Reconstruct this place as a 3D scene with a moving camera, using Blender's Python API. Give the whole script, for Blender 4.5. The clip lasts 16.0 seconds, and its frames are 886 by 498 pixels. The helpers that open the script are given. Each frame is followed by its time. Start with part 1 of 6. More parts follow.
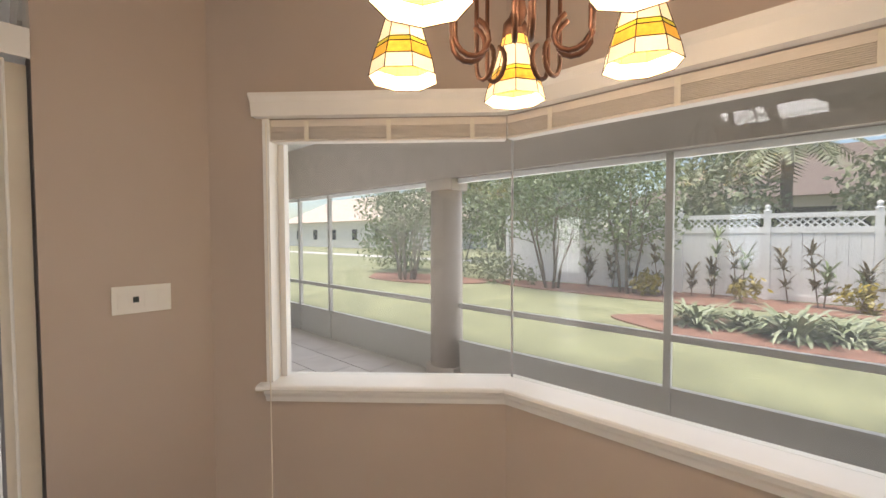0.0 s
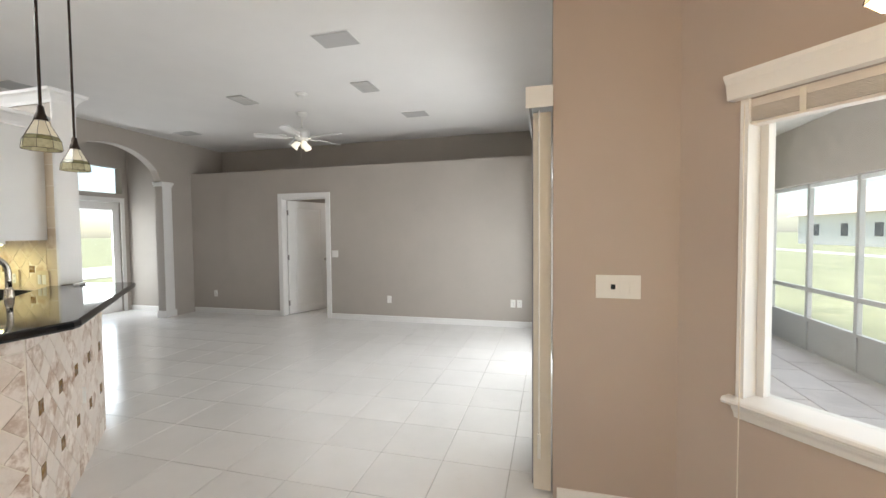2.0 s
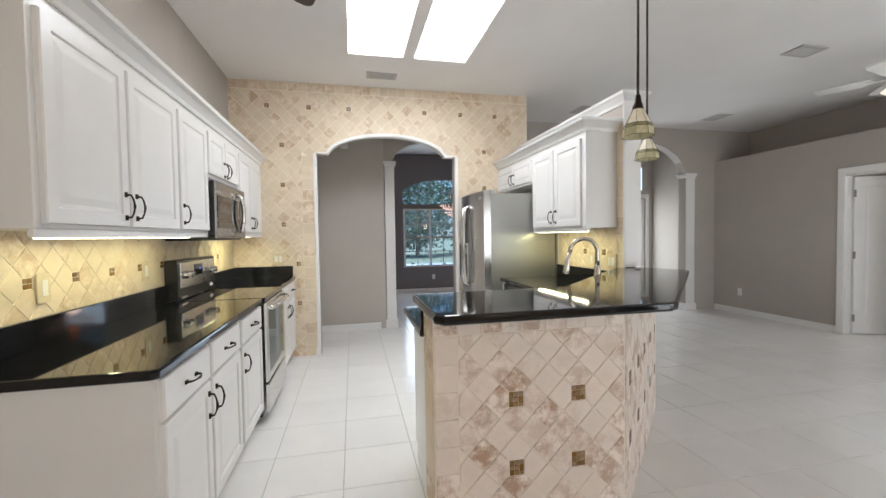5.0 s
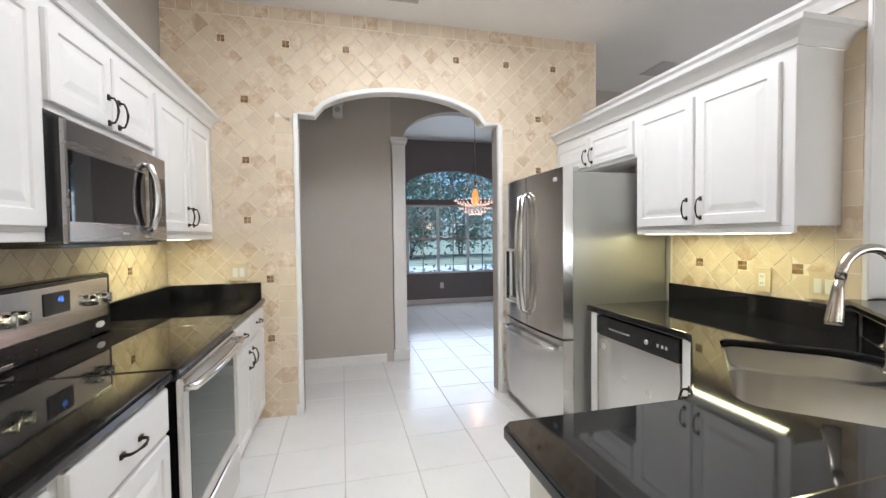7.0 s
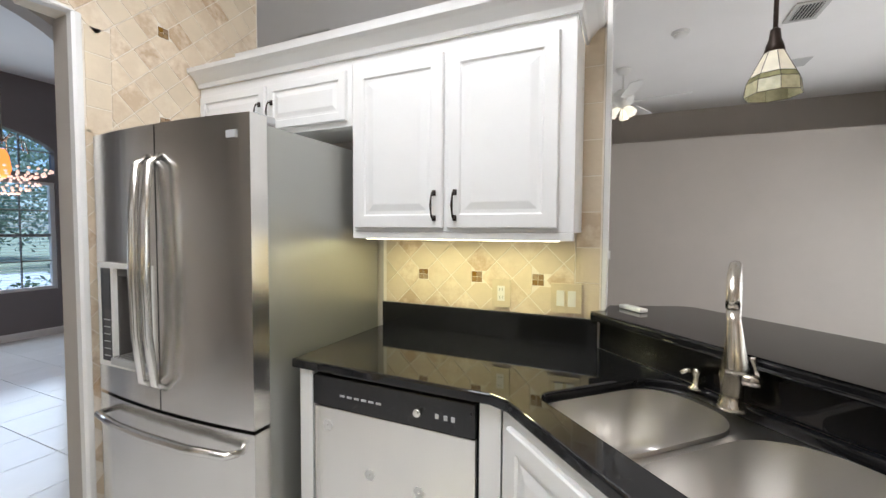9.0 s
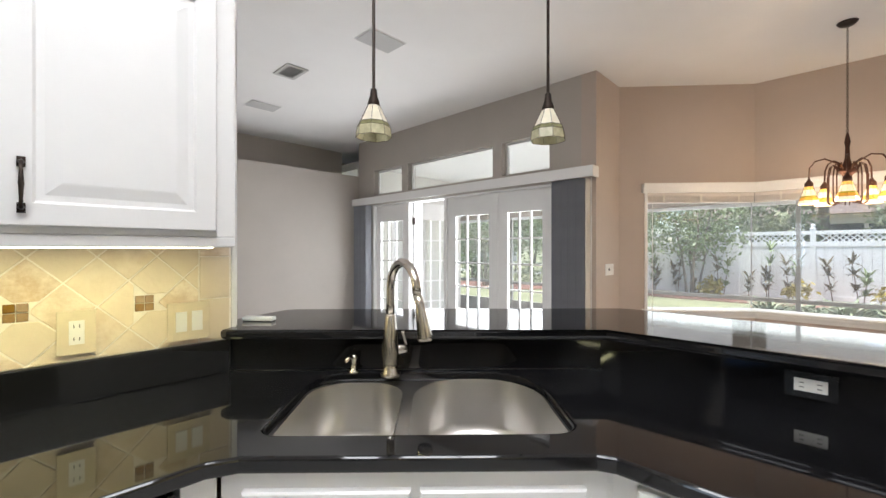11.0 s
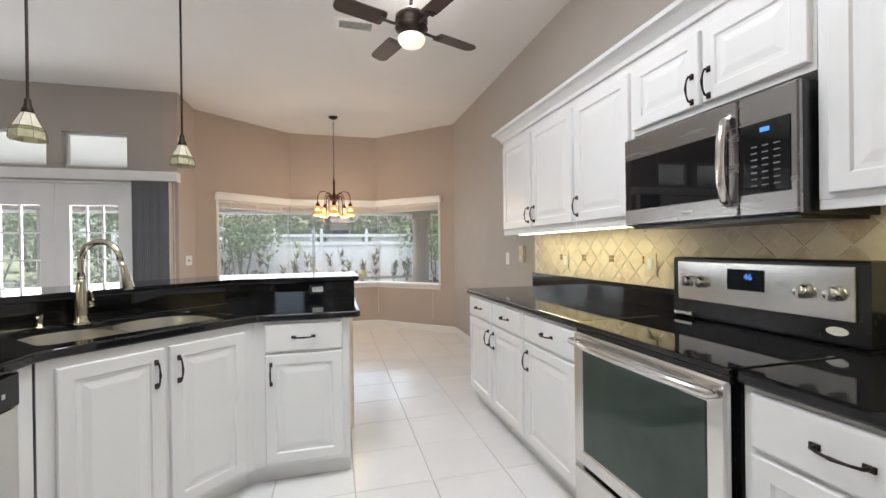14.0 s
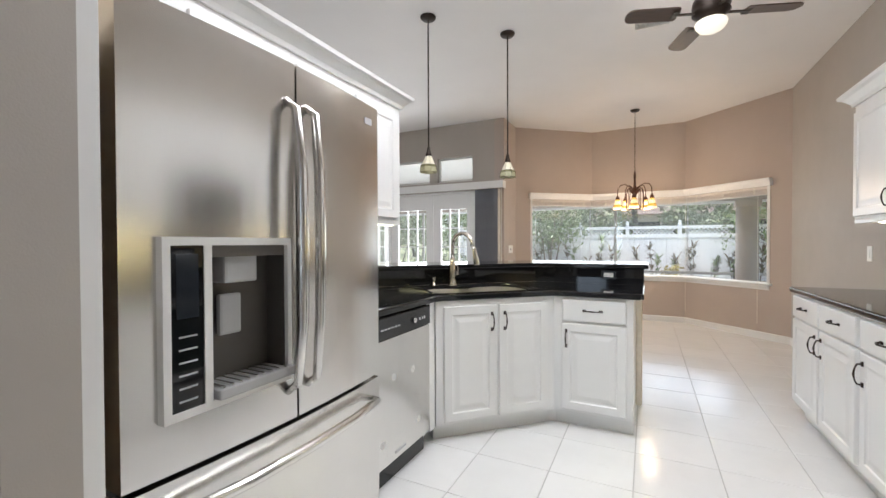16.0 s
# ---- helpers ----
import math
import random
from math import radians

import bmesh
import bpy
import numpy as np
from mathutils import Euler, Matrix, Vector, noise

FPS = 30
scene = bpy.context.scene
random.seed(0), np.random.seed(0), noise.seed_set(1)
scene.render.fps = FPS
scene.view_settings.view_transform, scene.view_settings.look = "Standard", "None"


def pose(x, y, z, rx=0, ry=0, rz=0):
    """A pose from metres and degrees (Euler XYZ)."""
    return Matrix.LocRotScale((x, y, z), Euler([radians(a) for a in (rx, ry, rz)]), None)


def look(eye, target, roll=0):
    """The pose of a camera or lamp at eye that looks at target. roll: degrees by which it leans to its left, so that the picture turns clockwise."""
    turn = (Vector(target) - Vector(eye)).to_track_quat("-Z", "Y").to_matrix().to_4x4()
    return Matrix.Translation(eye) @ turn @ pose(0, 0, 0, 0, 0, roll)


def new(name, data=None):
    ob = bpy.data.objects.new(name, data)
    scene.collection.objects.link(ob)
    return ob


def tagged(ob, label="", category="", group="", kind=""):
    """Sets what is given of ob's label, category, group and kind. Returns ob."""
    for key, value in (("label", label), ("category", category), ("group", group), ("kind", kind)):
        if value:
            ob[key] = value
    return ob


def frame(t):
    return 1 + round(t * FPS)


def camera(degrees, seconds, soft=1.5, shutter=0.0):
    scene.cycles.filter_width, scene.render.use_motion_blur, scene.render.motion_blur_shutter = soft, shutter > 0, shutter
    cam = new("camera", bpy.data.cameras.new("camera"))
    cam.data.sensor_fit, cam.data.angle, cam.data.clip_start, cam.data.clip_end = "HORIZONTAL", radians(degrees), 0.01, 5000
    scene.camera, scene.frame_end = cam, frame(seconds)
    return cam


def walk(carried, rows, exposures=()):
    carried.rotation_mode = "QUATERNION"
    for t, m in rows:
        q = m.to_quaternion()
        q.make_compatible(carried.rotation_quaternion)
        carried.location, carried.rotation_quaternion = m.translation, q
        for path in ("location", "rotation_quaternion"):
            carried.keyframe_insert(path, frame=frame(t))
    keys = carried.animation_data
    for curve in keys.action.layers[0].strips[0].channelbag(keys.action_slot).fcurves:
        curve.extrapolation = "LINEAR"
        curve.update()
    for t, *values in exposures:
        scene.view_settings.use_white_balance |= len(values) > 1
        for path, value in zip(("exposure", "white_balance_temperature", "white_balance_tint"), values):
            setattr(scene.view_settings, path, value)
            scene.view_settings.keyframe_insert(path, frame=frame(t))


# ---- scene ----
cam = camera(94.8, 16.0)
PATH = [
    (0, (1.184, 0.612, 1.405), (-0.172, 2.08, 1.335), -0.2),
    (0.5, (1.245, 0.66, 1.414), (-0.482, 1.666, 1.34), -0.3),
    (1, (1.272, 0.702, 1.409), (-0.67, 1.176, 1.336), -0.2),
    (1.5, (1.248, 0.718, 1.413), (-0.75, 0.672, 1.338), -0.4),
    (2, (1.231, 0.686, 1.408), (-0.702, 0.177, 1.332), -0.5),
    (2.5, (1.247, 0.614, 1.394), (-0.539, -0.282, 1.321), -0.4),
    (3, (1.256, 0.58, 1.387), (-0.312, -0.66, 1.315), -0.4),
    (3.5, (1.268, 0.541, 1.37), (-0.025, -0.984, 1.301), -0.6),
    (4, (1.273, 0.485, 1.348), (0.275, -1.247, 1.286), -0.7),
    (4.5, (1.268, 0.393, 1.335), (0.568, -1.479, 1.275), -0.8),
    (5, (1.241, 0.172, 1.342), (0.809, -1.779, 1.276), -0.9),
    (5.2, (1.231, 0.06, 1.347), (0.888, -1.909, 1.281), -0.8),
    (7.3, (1.314, -1.618, 1.362), (0.755, -3.538, 1.3), -0.6),
    (7.5, (1.302, -1.759, 1.365), (0.595, -3.629, 1.304), -0.6),
    (8, (1.236, -2.055, 1.384), (0.121, -3.714, 1.314), -0.5),
    (8.2, (1.189, -2.164, 1.4), (-0.091, -3.698, 1.321), -0.5),
    (10.3, (0.698, -2.926, 1.355), (-1.166, -2.203, 1.337), 0.5),
    (10.5, (0.703, -2.974, 1.352), (-1.057, -2.024, 1.342), 0.1),
    (11, (0.748, -3.146, 1.351), (-0.64, -1.706, 1.35), -0.0),
    (11.5, (0.762, -3.368, 1.34), (-0.189, -1.609, 1.347), -0.2),
    (12, (0.786, -3.616, 1.327), (0.265, -1.685, 1.333), -0.4),
    (12.5, (0.811, -3.863, 1.322), (0.686, -1.867, 1.325), -0.5),
    (13, (0.779, -4.12, 1.323), (0.986, -2.13, 1.322), -0.6),
    (13.5, (0.78, -4.364, 1.297), (1.204, -2.409, 1.294), -0.7),
    (14, (0.822, -4.583, 1.257), (1.332, -2.649, 1.251), -0.7),
    (14.5, (0.852, -4.777, 1.231), (1.281, -2.824, 1.222), -0.6),
    (15, (0.871, -4.919, 1.213), (1.008, -2.924, 1.197), -0.4),
    (15.5, (0.933, -4.993, 1.23), (0.577, -3.026, 1.205), -0.3),
    (16, (0.961, -5.058, 1.233), (0.067, -3.269, 1.205), -0.2),
]
walk(cam, [(t, look(eye, target, roll)) for t, eye, target, roll in PATH], [(0, 0.4, 6850, 15), (1, 0.55, 6650, 13), (2.5, 0.95, 6380, 9), (4, 0.82, 6300, 10), (5, 0.75, 6280, 11), (7.5, 0.8, 6300, 12), (8.5, 0.8, 6300, 12), (10.5, 0.84, 6300, 12), (11.5, 0.86, 6280, 12), (12.5, 0.82, 6250, 12), (14, 0.76, 6230, 12), (15, 0.78, 6220, 12), (16, 0.86, 6200, 12)])

# ---- world, sun, large lights ----
world = bpy.data.worlds.new("world")
scene.world = world
world.use_nodes = True
sky = world.node_tree.nodes.new("ShaderNodeTexSky")
sky.sky_type, sky.sun_disc = "NISHITA", False
sky.sun_elevation, sky.sun_rotation = radians(78), radians(180)
back = world.node_tree.nodes["Background"]
back.inputs["Strength"].default_value = 0.15
world.node_tree.links.new(sky.outputs[0], back.inputs["Color"])


def lamp(name, kind, m, power, colour, **more):
    data = bpy.data.lights.new(name, kind)
    data.energy, data.color = power, colour
    if "size" in more:
        data.shape, data.size, data.size_y = "RECTANGLE", more["size"], more["size_y"]
    if "radius" in more:
        data.shadow_soft_size = more["radius"]
    ob = new(name, data)
    ob.matrix_basis = m
    return ob


sun = lamp("sun", "SUN", pose(0, 0, 20, 12, 0, -20), 5.0, (1, 0.96, 0.9))
sun.data.angle = radians(25)
CEIL = 3.07
for cx in (0.36, 0.985):
    lamp("panel_lamp", "AREA", pose(cx, -3.21, CEIL + 0.012), 13, (0.94, 0.97, 1), size=0.5, size_y=1.2)

DAY = (0.95, 0.975, 1)
lamp("door_daylight", "AREA", pose(-2.9, 0.93, 1.05, 90, 0, 180), 58, DAY, size=3.0, size_y=1.9)
lamp("bay_daylight", "AREA", pose(-0.45, 1.954, 1.32, 90, 0, -139.7), 1.5, DAY, size=1.0, size_y=1.2)
lamp("bay_daylight", "AREA", pose(0.813, 2.385, 1.32, 90, 0, 180), 1.6, DAY, size=1.2, size_y=1.2)
lamp("bay_daylight", "AREA", pose(2.07, 1.906, 1.32, 90, 0, 136), 1.6, DAY, size=1.1, size_y=1.2)
lamp("lanai_daylight", "AREA", pose(-2.2, 4.05, 1.0, 90, 0, 180), 58, DAY, size=9.0, size_y=1.9)
lamp("dining_daylight", "AREA", pose(-0.9, -9.30, 1.4, 90, 0, 0), 20, (0.74, 0.87, 1), size=1.9, size_y=1.5)
lamp("front_door_daylight", "AREA", pose(-4.16, -7.2, 1.1, 90, 0, 0), 16, (0.93, 0.97, 1), size=0.7, size_y=1.6)

# ---- materials ----


def mat(name, colour, rough=0.5, metal=0.0, var=0.06, scale=6.0, bump=0.0, bscale=120.0, spec=0.5, rand=0.0, emit=None, power=0.0, coat=0.0, stretch=None, rvar=1.0, second=None, amount=0.5, trans=0.0, cloud=0.0, soft=0.14):
    """A node material with variation at two scales, fine relief, and a per-piece change of tone."""
    m = bpy.data.materials.new(name)
    m.use_nodes = True
    nt = m.node_tree
    b = nt.nodes["Principled BSDF"]
    b.inputs["Roughness"].default_value, b.inputs["Metallic"].default_value = rough, metal
    b.inputs["Specular IOR Level"].default_value, b.inputs["Coat Weight"].default_value = spec, coat
    b.inputs["Coat Roughness"].default_value = 0.05
    b.inputs["Transmission Weight"].default_value = trans
    co = nt.nodes.new("ShaderNodeTexCoord")
    src = co.outputs["Object"]
    if rand:
        shift = nt.nodes.new("ShaderNodeVectorMath")
        shift.operation = "ADD"
        where = nt.nodes.new("ShaderNodeObjectInfo")
        nt.links.new(src, shift.inputs[0])
        nt.links.new(where.outputs["Location"], shift.inputs[1])
        src = shift.outputs[0]
    if stretch:
        mp = nt.nodes.new("ShaderNodeMapping")
        mp.inputs["Scale"].default_value = stretch
        nt.links.new(src, mp.inputs["Vector"])
        src = mp.outputs["Vector"]

    def noise_tex(s, detail=4.0, rg=0.6):
        n = nt.nodes.new("ShaderNodeTexNoise")
        n.inputs["Scale"].default_value, n.inputs["Detail"].default_value, n.inputs["Roughness"].default_value = s, detail, rg
        nt.links.new(src, n.inputs["Vector"])
        return n.outputs["Fac"]

    def mixed(fac, a, c):
        x = nt.nodes.new("ShaderNodeMix")
        x.data_type = "RGBA"
        if hasattr(fac, "links"):
            nt.links.new(fac, x.inputs[0])
        else:
            x.inputs[0].default_value = fac
        for sock, v in ((x.inputs[6], a), (x.inputs[7], c)):
            if hasattr(v, "links"):
                nt.links.new(v, sock)
            else:
                sock.default_value = (*v, 1)
        return x.outputs[2]

    def ramp(fac, lo, hi):
        r = nt.nodes.new("ShaderNodeMapRange")
        r.inputs[1].default_value, r.inputs[2].default_value = lo, hi
        nt.links.new(fac, r.inputs[0])
        return r.outputs[0]

    dark = tuple(v * (1 - var) for v in colour)
    lite = tuple(min(1, v * (1 + var)) for v in colour)
    out = mixed(ramp(noise_tex(scale), 0.3, 0.7), dark, lite)
    if second:
        fac = ramp(noise_tex(scale * 2.3, 6.0, 0.7), amount, amount + soft)
        if cloud:
            tone = nt.nodes.new("ShaderNodeObjectInfo")
            isle = nt.nodes.new("ShaderNodeNewGeometry")
            both = nt.nodes.new("ShaderNodeMath")
            both.operation = "ADD"
            nt.links.new(tone.outputs["Random"], both.inputs[0])
            nt.links.new(isle.outputs["Random Per Island"], both.inputs[1])
            part_of = nt.nodes.new("ShaderNodeMath")
            part_of.operation = "FRACT"
            nt.links.new(both.outputs[0], part_of.inputs[0])
            less = nt.nodes.new("ShaderNodeMath")
            less.operation = "MULTIPLY"
            nt.links.new(fac, less.inputs[0])
            nt.links.new(ramp(part_of.outputs[0], 1 - cloud, 1.0), less.inputs[1])
            fac = less.outputs[0]
        out = mixed(fac, out, second)
    if rand:
        info = nt.nodes.new("ShaderNodeObjectInfo")
        geo = nt.nodes.new("ShaderNodeNewGeometry")
        add = nt.nodes.new("ShaderNodeMath")
        add.operation = "ADD"
        nt.links.new(info.outputs["Random"], add.inputs[0])
        nt.links.new(geo.outputs["Random Per Island"], add.inputs[1])
        fr = nt.nodes.new("ShaderNodeMath")
        fr.operation = "FRACT"
        nt.links.new(add.outputs[0], fr.inputs[0])
        hs = nt.nodes.new("ShaderNodeHueSaturation")
        nt.links.new(out, hs.inputs["Color"])
        vr = nt.nodes.new("ShaderNodeMapRange")
        vr.inputs[3].default_value, vr.inputs[4].default_value = 1 - rand, 1 + rand * 0.6
        nt.links.new(fr.outputs[0], vr.inputs[0])
        nt.links.new(vr.outputs[0], hs.inputs["Value"])
        sr = nt.nodes.new("ShaderNodeMapRange")
        sr.inputs[3].default_value, sr.inputs[4].default_value = 1 + rand * 1.2, 1 - rand * 0.8
        nt.links.new(fr.outputs[0], sr.inputs[0])
        nt.links.new(sr.outputs[0], hs.inputs["Saturation"])
        out = hs.outputs["Color"]
    nt.links.new(out, b.inputs["Base Color"])
    rr = nt.nodes.new("ShaderNodeMapRange")
    rr.inputs[3].default_value, rr.inputs[4].default_value = max(0.0, rough * (1 - 0.2 * rvar)), min(1.0, rough * (1 + 0.25 * rvar))
    nt.links.new(noise_tex(scale * 3.1), rr.inputs[0])
    nt.links.new(rr.outputs[0], b.inputs["Roughness"])
    if bump:
        bp = nt.nodes.new("ShaderNodeBump")
        bp.inputs["Strength"].default_value, bp.inputs["Distance"].default_value = bump, 0.004
        nt.links.new(noise_tex(bscale, 3.0), bp.inputs["Height"])
        nt.links.new(bp.outputs[0], b.inputs["Normal"])
    if emit:
        b.inputs["Emission Color"].default_value = (*emit, 1)
        b.inputs["Emission Strength"].default_value = power
    return m


def glass_mat(name, tint, rough=0.0):
    m = bpy.data.materials.new(name)
    m.use_nodes = True
    nt = m.node_tree
    nt.nodes.remove(nt.nodes["Principled BSDF"])
    tr, gl, mx, lw, pw, ma = (nt.nodes.new("ShaderNode" + k) for k in ("BsdfTransparent", "BsdfGlossy", "MixShader", "LayerWeight", "Math", "Math"))
    tr.inputs["Color"].default_value = (*tint, 1)
    gl.inputs["Roughness"].default_value = rough
    lw.inputs["Blend"].default_value = 0.5
    pw.operation, ma.operation = "POWER", "MULTIPLY_ADD"
    pw.inputs[1].default_value = 5.0
    ma.inputs[1].default_value, ma.inputs[2].default_value = 0.6, 0.03
    nt.links.new(lw.outputs["Facing"], pw.inputs[0])
    nt.links.new(pw.outputs[0], ma.inputs[0])
    nt.links.new(ma.outputs[0], mx.inputs[0])
    nt.links.new(tr.outputs[0], mx.inputs[1])
    nt.links.new(gl.outputs[0], mx.inputs[2])
    nt.links.new(mx.outputs[0], nt.nodes["Material Output"].inputs[0])
    return m


PAINT = mat("taupe_wall_paint", (0.445, 0.405, 0.362), 0.7, var=0.03, scale=2.0, bump=0.12, bscale=220)
# Taupe paint with the chandelier's warm light put into the colour.
NOOKWARM = mat("lamp_warmed_taupe_paint", (0.49, 0.41, 0.352), 0.7, var=0.03, scale=2.0, bump=0.12, bscale=220)
# Same taupe paint, made paler to put the hall's light into it.
HALLBRIGHT = mat("hall_lit_taupe_paint", (0.53, 0.487, 0.44), 0.7, var=0.03, scale=2.0, bump=0.12, bscale=220)
DARKPAINT = mat("dark_dining_paint", (0.20, 0.177, 0.178), 0.7, var=0.04, scale=2.0, bump=0.12, bscale=220)
CEILING = mat("ceiling_paint", (0.85, 0.83, 0.81), 0.85, var=0.02, scale=1.5, bump=0.3, bscale=90)
TRIM = mat("white_trim_paint", (0.82, 0.81, 0.79), 0.35, var=0.02, scale=5, bump=0.04, bscale=60)
CAB = mat("white_cabinet_paint", (0.78, 0.775, 0.762), 0.3, var=0.02, scale=4, bump=0.03, bscale=80)
TILE = mat("white_ceramic_tile", (0.82, 0.81, 0.795), 0.16, var=0.03, scale=3, bump=0.05, bscale=18, rand=0.03, second=(0.77, 0.755, 0.735), amount=0.6)
GROUT = mat("grout", (0.50, 0.48, 0.46), 0.9, var=0.1, scale=14, bump=0.3)
STONE = mat("travertine_tile", (0.79, 0.68, 0.53), 0.55, var=0.06, scale=5, bump=0.5, bscale=45, rand=0.13, second=(0.50, 0.34, 0.19), amount=0.36, cloud=0.7, soft=0.22)
PINKSTONE = mat("peninsula_travertine", (0.87, 0.785, 0.71), 0.5, var=0.06, scale=4.5, bump=0.5, bscale=45, rand=0.08, second=(0.40, 0.24, 0.14), amount=0.42, cloud=0.8, soft=0.16)
STONEGROUT = mat("cream_grout", (0.85, 0.78, 0.68), 0.9, var=0.06, scale=20, bump=0.3)
ACCENT = mat("bronze_glass_mosaic", (0.30, 0.19, 0.09), 0.25, var=0.25, scale=30, rand=0.3)
GRANITE = mat("black_granite", (0.008, 0.008, 0.009), 0.045, var=0.5, scale=160, spec=0.5, second=(0.03, 0.03, 0.034), amount=0.66)
STEEL = mat("brushed_steel", (0.73, 0.715, 0.69), 0.2, metal=1.0, var=0.02, scale=2, stretch=(6, 6, 0.5), rvar=0.25)
DSTEEL = mat("dark_steel", (0.33, 0.32, 0.31), 0.3, metal=1.0, var=0.03, scale=2, stretch=(6, 6, 0.5), rvar=0.25)
FRIDGESIDE = mat("grey_fridge_side", (0.40, 0.405, 0.38), 0.36, metal=0.75, var=0.03, scale=2, rvar=0.3)
NICHE = mat("dispenser_niche", (0.13, 0.12, 0.11), 0.4, metal=0.3, var=0.1, scale=4)
MWSTEEL = mat("dark_brushed_steel", (0.36, 0.345, 0.335), 0.27, metal=1.0, var=0.03, scale=2, stretch=(0.5, 6, 6), rvar=0.25)
NICKEL = mat("brushed_nickel", (0.60, 0.56, 0.50), 0.22, metal=1.0, var=0.04, scale=20)
SINKSTEEL = mat("sink_steel", (0.66, 0.64, 0.615), 0.34, metal=1.0, var=0.03, scale=3, rvar=0.3)
BLACK = mat("black_plastic", (0.012, 0.012, 0.013), 0.25, var=0.2, scale=30)
BLACKGLASS = mat("black_glass", (0.006, 0.006, 0.007), 0.03, var=0.1, scale=5, spec=0.6)
# A reflection's green cast is put into the oven glass colour.
OVENGLASS = mat("oven_window_glass", (0.035, 0.055, 0.045), 0.04, var=0.2, scale=3, spec=0.45)
BRONZE = mat("dark_bronze", (0.035, 0.024, 0.018), 0.38, metal=0.7, var=0.2, scale=30)
IRON = mat("rust_brown_iron", (0.07, 0.028, 0.015), 0.45, metal=0.5, var=0.25, scale=40, bump=0.2)
WHITEPLASTIC = mat("white_plastic", (0.80, 0.79, 0.76), 0.35, var=0.02, scale=10)
GREYPLASTIC = mat("grey_plastic", (0.45, 0.45, 0.45), 0.4, var=0.05, scale=10)
KEYGREY = mat("dim_key_legend", (0.16, 0.16, 0.17), 0.5)
CREAM = mat("cream_plate", (0.66, 0.56, 0.40), 0.5, var=0.05, scale=30)
VENT = mat("vent_grey_metal", (0.50, 0.49, 0.47), 0.5, var=0.05, scale=10)
VENTDARK = mat("vent_dark", (0.05, 0.05, 0.05), 0.8, var=0.1, scale=10)
SPEAKER = mat("speaker_grille", (0.52, 0.51, 0.50), 0.8, var=0.05, scale=200, bump=0.3, bscale=400)
PANEL = mat("light_diffuser", (0.9, 0.9, 0.88), 0.5, emit=(1, 0.97, 0.92), power=1.6)
STRIP = mat("under_cabinet_strip", (0.9, 0.9, 0.85), 0.5, emit=(1, 0.92, 0.62), power=4.5)
SHADE = mat("lit_art_glass", (0.85, 0.62, 0.28), 0.3, var=0.05, scale=20, emit=(1, 0.62, 0.22), power=0.5)
SHADEW = mat("lit_cream_glass", (0.88, 0.78, 0.58), 0.3, var=0.05, scale=20, emit=(1, 0.76, 0.42), power=0.45)
SHADEY = mat("lit_amber_glass", (0.75, 0.42, 0.06), 0.3, var=0.25, scale=90, emit=(1, 0.44, 0.04), power=0.3)
SHADEG = mat("lit_green_glass", (0.55, 0.50, 0.06), 0.3, var=0.1, scale=60, emit=(0.85, 0.62, 0.03), power=0.22)
SHADET = mat("lit_gold_glass", (0.80, 0.55, 0.14), 0.3, var=0.1, scale=40, emit=(1, 0.58, 0.10), power=0.4)
PGLASS = mat("cream_art_glass", (0.86, 0.80, 0.64), 0.22, var=0.08, scale=25)
PGREEN = mat("olive_art_glass", (0.25, 0.24, 0.12), 0.2, var=0.25, scale=30)
PRIM = mat("pale_olive_art_glass", (0.50, 0.47, 0.30), 0.2, var=0.2, scale=40)
BULB = mat("lit_bulb", (1, 0.95, 0.85), 0.4, emit=(1, 0.85, 0.6), power=5.0)
GLOBE = mat("frosted_globe", (0.85, 0.82, 0.74), 0.4, emit=(1, 0.9, 0.7), power=0.45)
FANBLADE = mat("walnut_fan_blade", (0.06, 0.032, 0.022), 0.4, var=0.3, scale=6, stretch=(1, 14, 1))
WHITEBLADE = mat("white_fan_blade", (0.80, 0.79, 0.77), 0.4, var=0.02, scale=5)
PANE = glass_mat("window_glass", (0.97, 0.98, 0.97))
BLUEPANE = glass_mat("bluish_window_glass", (0.70, 0.83, 1.0))
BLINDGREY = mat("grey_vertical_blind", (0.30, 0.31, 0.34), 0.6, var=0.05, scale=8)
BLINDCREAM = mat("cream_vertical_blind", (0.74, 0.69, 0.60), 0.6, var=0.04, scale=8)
FAUX = mat("faux_wood_blind", (0.74, 0.68, 0.62), 0.5, var=0.05, scale=12, stretch=(1, 1, 12))
CORD = mat("blind_cord", (0.8, 0.75, 0.66), 0.8)
DISPLAY = mat("blue_display", (0.02, 0.03, 0.08), 0.2, emit=(0.1, 0.3, 1.0), power=0.8)
LCD = mat("dark_display", (0.02, 0.024, 0.03), 0.08, var=0.2, scale=10)

# ---- building helpers ----
INV = {}


def thing(name, label, category, at=(0, 0, 0), group="", turn=0.0):
    """An empty at the base of a thing; its parts are given in its own coordinates."""
    ob = new(name)
    ob.empty_display_size = 0.05
    ob.matrix_basis = pose(*at, 0, 0, turn)
    return tagged(ob, label, category, group)


def part(name, bm, material, parent=None, label="", smooth=False):
    me = bpy.data.meshes.new(name)
    bmesh.ops.recalc_face_normals(bm, faces=bm.faces)
    if smooth:
        for fc in bm.faces:
            fc.smooth = True
    bm.to_mesh(me)
    bm.free()
    for mm in material if isinstance(material, (list, tuple)) else (material,):
        me.materials.append(mm)
    ob = new(name, me)
    if parent is not None:
        ob.parent = parent
    if label:
        tagged(ob, label)
    return ob


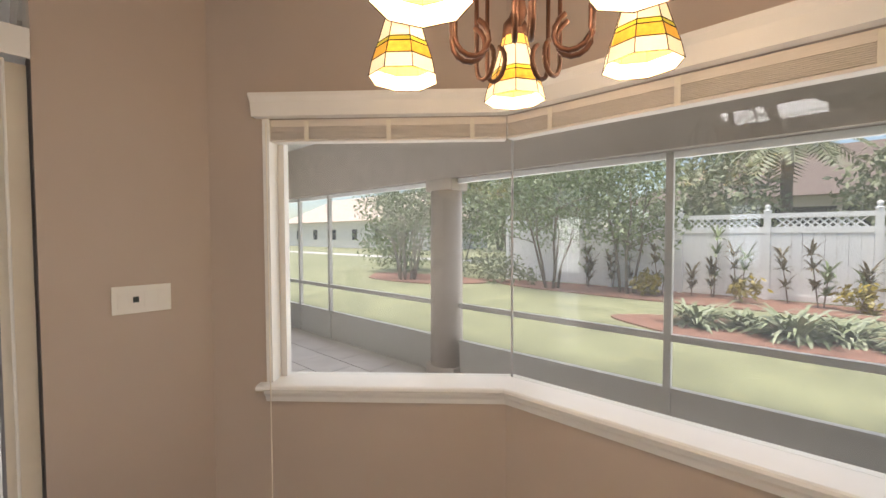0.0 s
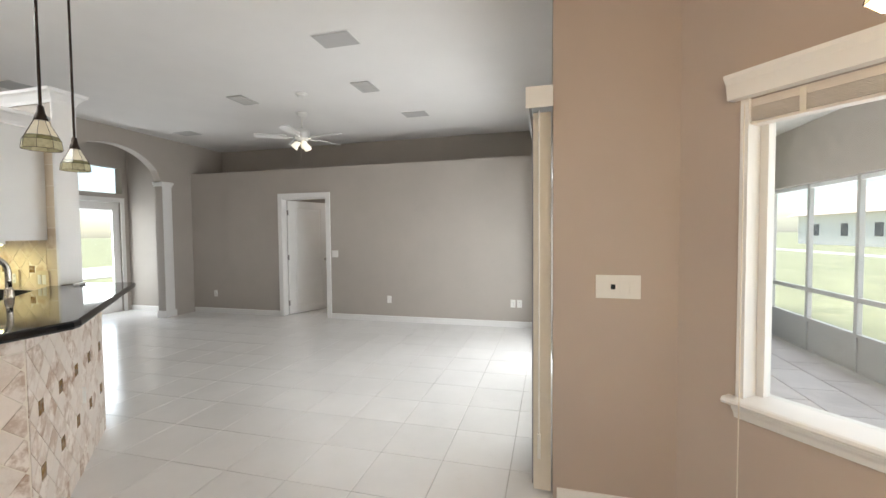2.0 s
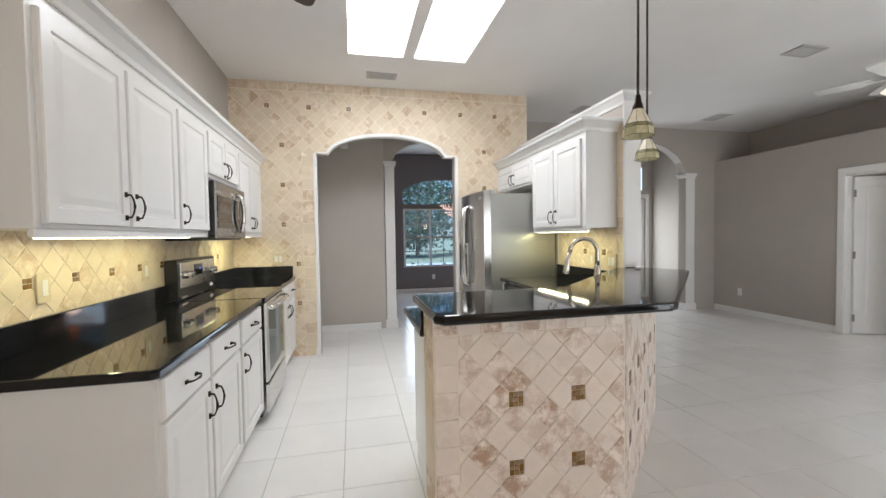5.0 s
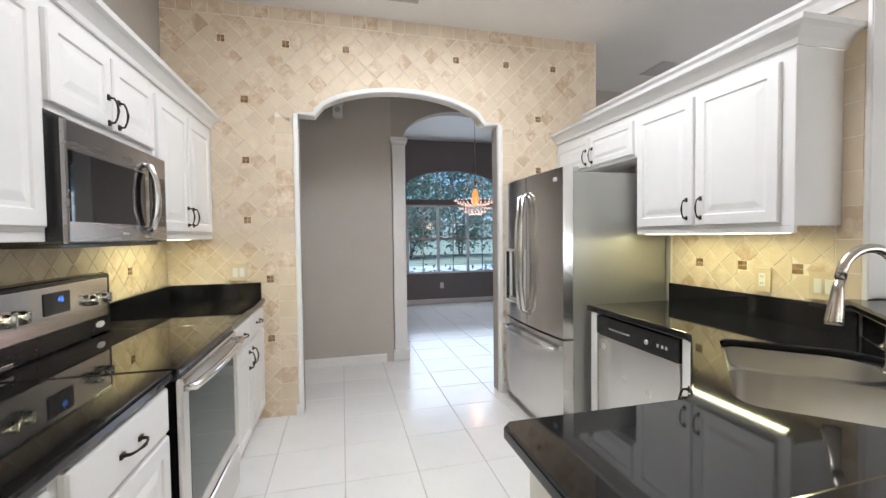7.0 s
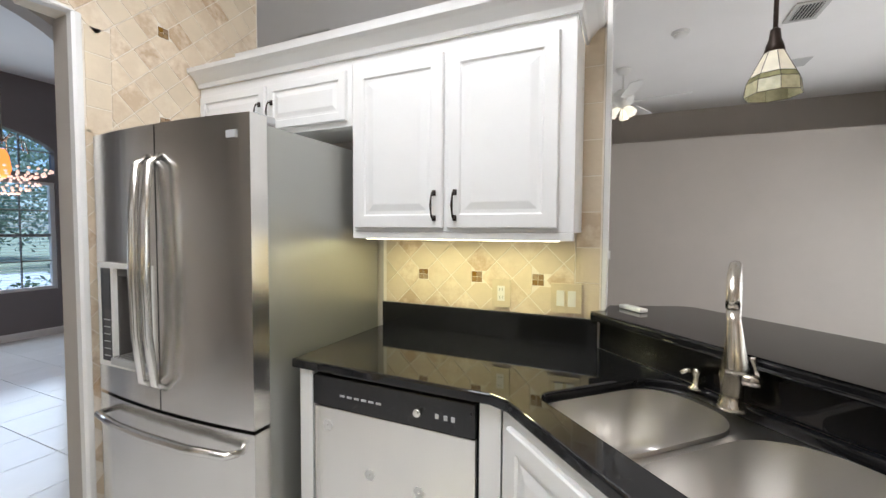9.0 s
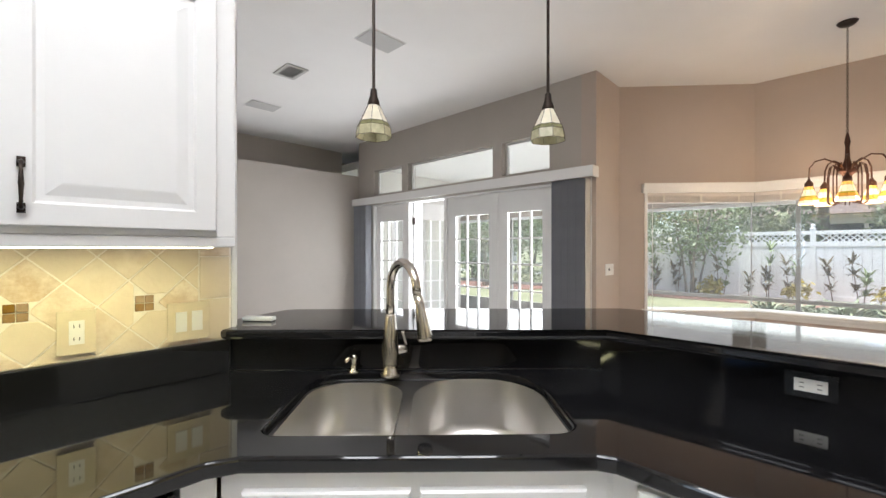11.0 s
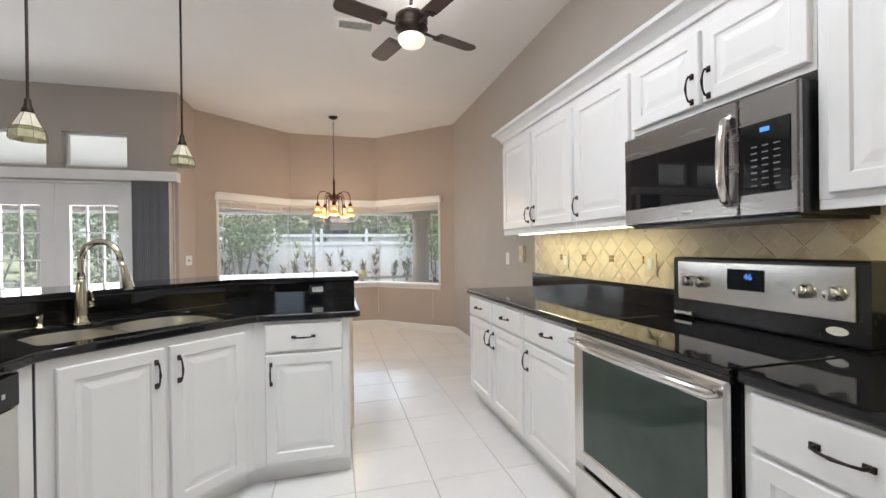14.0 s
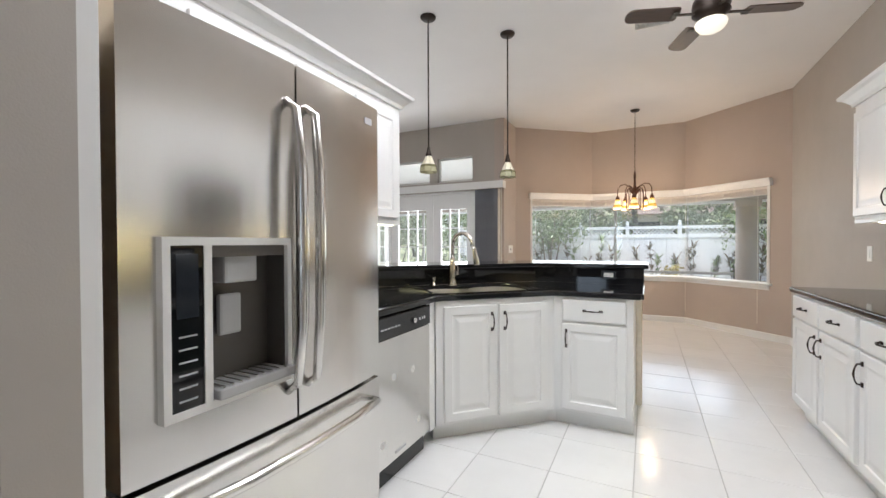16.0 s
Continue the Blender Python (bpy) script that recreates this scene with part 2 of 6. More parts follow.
def structure(name, bm, material, label, category, smooth=False):
    return tagged(part(name, bm, material, None, "", smooth), label, category, "", "structure")


def box(*spans, bevel=0.0, bm=None):
    """A box over (x0, x1, y0, y1, z0, z1), or several in one mesh."""
    bm = bm or bmesh.new()
    for x0, x1, y0, y1, z0, z1 in spans:
        vs = [bm.verts.new(p) for p in ((x0, y0, z0), (x1, y0, z0), (x1, y1, z0), (x0, y1, z0), (x0, y0, z1), (x1, y0, z1), (x1, y1, z1), (x0, y1, z1))]
        for q in ((3, 2, 1, 0), (4, 5, 6, 7), (0, 1, 5, 4), (1, 2, 6, 5), (2, 3, 7, 6), (3, 0, 4, 7)):
            bm.faces.new([vs[k] for k in q])
    if bevel:
        bmesh.ops.bevel(bm, geom=bm.edges[:], offset=bevel, segments=2, profile=0.6, affect="EDGES")
    return bm


def prism(points, z0, z1, bevel=0.0, bm=None):
    """A flat outline (x, y) raised from z0 to z1."""
    bm = bm or bmesh.new()
    lo = [bm.verts.new((x, y, z0)) for x, y in points]
    hi = [bm.verts.new((x, y, z1)) for x, y in points]
    bm.faces.new(lo[::-1])
    top = bm.faces.new(hi)
    n = len(points)
    for k in range(n):
        bm.faces.new((lo[k], lo[(k + 1) % n], hi[(k + 1) % n], hi[k]))
    if bevel:
        es = [e for e in bm.edges if abs(e.verts[0].co.z - e.verts[1].co.z) < 1e-6]
        bmesh.ops.bevel(bm, geom=es, offset=bevel, segments=3, profile=0.5, affect="EDGES")
    return bm


def turned(profile, seg=24, at=(0, 0, 0), bm=None, axis="z"):
    """A turned shape from (radius, height) pairs."""
    bm = bm or bmesh.new()
    rings = []
    for r, h in profile:
        ring = []
        for k in range(seg):
            a = 2 * math.pi * k / seg
            p = (r * math.cos(a), r * math.sin(a), h)
            p = p if axis == "z" else (h, p[0], p[1]) if axis == "x" else (p[0], h, p[1])
            ring.append(bm.verts.new((p[0] + at[0], p[1] + at[1], p[2] + at[2])))
        rings.append(ring)
    for a, b in zip(rings, rings[1:]):
        for k in range(seg):
            bm.faces.new((a[k], a[(k + 1) % seg], b[(k + 1) % seg], b[k]))
    if profile[0][0] > 1e-4:
        bm.faces.new(rings[0][::-1])
    if profile[-1][0] > 1e-4:
        bm.faces.new(rings[-1])
    return bm


def tube(points, radius, seg=10, bm=None):
    """A round bar along points; radius may be a list."""
    bm = bm or bmesh.new()
    pts = [Vector(p) for p in points]
    rings, up = [], Vector((0.31, 0.17, 0.93)).normalized()
    for k, p in enumerate(pts):
        d = (pts[min(k + 1, len(pts) - 1)] - pts[max(k - 1, 0)]).normalized()
        s = d.cross(up)
        s = s.normalized() if s.length > 1e-3 else d.orthogonal().normalized()
        c = d.cross(s)
        r = radius[k] if isinstance(radius, (list, tuple)) else radius
        rings.append([bm.verts.new(p + r * (math.cos(2 * math.pi * j / seg) * s + math.sin(2 * math.pi * j / seg) * c)) for j in range(seg)])
    for a, b in zip(rings, rings[1:]):
        for j in range(seg):
            bm.faces.new((a[j], a[(j + 1) % seg], b[(j + 1) % seg], b[j]))
    bm.faces.new(rings[0][::-1])
    bm.faces.new(rings[-1])
    return bm


def swept(path, profile, bm=None, closed_ends=True):
    """A moulding: profile (out, up) carried along a level path of (x, y, z); out points to the path's right."""
    bm = bm or bmesh.new()
    pts = [Vector(p) for p in path]
    rings = []
    for k, p in enumerate(pts):
        dirs = []
        if k > 0:
            dirs.append((pts[k] - pts[k - 1]).normalized())
        if k < len(pts) - 1:
            dirs.append((pts[k + 1] - pts[k]).normalized())
        ns = [Vector((d.y, -d.x, 0)) for d in dirs]
        n = sum(ns, Vector()).normalized()
        n /= max(0.3, n.dot(ns[0]))
        rings.append([bm.verts.new(p + n * o + Vector((0, 0, u))) for o, u in profile])
    m = len(profile)
    for a, b in zip(rings, rings[1:]):
        for j in range(m):
            bm.faces.new((a[j], a[(j + 1) % m], b[(j + 1) % m], b[j]))
    if closed_ends:
        bm.faces.new(rings[0][::-1])
        bm.faces.new(rings[-1])
    return bm


def wall_strip(a, b, z0, z1, thick, holes=(), bm=None):
    """A straight wall from a to b, its inner face on the line, thick to the left of a->b, with holes (s0, s1, z0, z1) along it."""
    bm = bm or bmesh.new()
    a, b = Vector(a), Vector(b)
    d = b - a
    n = Vector((-d.y, d.x)).normalized() * thick
    length = d.length
    d.normalize()
    cuts = sorted({0.0, length, *[h[0] for h in holes], *[h[1] for h in holes]})
    for s0, s1 in zip(cuts, cuts[1:]):
        mid, zs = (s0 + s1) / 2, [z0]
        for h in sorted(holes, key=lambda q: q[2]):
            if h[0] < mid < h[1]:
                zs += [h[2], h[3]]
        zs.append(z1)
        for lo, hi in zip(zs[::2], zs[1::2]):
            if hi - lo > 1e-4:
                p, q = a + d * s0, a + d * s1
                prism([p, q, q + n, p + n], lo, hi, bm=bm)
    return bm


def arch_wall(a, b, z0, z1, thick, s0, s1, spring, top, ear=0.12, steps=20, bm=None):
    """A wall with an arched opening between s0 and s1; ear: the level bit at each springing."""
    bm = bm or bmesh.new()
    a, b = Vector(a), Vector(b)
    d = b - a
    n = Vector((-d.y, d.x)).normalized() * thick
    length = d.length
    d.normalize()
    wall_strip(a, a + d * s0, z0, z1, thick, bm=bm)
    wall_strip(a + d * s1, b, z0, z1, thick, bm=bm)
    cols = arch_line(s0, s1, spring, top, ear, steps)
    for (u, zu), (v, zv) in zip(cols, cols[1:]):
        p, q = a + d * u, a + d * v
        vs = [bm.verts.new((c.x, c.y, z)) for c, z in ((p, zu), (q, zv), (q + n, zv), (p + n, zu), (p, z1), (q, z1), (q + n, z1), (p + n, z1))]
        for f4 in ((3, 2, 1, 0), (4, 5, 6, 7), (0, 1, 5, 4), (1, 2, 6, 5), (2, 3, 7, 6), (3, 0, 4, 7)):
            bm.faces.new([vs[k] for k in f4])
    return bm


def arch_line(s0, s1, spring, top, ear, steps):
    """(s, z) along the underside of an arch."""
    cols = [(s0, spring)]
    w, mid = (s1 - s0) / 2 - ear, (s0 + s1) / 2
    for k in range(steps + 1):
        u = -1 + 2 * k / steps
        cols.append((mid + u * w, spring + (top - spring) * (1 - u * u) ** 0.6 + (0.0 if ear else 0)))
    cols.append((s1, spring))
    return [c for k, c in enumerate(cols) if k == 0 or c[0] - cols[k - 1][0] > 1e-5]


# ---- the structure ----
EAST, ARCHY, WEST, DOORY = 2.515, -4.65, -4.87, 0.70
BAY = [(-0.91, 0.70), (-0.91, 1.275), (0.14, 2.165), (1.486, 2.165), (2.515, 1.17)]
SILL, HEAD = 0.684, 1.95

floor = structure("floor", box((-6.4, 2.9, -9.6, 2.4, -0.15, -0.004)), GROUT, "pale grout bed under white ceramic floor tiles", "floor")
holes = ((0.09, 0.63), (0.715, 1.255))
pieces = [(-6.4, 0.09, -5.95, 2.6), (1.255, 2.9, -5.95, 2.6), (0.09, 1.255, -5.95, -3.83), (0.09, 1.255, -2.59, 2.6), (0.63, 0.715, -3.83, -2.59)]
structure("ceiling", box(*[(a, b, c, d, CEIL, CEIL + 0.12) for a, b, c, d in pieces]), CEILING, "plain white textured ceiling over kitchen and living room", "ceiling")
structure("ceiling_south", box((-6.4, 2.9, -9.6, -5.95, 3.27, 3.4)), CEILING, "plain white ceiling over the dining room", "ceiling")
structure("ceiling_light_box", box((0.05, 1.3, -3.87, -2.55, CEIL + 0.125, CEIL + 0.15)), CEILING, "white box above the ceiling lights", "ceiling")

structure("wall_east", wall_strip((EAST, -6.0), (EAST, 1.17), 0, CEIL + 0.1, -0.12), PAINT, "taupe painted kitchen wall", "wall")
structure("wall_nook_return", wall_strip(BAY[0], BAY[1], 0, CEIL + 0.1, 0.15), NOOKWARM, "short taupe wall beside the bay window, lamp warmth in its colour", "wall")
L = [(Vector(q) - Vector(p)).length for p, q in zip(BAY, BAY[1:])]
structure("wall_bay_west", wall_strip(BAY[1], BAY[2], 0, CEIL + 0.1, 0.15, [(0.26, L[1], SILL, HEAD)]), NOOKWARM, "taupe bay wall around a wide window, lamp warmth in its colour", "wall")
structure("wall_bay_north", wall_strip(BAY[2], BAY[3], 0, CEIL + 0.1, 0.15, [(0, L[2], SILL, HEAD)]), NOOKWARM, "taupe bay wall around a wide window, lamp warmth in its colour", "wall")
structure("wall_bay_east", wall_strip(BAY[3], BAY[4], 0, CEIL + 0.1, 0.15, [(0, L[3] - 0.24, SILL, HEAD)]), NOOKWARM, "taupe bay wall around a wide window, lamp warmth in its colour", "wall")
DOORS = [(0.37, 1.21, 0, 2.03), (1.21, 3.5, 0, 2.03), (0.42, 1.08, 2.19, 2.57), (1.21, 2.72, 2.19, 2.57), (2.85, 3.46, 2.19, 2.57)]
structure("wall_north", wall_strip((WEST, DOORY), (-1.0605, DOORY), 0, CEIL + 0.1, 0.15, [(0.37, 3.5, 0, 2.03), *DOORS[2:]]), PAINT, "taupe wall around glazed doors with transom windows above", "wall")
structure("wall_west", wall_strip((WEST, -5.7), (WEST, DOORY), 0, 2.53, 0.12, [(5.7 - 3.78, 5.7 - 2.93, 0, 2.035)]), PAINT, "taupe wall with a ledge on top and a white door", "wall")
structure("wall_west_ledge", box((WEST - 0.75, WEST - 0.12, -5.7, DOORY, 2.42, 2.53)), PAINT, "painted plant ledge along the top of the wall", "ledge")
structure("wall_west_upper", box((WEST - 0.87, WEST - 0.75, -5.9, DOORY + 0.15, 2.3, CEIL + 0.1)), PAINT, "taupe wall set back above the ledge", "wall")
structure("wall_south_foyer", arch_wall((-0.95, -5.7), (WEST - 0.8, -5.7), 0, CEIL + 0.1, 0.15, 1.75, 3.33, 2.33, 2.82, 0.0), PAINT, "taupe wall with a wide arched opening to the foyer", "wall")
structure("wall_arch_kitchen", arch_wall((EAST, ARCHY), (-0.93, ARCHY), 0, CEIL + 0.1, 0.14, EAST - 1.63, EAST - 0.0, 2.29, 2.515, 0.13), STONEGROUT, "cream grouted wall behind travertine tiles, with an arched opening", "wall")
structure("wall_hall", wall_strip((2.9, -5.8), (0.78, -5.8), 0, CEIL + 0.1, 0.14), HALLBRIGHT, "taupe hall wall beyond the arch, hall light in its colour", "wall")
structure("wall_dining_arch", arch_wall((0.78, -5.8), (-0.96, -5.8), 0, CEIL + 0.1, 0.14, 0.0, 1.5, 2.43, 2.74, 0.12), PAINT, "taupe wall with an arched opening to the dining room", "wall")
structure("wall_dining_south", wall_strip((2.9, -9.4), (-2.4, -9.4), 0, 3.3, 0.15, [(2.83, 4.77, 0.6, 1.99), (2.83, 4.77, 2.09, 2.69)]), DARKPAINT, "dark brown dining room wall around an arched window", "wall")
structure("wall_dining_east", wall_strip((1.75, -9.55), (1.75, -5.94), 0, 3.3, -0.12), DARKPAINT, "dark brown dining room wall", "wall")
structure("wall_dining_west", wall_strip((-2.4, -9.55), (-2.4, -5.85), 0, 3.3, 0.12), DARKPAINT, "dark brown dining room wall", "wall")
structure("wall_foyer_south", wall_strip((-2.52, -7.1), (-5.2, -7.1), 0, 3.3, 0.15, [(1.15, 2.12, 0, 2.04), (1.1, 2.15, 2.2, 2.68)]), PAINT, "taupe foyer wall around the front door", "wall")
structure("wall_foyer_west", wall_strip((-4.78, -7.1), (-4.78, -5.85), 0, 3.3, 0.12), PAINT, "taupe foyer side wall", "wall")
structure("wall_bedroom", box((-8.0, -7.9, -6.2, 0.8, 0, 2.7), (-7.9, -4.99, -6.2, -6.1, 0, 2.3), (-7.9, -4.99, 0.7, 0.8, 0, 2.3)), PAINT, "taupe bedroom walls behind the open door", "wall")
structure("ceiling_bedroom", box((-8.0, -5.0, -6.2, 0.8, 2.3, 2.4)), CEILING, "white bedroom ceiling", "ceiling")
structure("floor_bedroom", box((-8.0, -6.4, -6.2, 0.8, -0.1, -0.004)), TILE, "pale bedroom floor", "floor")
structure("wall_wing", box((-0.95, -0.82, ARCHY, -2.61, 0, 2.34)), PAINT, "taupe wing wall behind the refrigerator and sink cabinets", "wall")
# Unseen wall, added to close off the hall's east end.
structure("wall_hall_end", box((2.9, 3.0, -6.0, -4.6, 0, CEIL + 0.1)), PAINT, "unseen taupe wall added to close the end of the hall", "wall")

# half wall under the bar
HALF = [(0.93, -1.45), (0.04, -1.45), (-0.99, -2.48), (-0.93, -2.64), (-0.835, -2.625), (0.135, -1.655), (0.93, -1.655)]
structure("wall_half", prism(HALF[::-1], 0, 1.03), STONEGROUT, "tiled half wall under the breakfast bar", "wall")

# baseboards
BASEP = [(0, 0), (0.014, 0), (0.014, 0.075), (0.009, 0.088), (0, 0.09)]
for pts in ([(-0.91, 0.72), (-0.91, 1.275), (0.14, 2.165), (1.486, 2.165), (2.515, 1.17), (2.515, -1.36)], [(WEST, -2.86), (WEST, DOORY)], [(WEST, -5.68), (WEST, -3.86)], [(2.8, -5.8), (0.86, -5.8)], [(1.6, -9.4), (-2.4, -9.4)], [(-4.78, -5.85), (-4.78, -7.1)][::-1]):
    path = [(x, y, 0) for x, y in pts]
    structure("baseboard", swept(path, BASEP), TRIM, "white painted baseboard", "baseboard")

# ---- cabinets, counters and appliances ----


def framed(w, h, loops, bm=None, x0=0.0, z0=0.0):
    """A panel in the xz plane built of nested rectangles (inset, y); the back closes at y = 0."""
    bm = bm or bmesh.new()
    rings = []
    for i, y in [(0.0, 0.0)] + list(loops):
        rings.append([bm.verts.new((x0 + x, y, z0 + z)) for x, z in ((i, i), (w - i, i), (w - i, h - i), (i, h - i))])
    for a, b in zip(rings, rings[1:]):
        for k in range(4):
            bm.faces.new((a[k], a[(k + 1) % 4], b[(k + 1) % 4], b[k]))
    bm.faces.new(rings[0][::-1])
    bm.faces.new(rings[-1])
    return bm


RAISED = [(0.0, -0.015), (0.004, -0.02), (0.052, -0.02), (0.058, -0.013), (0.072, -0.013), (0.098, -0.019), (0.102, -0.0195)]
SLAB = [(0.0, -0.013), (0.005, -0.02), (0.012, -0.021)]


def pull(parent, x, z, upright, length=0.1):
    """A dark bow handle with flared feet and a beaded grip."""
    h = length / 2
    pts = [(-h, 0.0), (-h * 0.95, 0.022), (-h * 0.6, 0.030), (-h * 0.2, 0.034), (0, 0.035), (h * 0.2, 0.034), (h * 0.6, 0.030), (h * 0.95, 0.022), (h, 0.0)]
    rad = [0.0065, 0.0042, 0.0035, 0.0043, 0.0054, 0.0043, 0.0035, 0.0042, 0.0065]
    place = [(x, -0.02 - o, z + s) if upright else (x + s, -0.02 - o, z) for s, o in pts]
    bm = tube(place, rad, 8)
    for s in (-h, h):
        a, b = (0.007, 0.011) if upright else (0.011, 0.007)
        cx, cz = (x, z + s) if upright else (x + s, z)
        box((cx - a, cx + a, -0.027, -0.0195, cz - b, cz + b), bm=bm)
    return part("handle", bm, BRONZE, parent, "dark bronze bow handle", True)


def cabinet(name, label, at, turn, w, d, z0, z1, fronts, toe=0.0, group="", rail=0.0):
    """A cabinet unit: carcass, toe kick, doors and drawers given as (kind, x0, x1, z0, z1, handle x, handle z)."""
    t = thing(name, label, "cabinet", at, group, turn)
    spans = [(0, w, 0.0, d, z0 + toe, z1)] if name != "sink_cabinet" else [(0, w, 0.0, 0.03, 0.1, z1), (0, w, 0.031, d, 0.1, 0.66)]
    part("body", box(*spans, bevel=0.003), CAB, t)
    if toe:
        part("toe_kick", box((0.0, w, 0.06, d, z0, z0 + toe)), CAB, t)
    if rail:
        part("light_rail", box((0, w, 0.0, 0.018, z0 - rail, z0), bevel=0.004), CAB, t)
    for kind, x0, x1, a, b, hx, hz in fronts:
        o = part(kind, framed(x1 - x0, b - a, RAISED if kind == "door" and b - a > 0.26 else SLAB if kind == "drawer" else [(i * 0.7, y) for i, y in RAISED], None, x0, a), CAB, t)
        pull(o, hx, hz, kind == "door", 0.1)
    return t


G1, G2 = "east base cabinets", "east wall cabinets"
DRAW = (0.715, 0.862)
DOORZ = (0.125, 0.70)
cabinet("base_cabinet", "white raised-panel base cabinet under black granite", (1.905, -1.36, 0), -90, 1.01, 0.60, 0, 0.875, [("drawer", 0.03, 0.49, *DRAW, 0.26, 0.79), ("drawer", 0.52, 0.99, *DRAW, 0.755, 0.79), ("door", 0.03, 0.49, *DOORZ, 0.455, 0.60), ("door", 0.52, 0.99, *DOORZ, 0.555, 0.60)], 0.1, G1)
cabinet("base_cabinet", "white single-door base cabinet beside the range", (1.905, -2.372, 0), -90, 0.57, 0.60, 0, 0.875, [("drawer", 0.03, 0.545, *DRAW, 0.29, 0.79), ("door", 0.03, 0.545, *DOORZ, 0.065, 0.60)], 0.1, G1)
cabinet("base_cabinet", "white two-door base cabinet between range and tiled wall", (1.905, -3.71, 0), -90, 0.928, 0.60, 0, 0.875, [("drawer", 0.03, 0.44, *DRAW, 0.235, 0.79), ("drawer", 0.47, 0.90, *DRAW, 0.685, 0.79), ("door", 0.03, 0.44, *DOORZ, 0.405, 0.60), ("door", 0.47, 0.90, *DOORZ, 0.505, 0.60)], 0.1, G1)
UZ = (1.40, 2.09)
cabinet("wall_cabinet", "white raised-panel wall cabinet with two doors", (2.215, -1.355, 0), -90, 1.075, 0.29, 1.385, 2.14, [("door", 0.03, 0.53, *UZ, 0.495, 1.49), ("door", 0.55, 1.06, *UZ, 0.585, 1.49)], 0, G2, 0.03)
cabinet("wall_cabinet", "white single-door wall cabinet beside the microwave", (2.215, -2.432, 0), -90, 0.497, 0.29, 1.385, 2.14, [("door", 0.018, 0.475, *UZ, 0.045, 1.49)], 0, G2, 0.03)
cabinet("wall_cabinet", "small white wall cabinet above the microwave", (2.215, -2.931, 0), -90, 0.763, 0.29, 1.775, 2.14, [("door", 0.01, 0.374, 1.80, 2.09, 0.345, 1.87), ("door", 0.389, 0.753, 1.80, 2.09, 0.419, 1.87)], 0, G2)
cabinet("wall_cabinet", "white two-door wall cabinet against the tiled wall", (2.215, -3.696, 0), -90, 0.943, 0.29, 1.385, 2.14, [("door", 0.035, 0.44, *UZ, 0.405, 1.49), ("door", 0.455, 0.86, *UZ, 0.49, 1.49)], 0, G2, 0.03)
G3 = "sink side wall cabinets"
cabinet("wall_cabinet", "white wall cabinet with two doors beside the sink", (-0.545, -3.645, 0), 90, 0.945, 0.27, 1.385, 2.14, [("door", 0.02, 0.445, *UZ, 0.41, 1.49), ("door", 0.465, 0.89, *UZ, 0.50, 1.49)], 0, G3, 0.03)
cabinet("wall_cabinet", "low white wall cabinet above the refrigerator", (-0.545, -4.64, 0), 90, 0.993, 0.27, 1.85, 2.14, [("door", 0.02, 0.485, 1.875, 2.09, 0.455, 1.95), ("door", 0.505, 0.97, 1.875, 2.09, 0.535, 1.95)], 0, G3)
CROWN = [(0, 0), (0.012, 0.0), (0.018, 0.02), (0.05, 0.055), (0.07, 0.066), (0.075, 0.085), (0, 0.085)]
tagged(part("crown_moulding", swept([(2.213, -4.63, 2.141), (2.213, -1.353, 2.141), (2.51, -1.353, 2.141)][::-1], CROWN), CAB), "white crown moulding along the wall cabinets", "moulding", "", "structure")
tagged(part("crown_moulding", swept([(-0.82, -2.698, 2.141), (-0.543, -2.698, 2.141), (-0.543, -4.64, 2.141)][::-1], CROWN), CAB), "white crown moulding along the wall cabinets", "moulding", "", "structure")
tagged(part("crown_moulding", swept([(-0.951, -4.64, 2.33), (-0.951, -2.609, 2.33), (-0.819, -2.609, 2.33), (-0.819, -4.64, 2.33)][::-1], [(o * 0.8, u) for o, u in CROWN]), CAB), "white crown moulding capping the wing wall", "moulding", "", "structure")
structure("trim_wing_edge", box((-0.955, -0.817, -2.612, -2.6, 1.075, 2.33), (-0.82, -0.812, -2.618, -2.604, 1.07, 2.33)), TRIM, "white painted end of the wing wall", "trim")

# sink corner units
cabinet("sink_cabinet", "white angled sink base cabinet with two doors", (-0.195, -2.905 + 0.055, 0), 45, 0.83, 0.56, 0, 0.875, [("door", 0.05, 0.405, 0.125, 0.84, 0.37, 0.735), ("door", 0.425, 0.78, 0.125, 0.84, 0.46, 0.735)], 0.1)
cabinet("base_cabinet", "white end cabinet of the peninsula with one drawer", (0.40, -2.255, 0), 0, 0.49, 0.59, 0, 0.875, [("drawer", 0.055, 0.45, *DRAW, 0.25, 0.79), ("door", 0.055, 0.45, *DOORZ, 0.085, 0.60)], 0.1)
tagged(part("corner_filler", prism([(0.388, -2.264), (0.403, -2.2535), (0.403, -2.23), (0.37, -2.25)], 0.102, 0.875), CAB), "narrow white filler between the angled cabinets", "panel")
tagged(part("toe_filler", prism([(0.345, -2.221), (0.402, -2.194), (0.402, -2.16), (0.34, -2.19)], 0.0, 0.1015), CAB), "white toe piece in the corner of the cabinets", "panel")
tagged(part("corner_filler", box((-0.5, -0.199, -2.924, -2.856, 0.1, 0.875), bevel=0.002), CAB), "white filler strip between dishwasher and sink cabinet", "panel")
tagged(part("filler_panel", box((-0.78, -0.20, -3.632, -3.572, 0.0, 0.875), bevel=0.003), CAB), "white end panel beside the dishwasher", "panel")


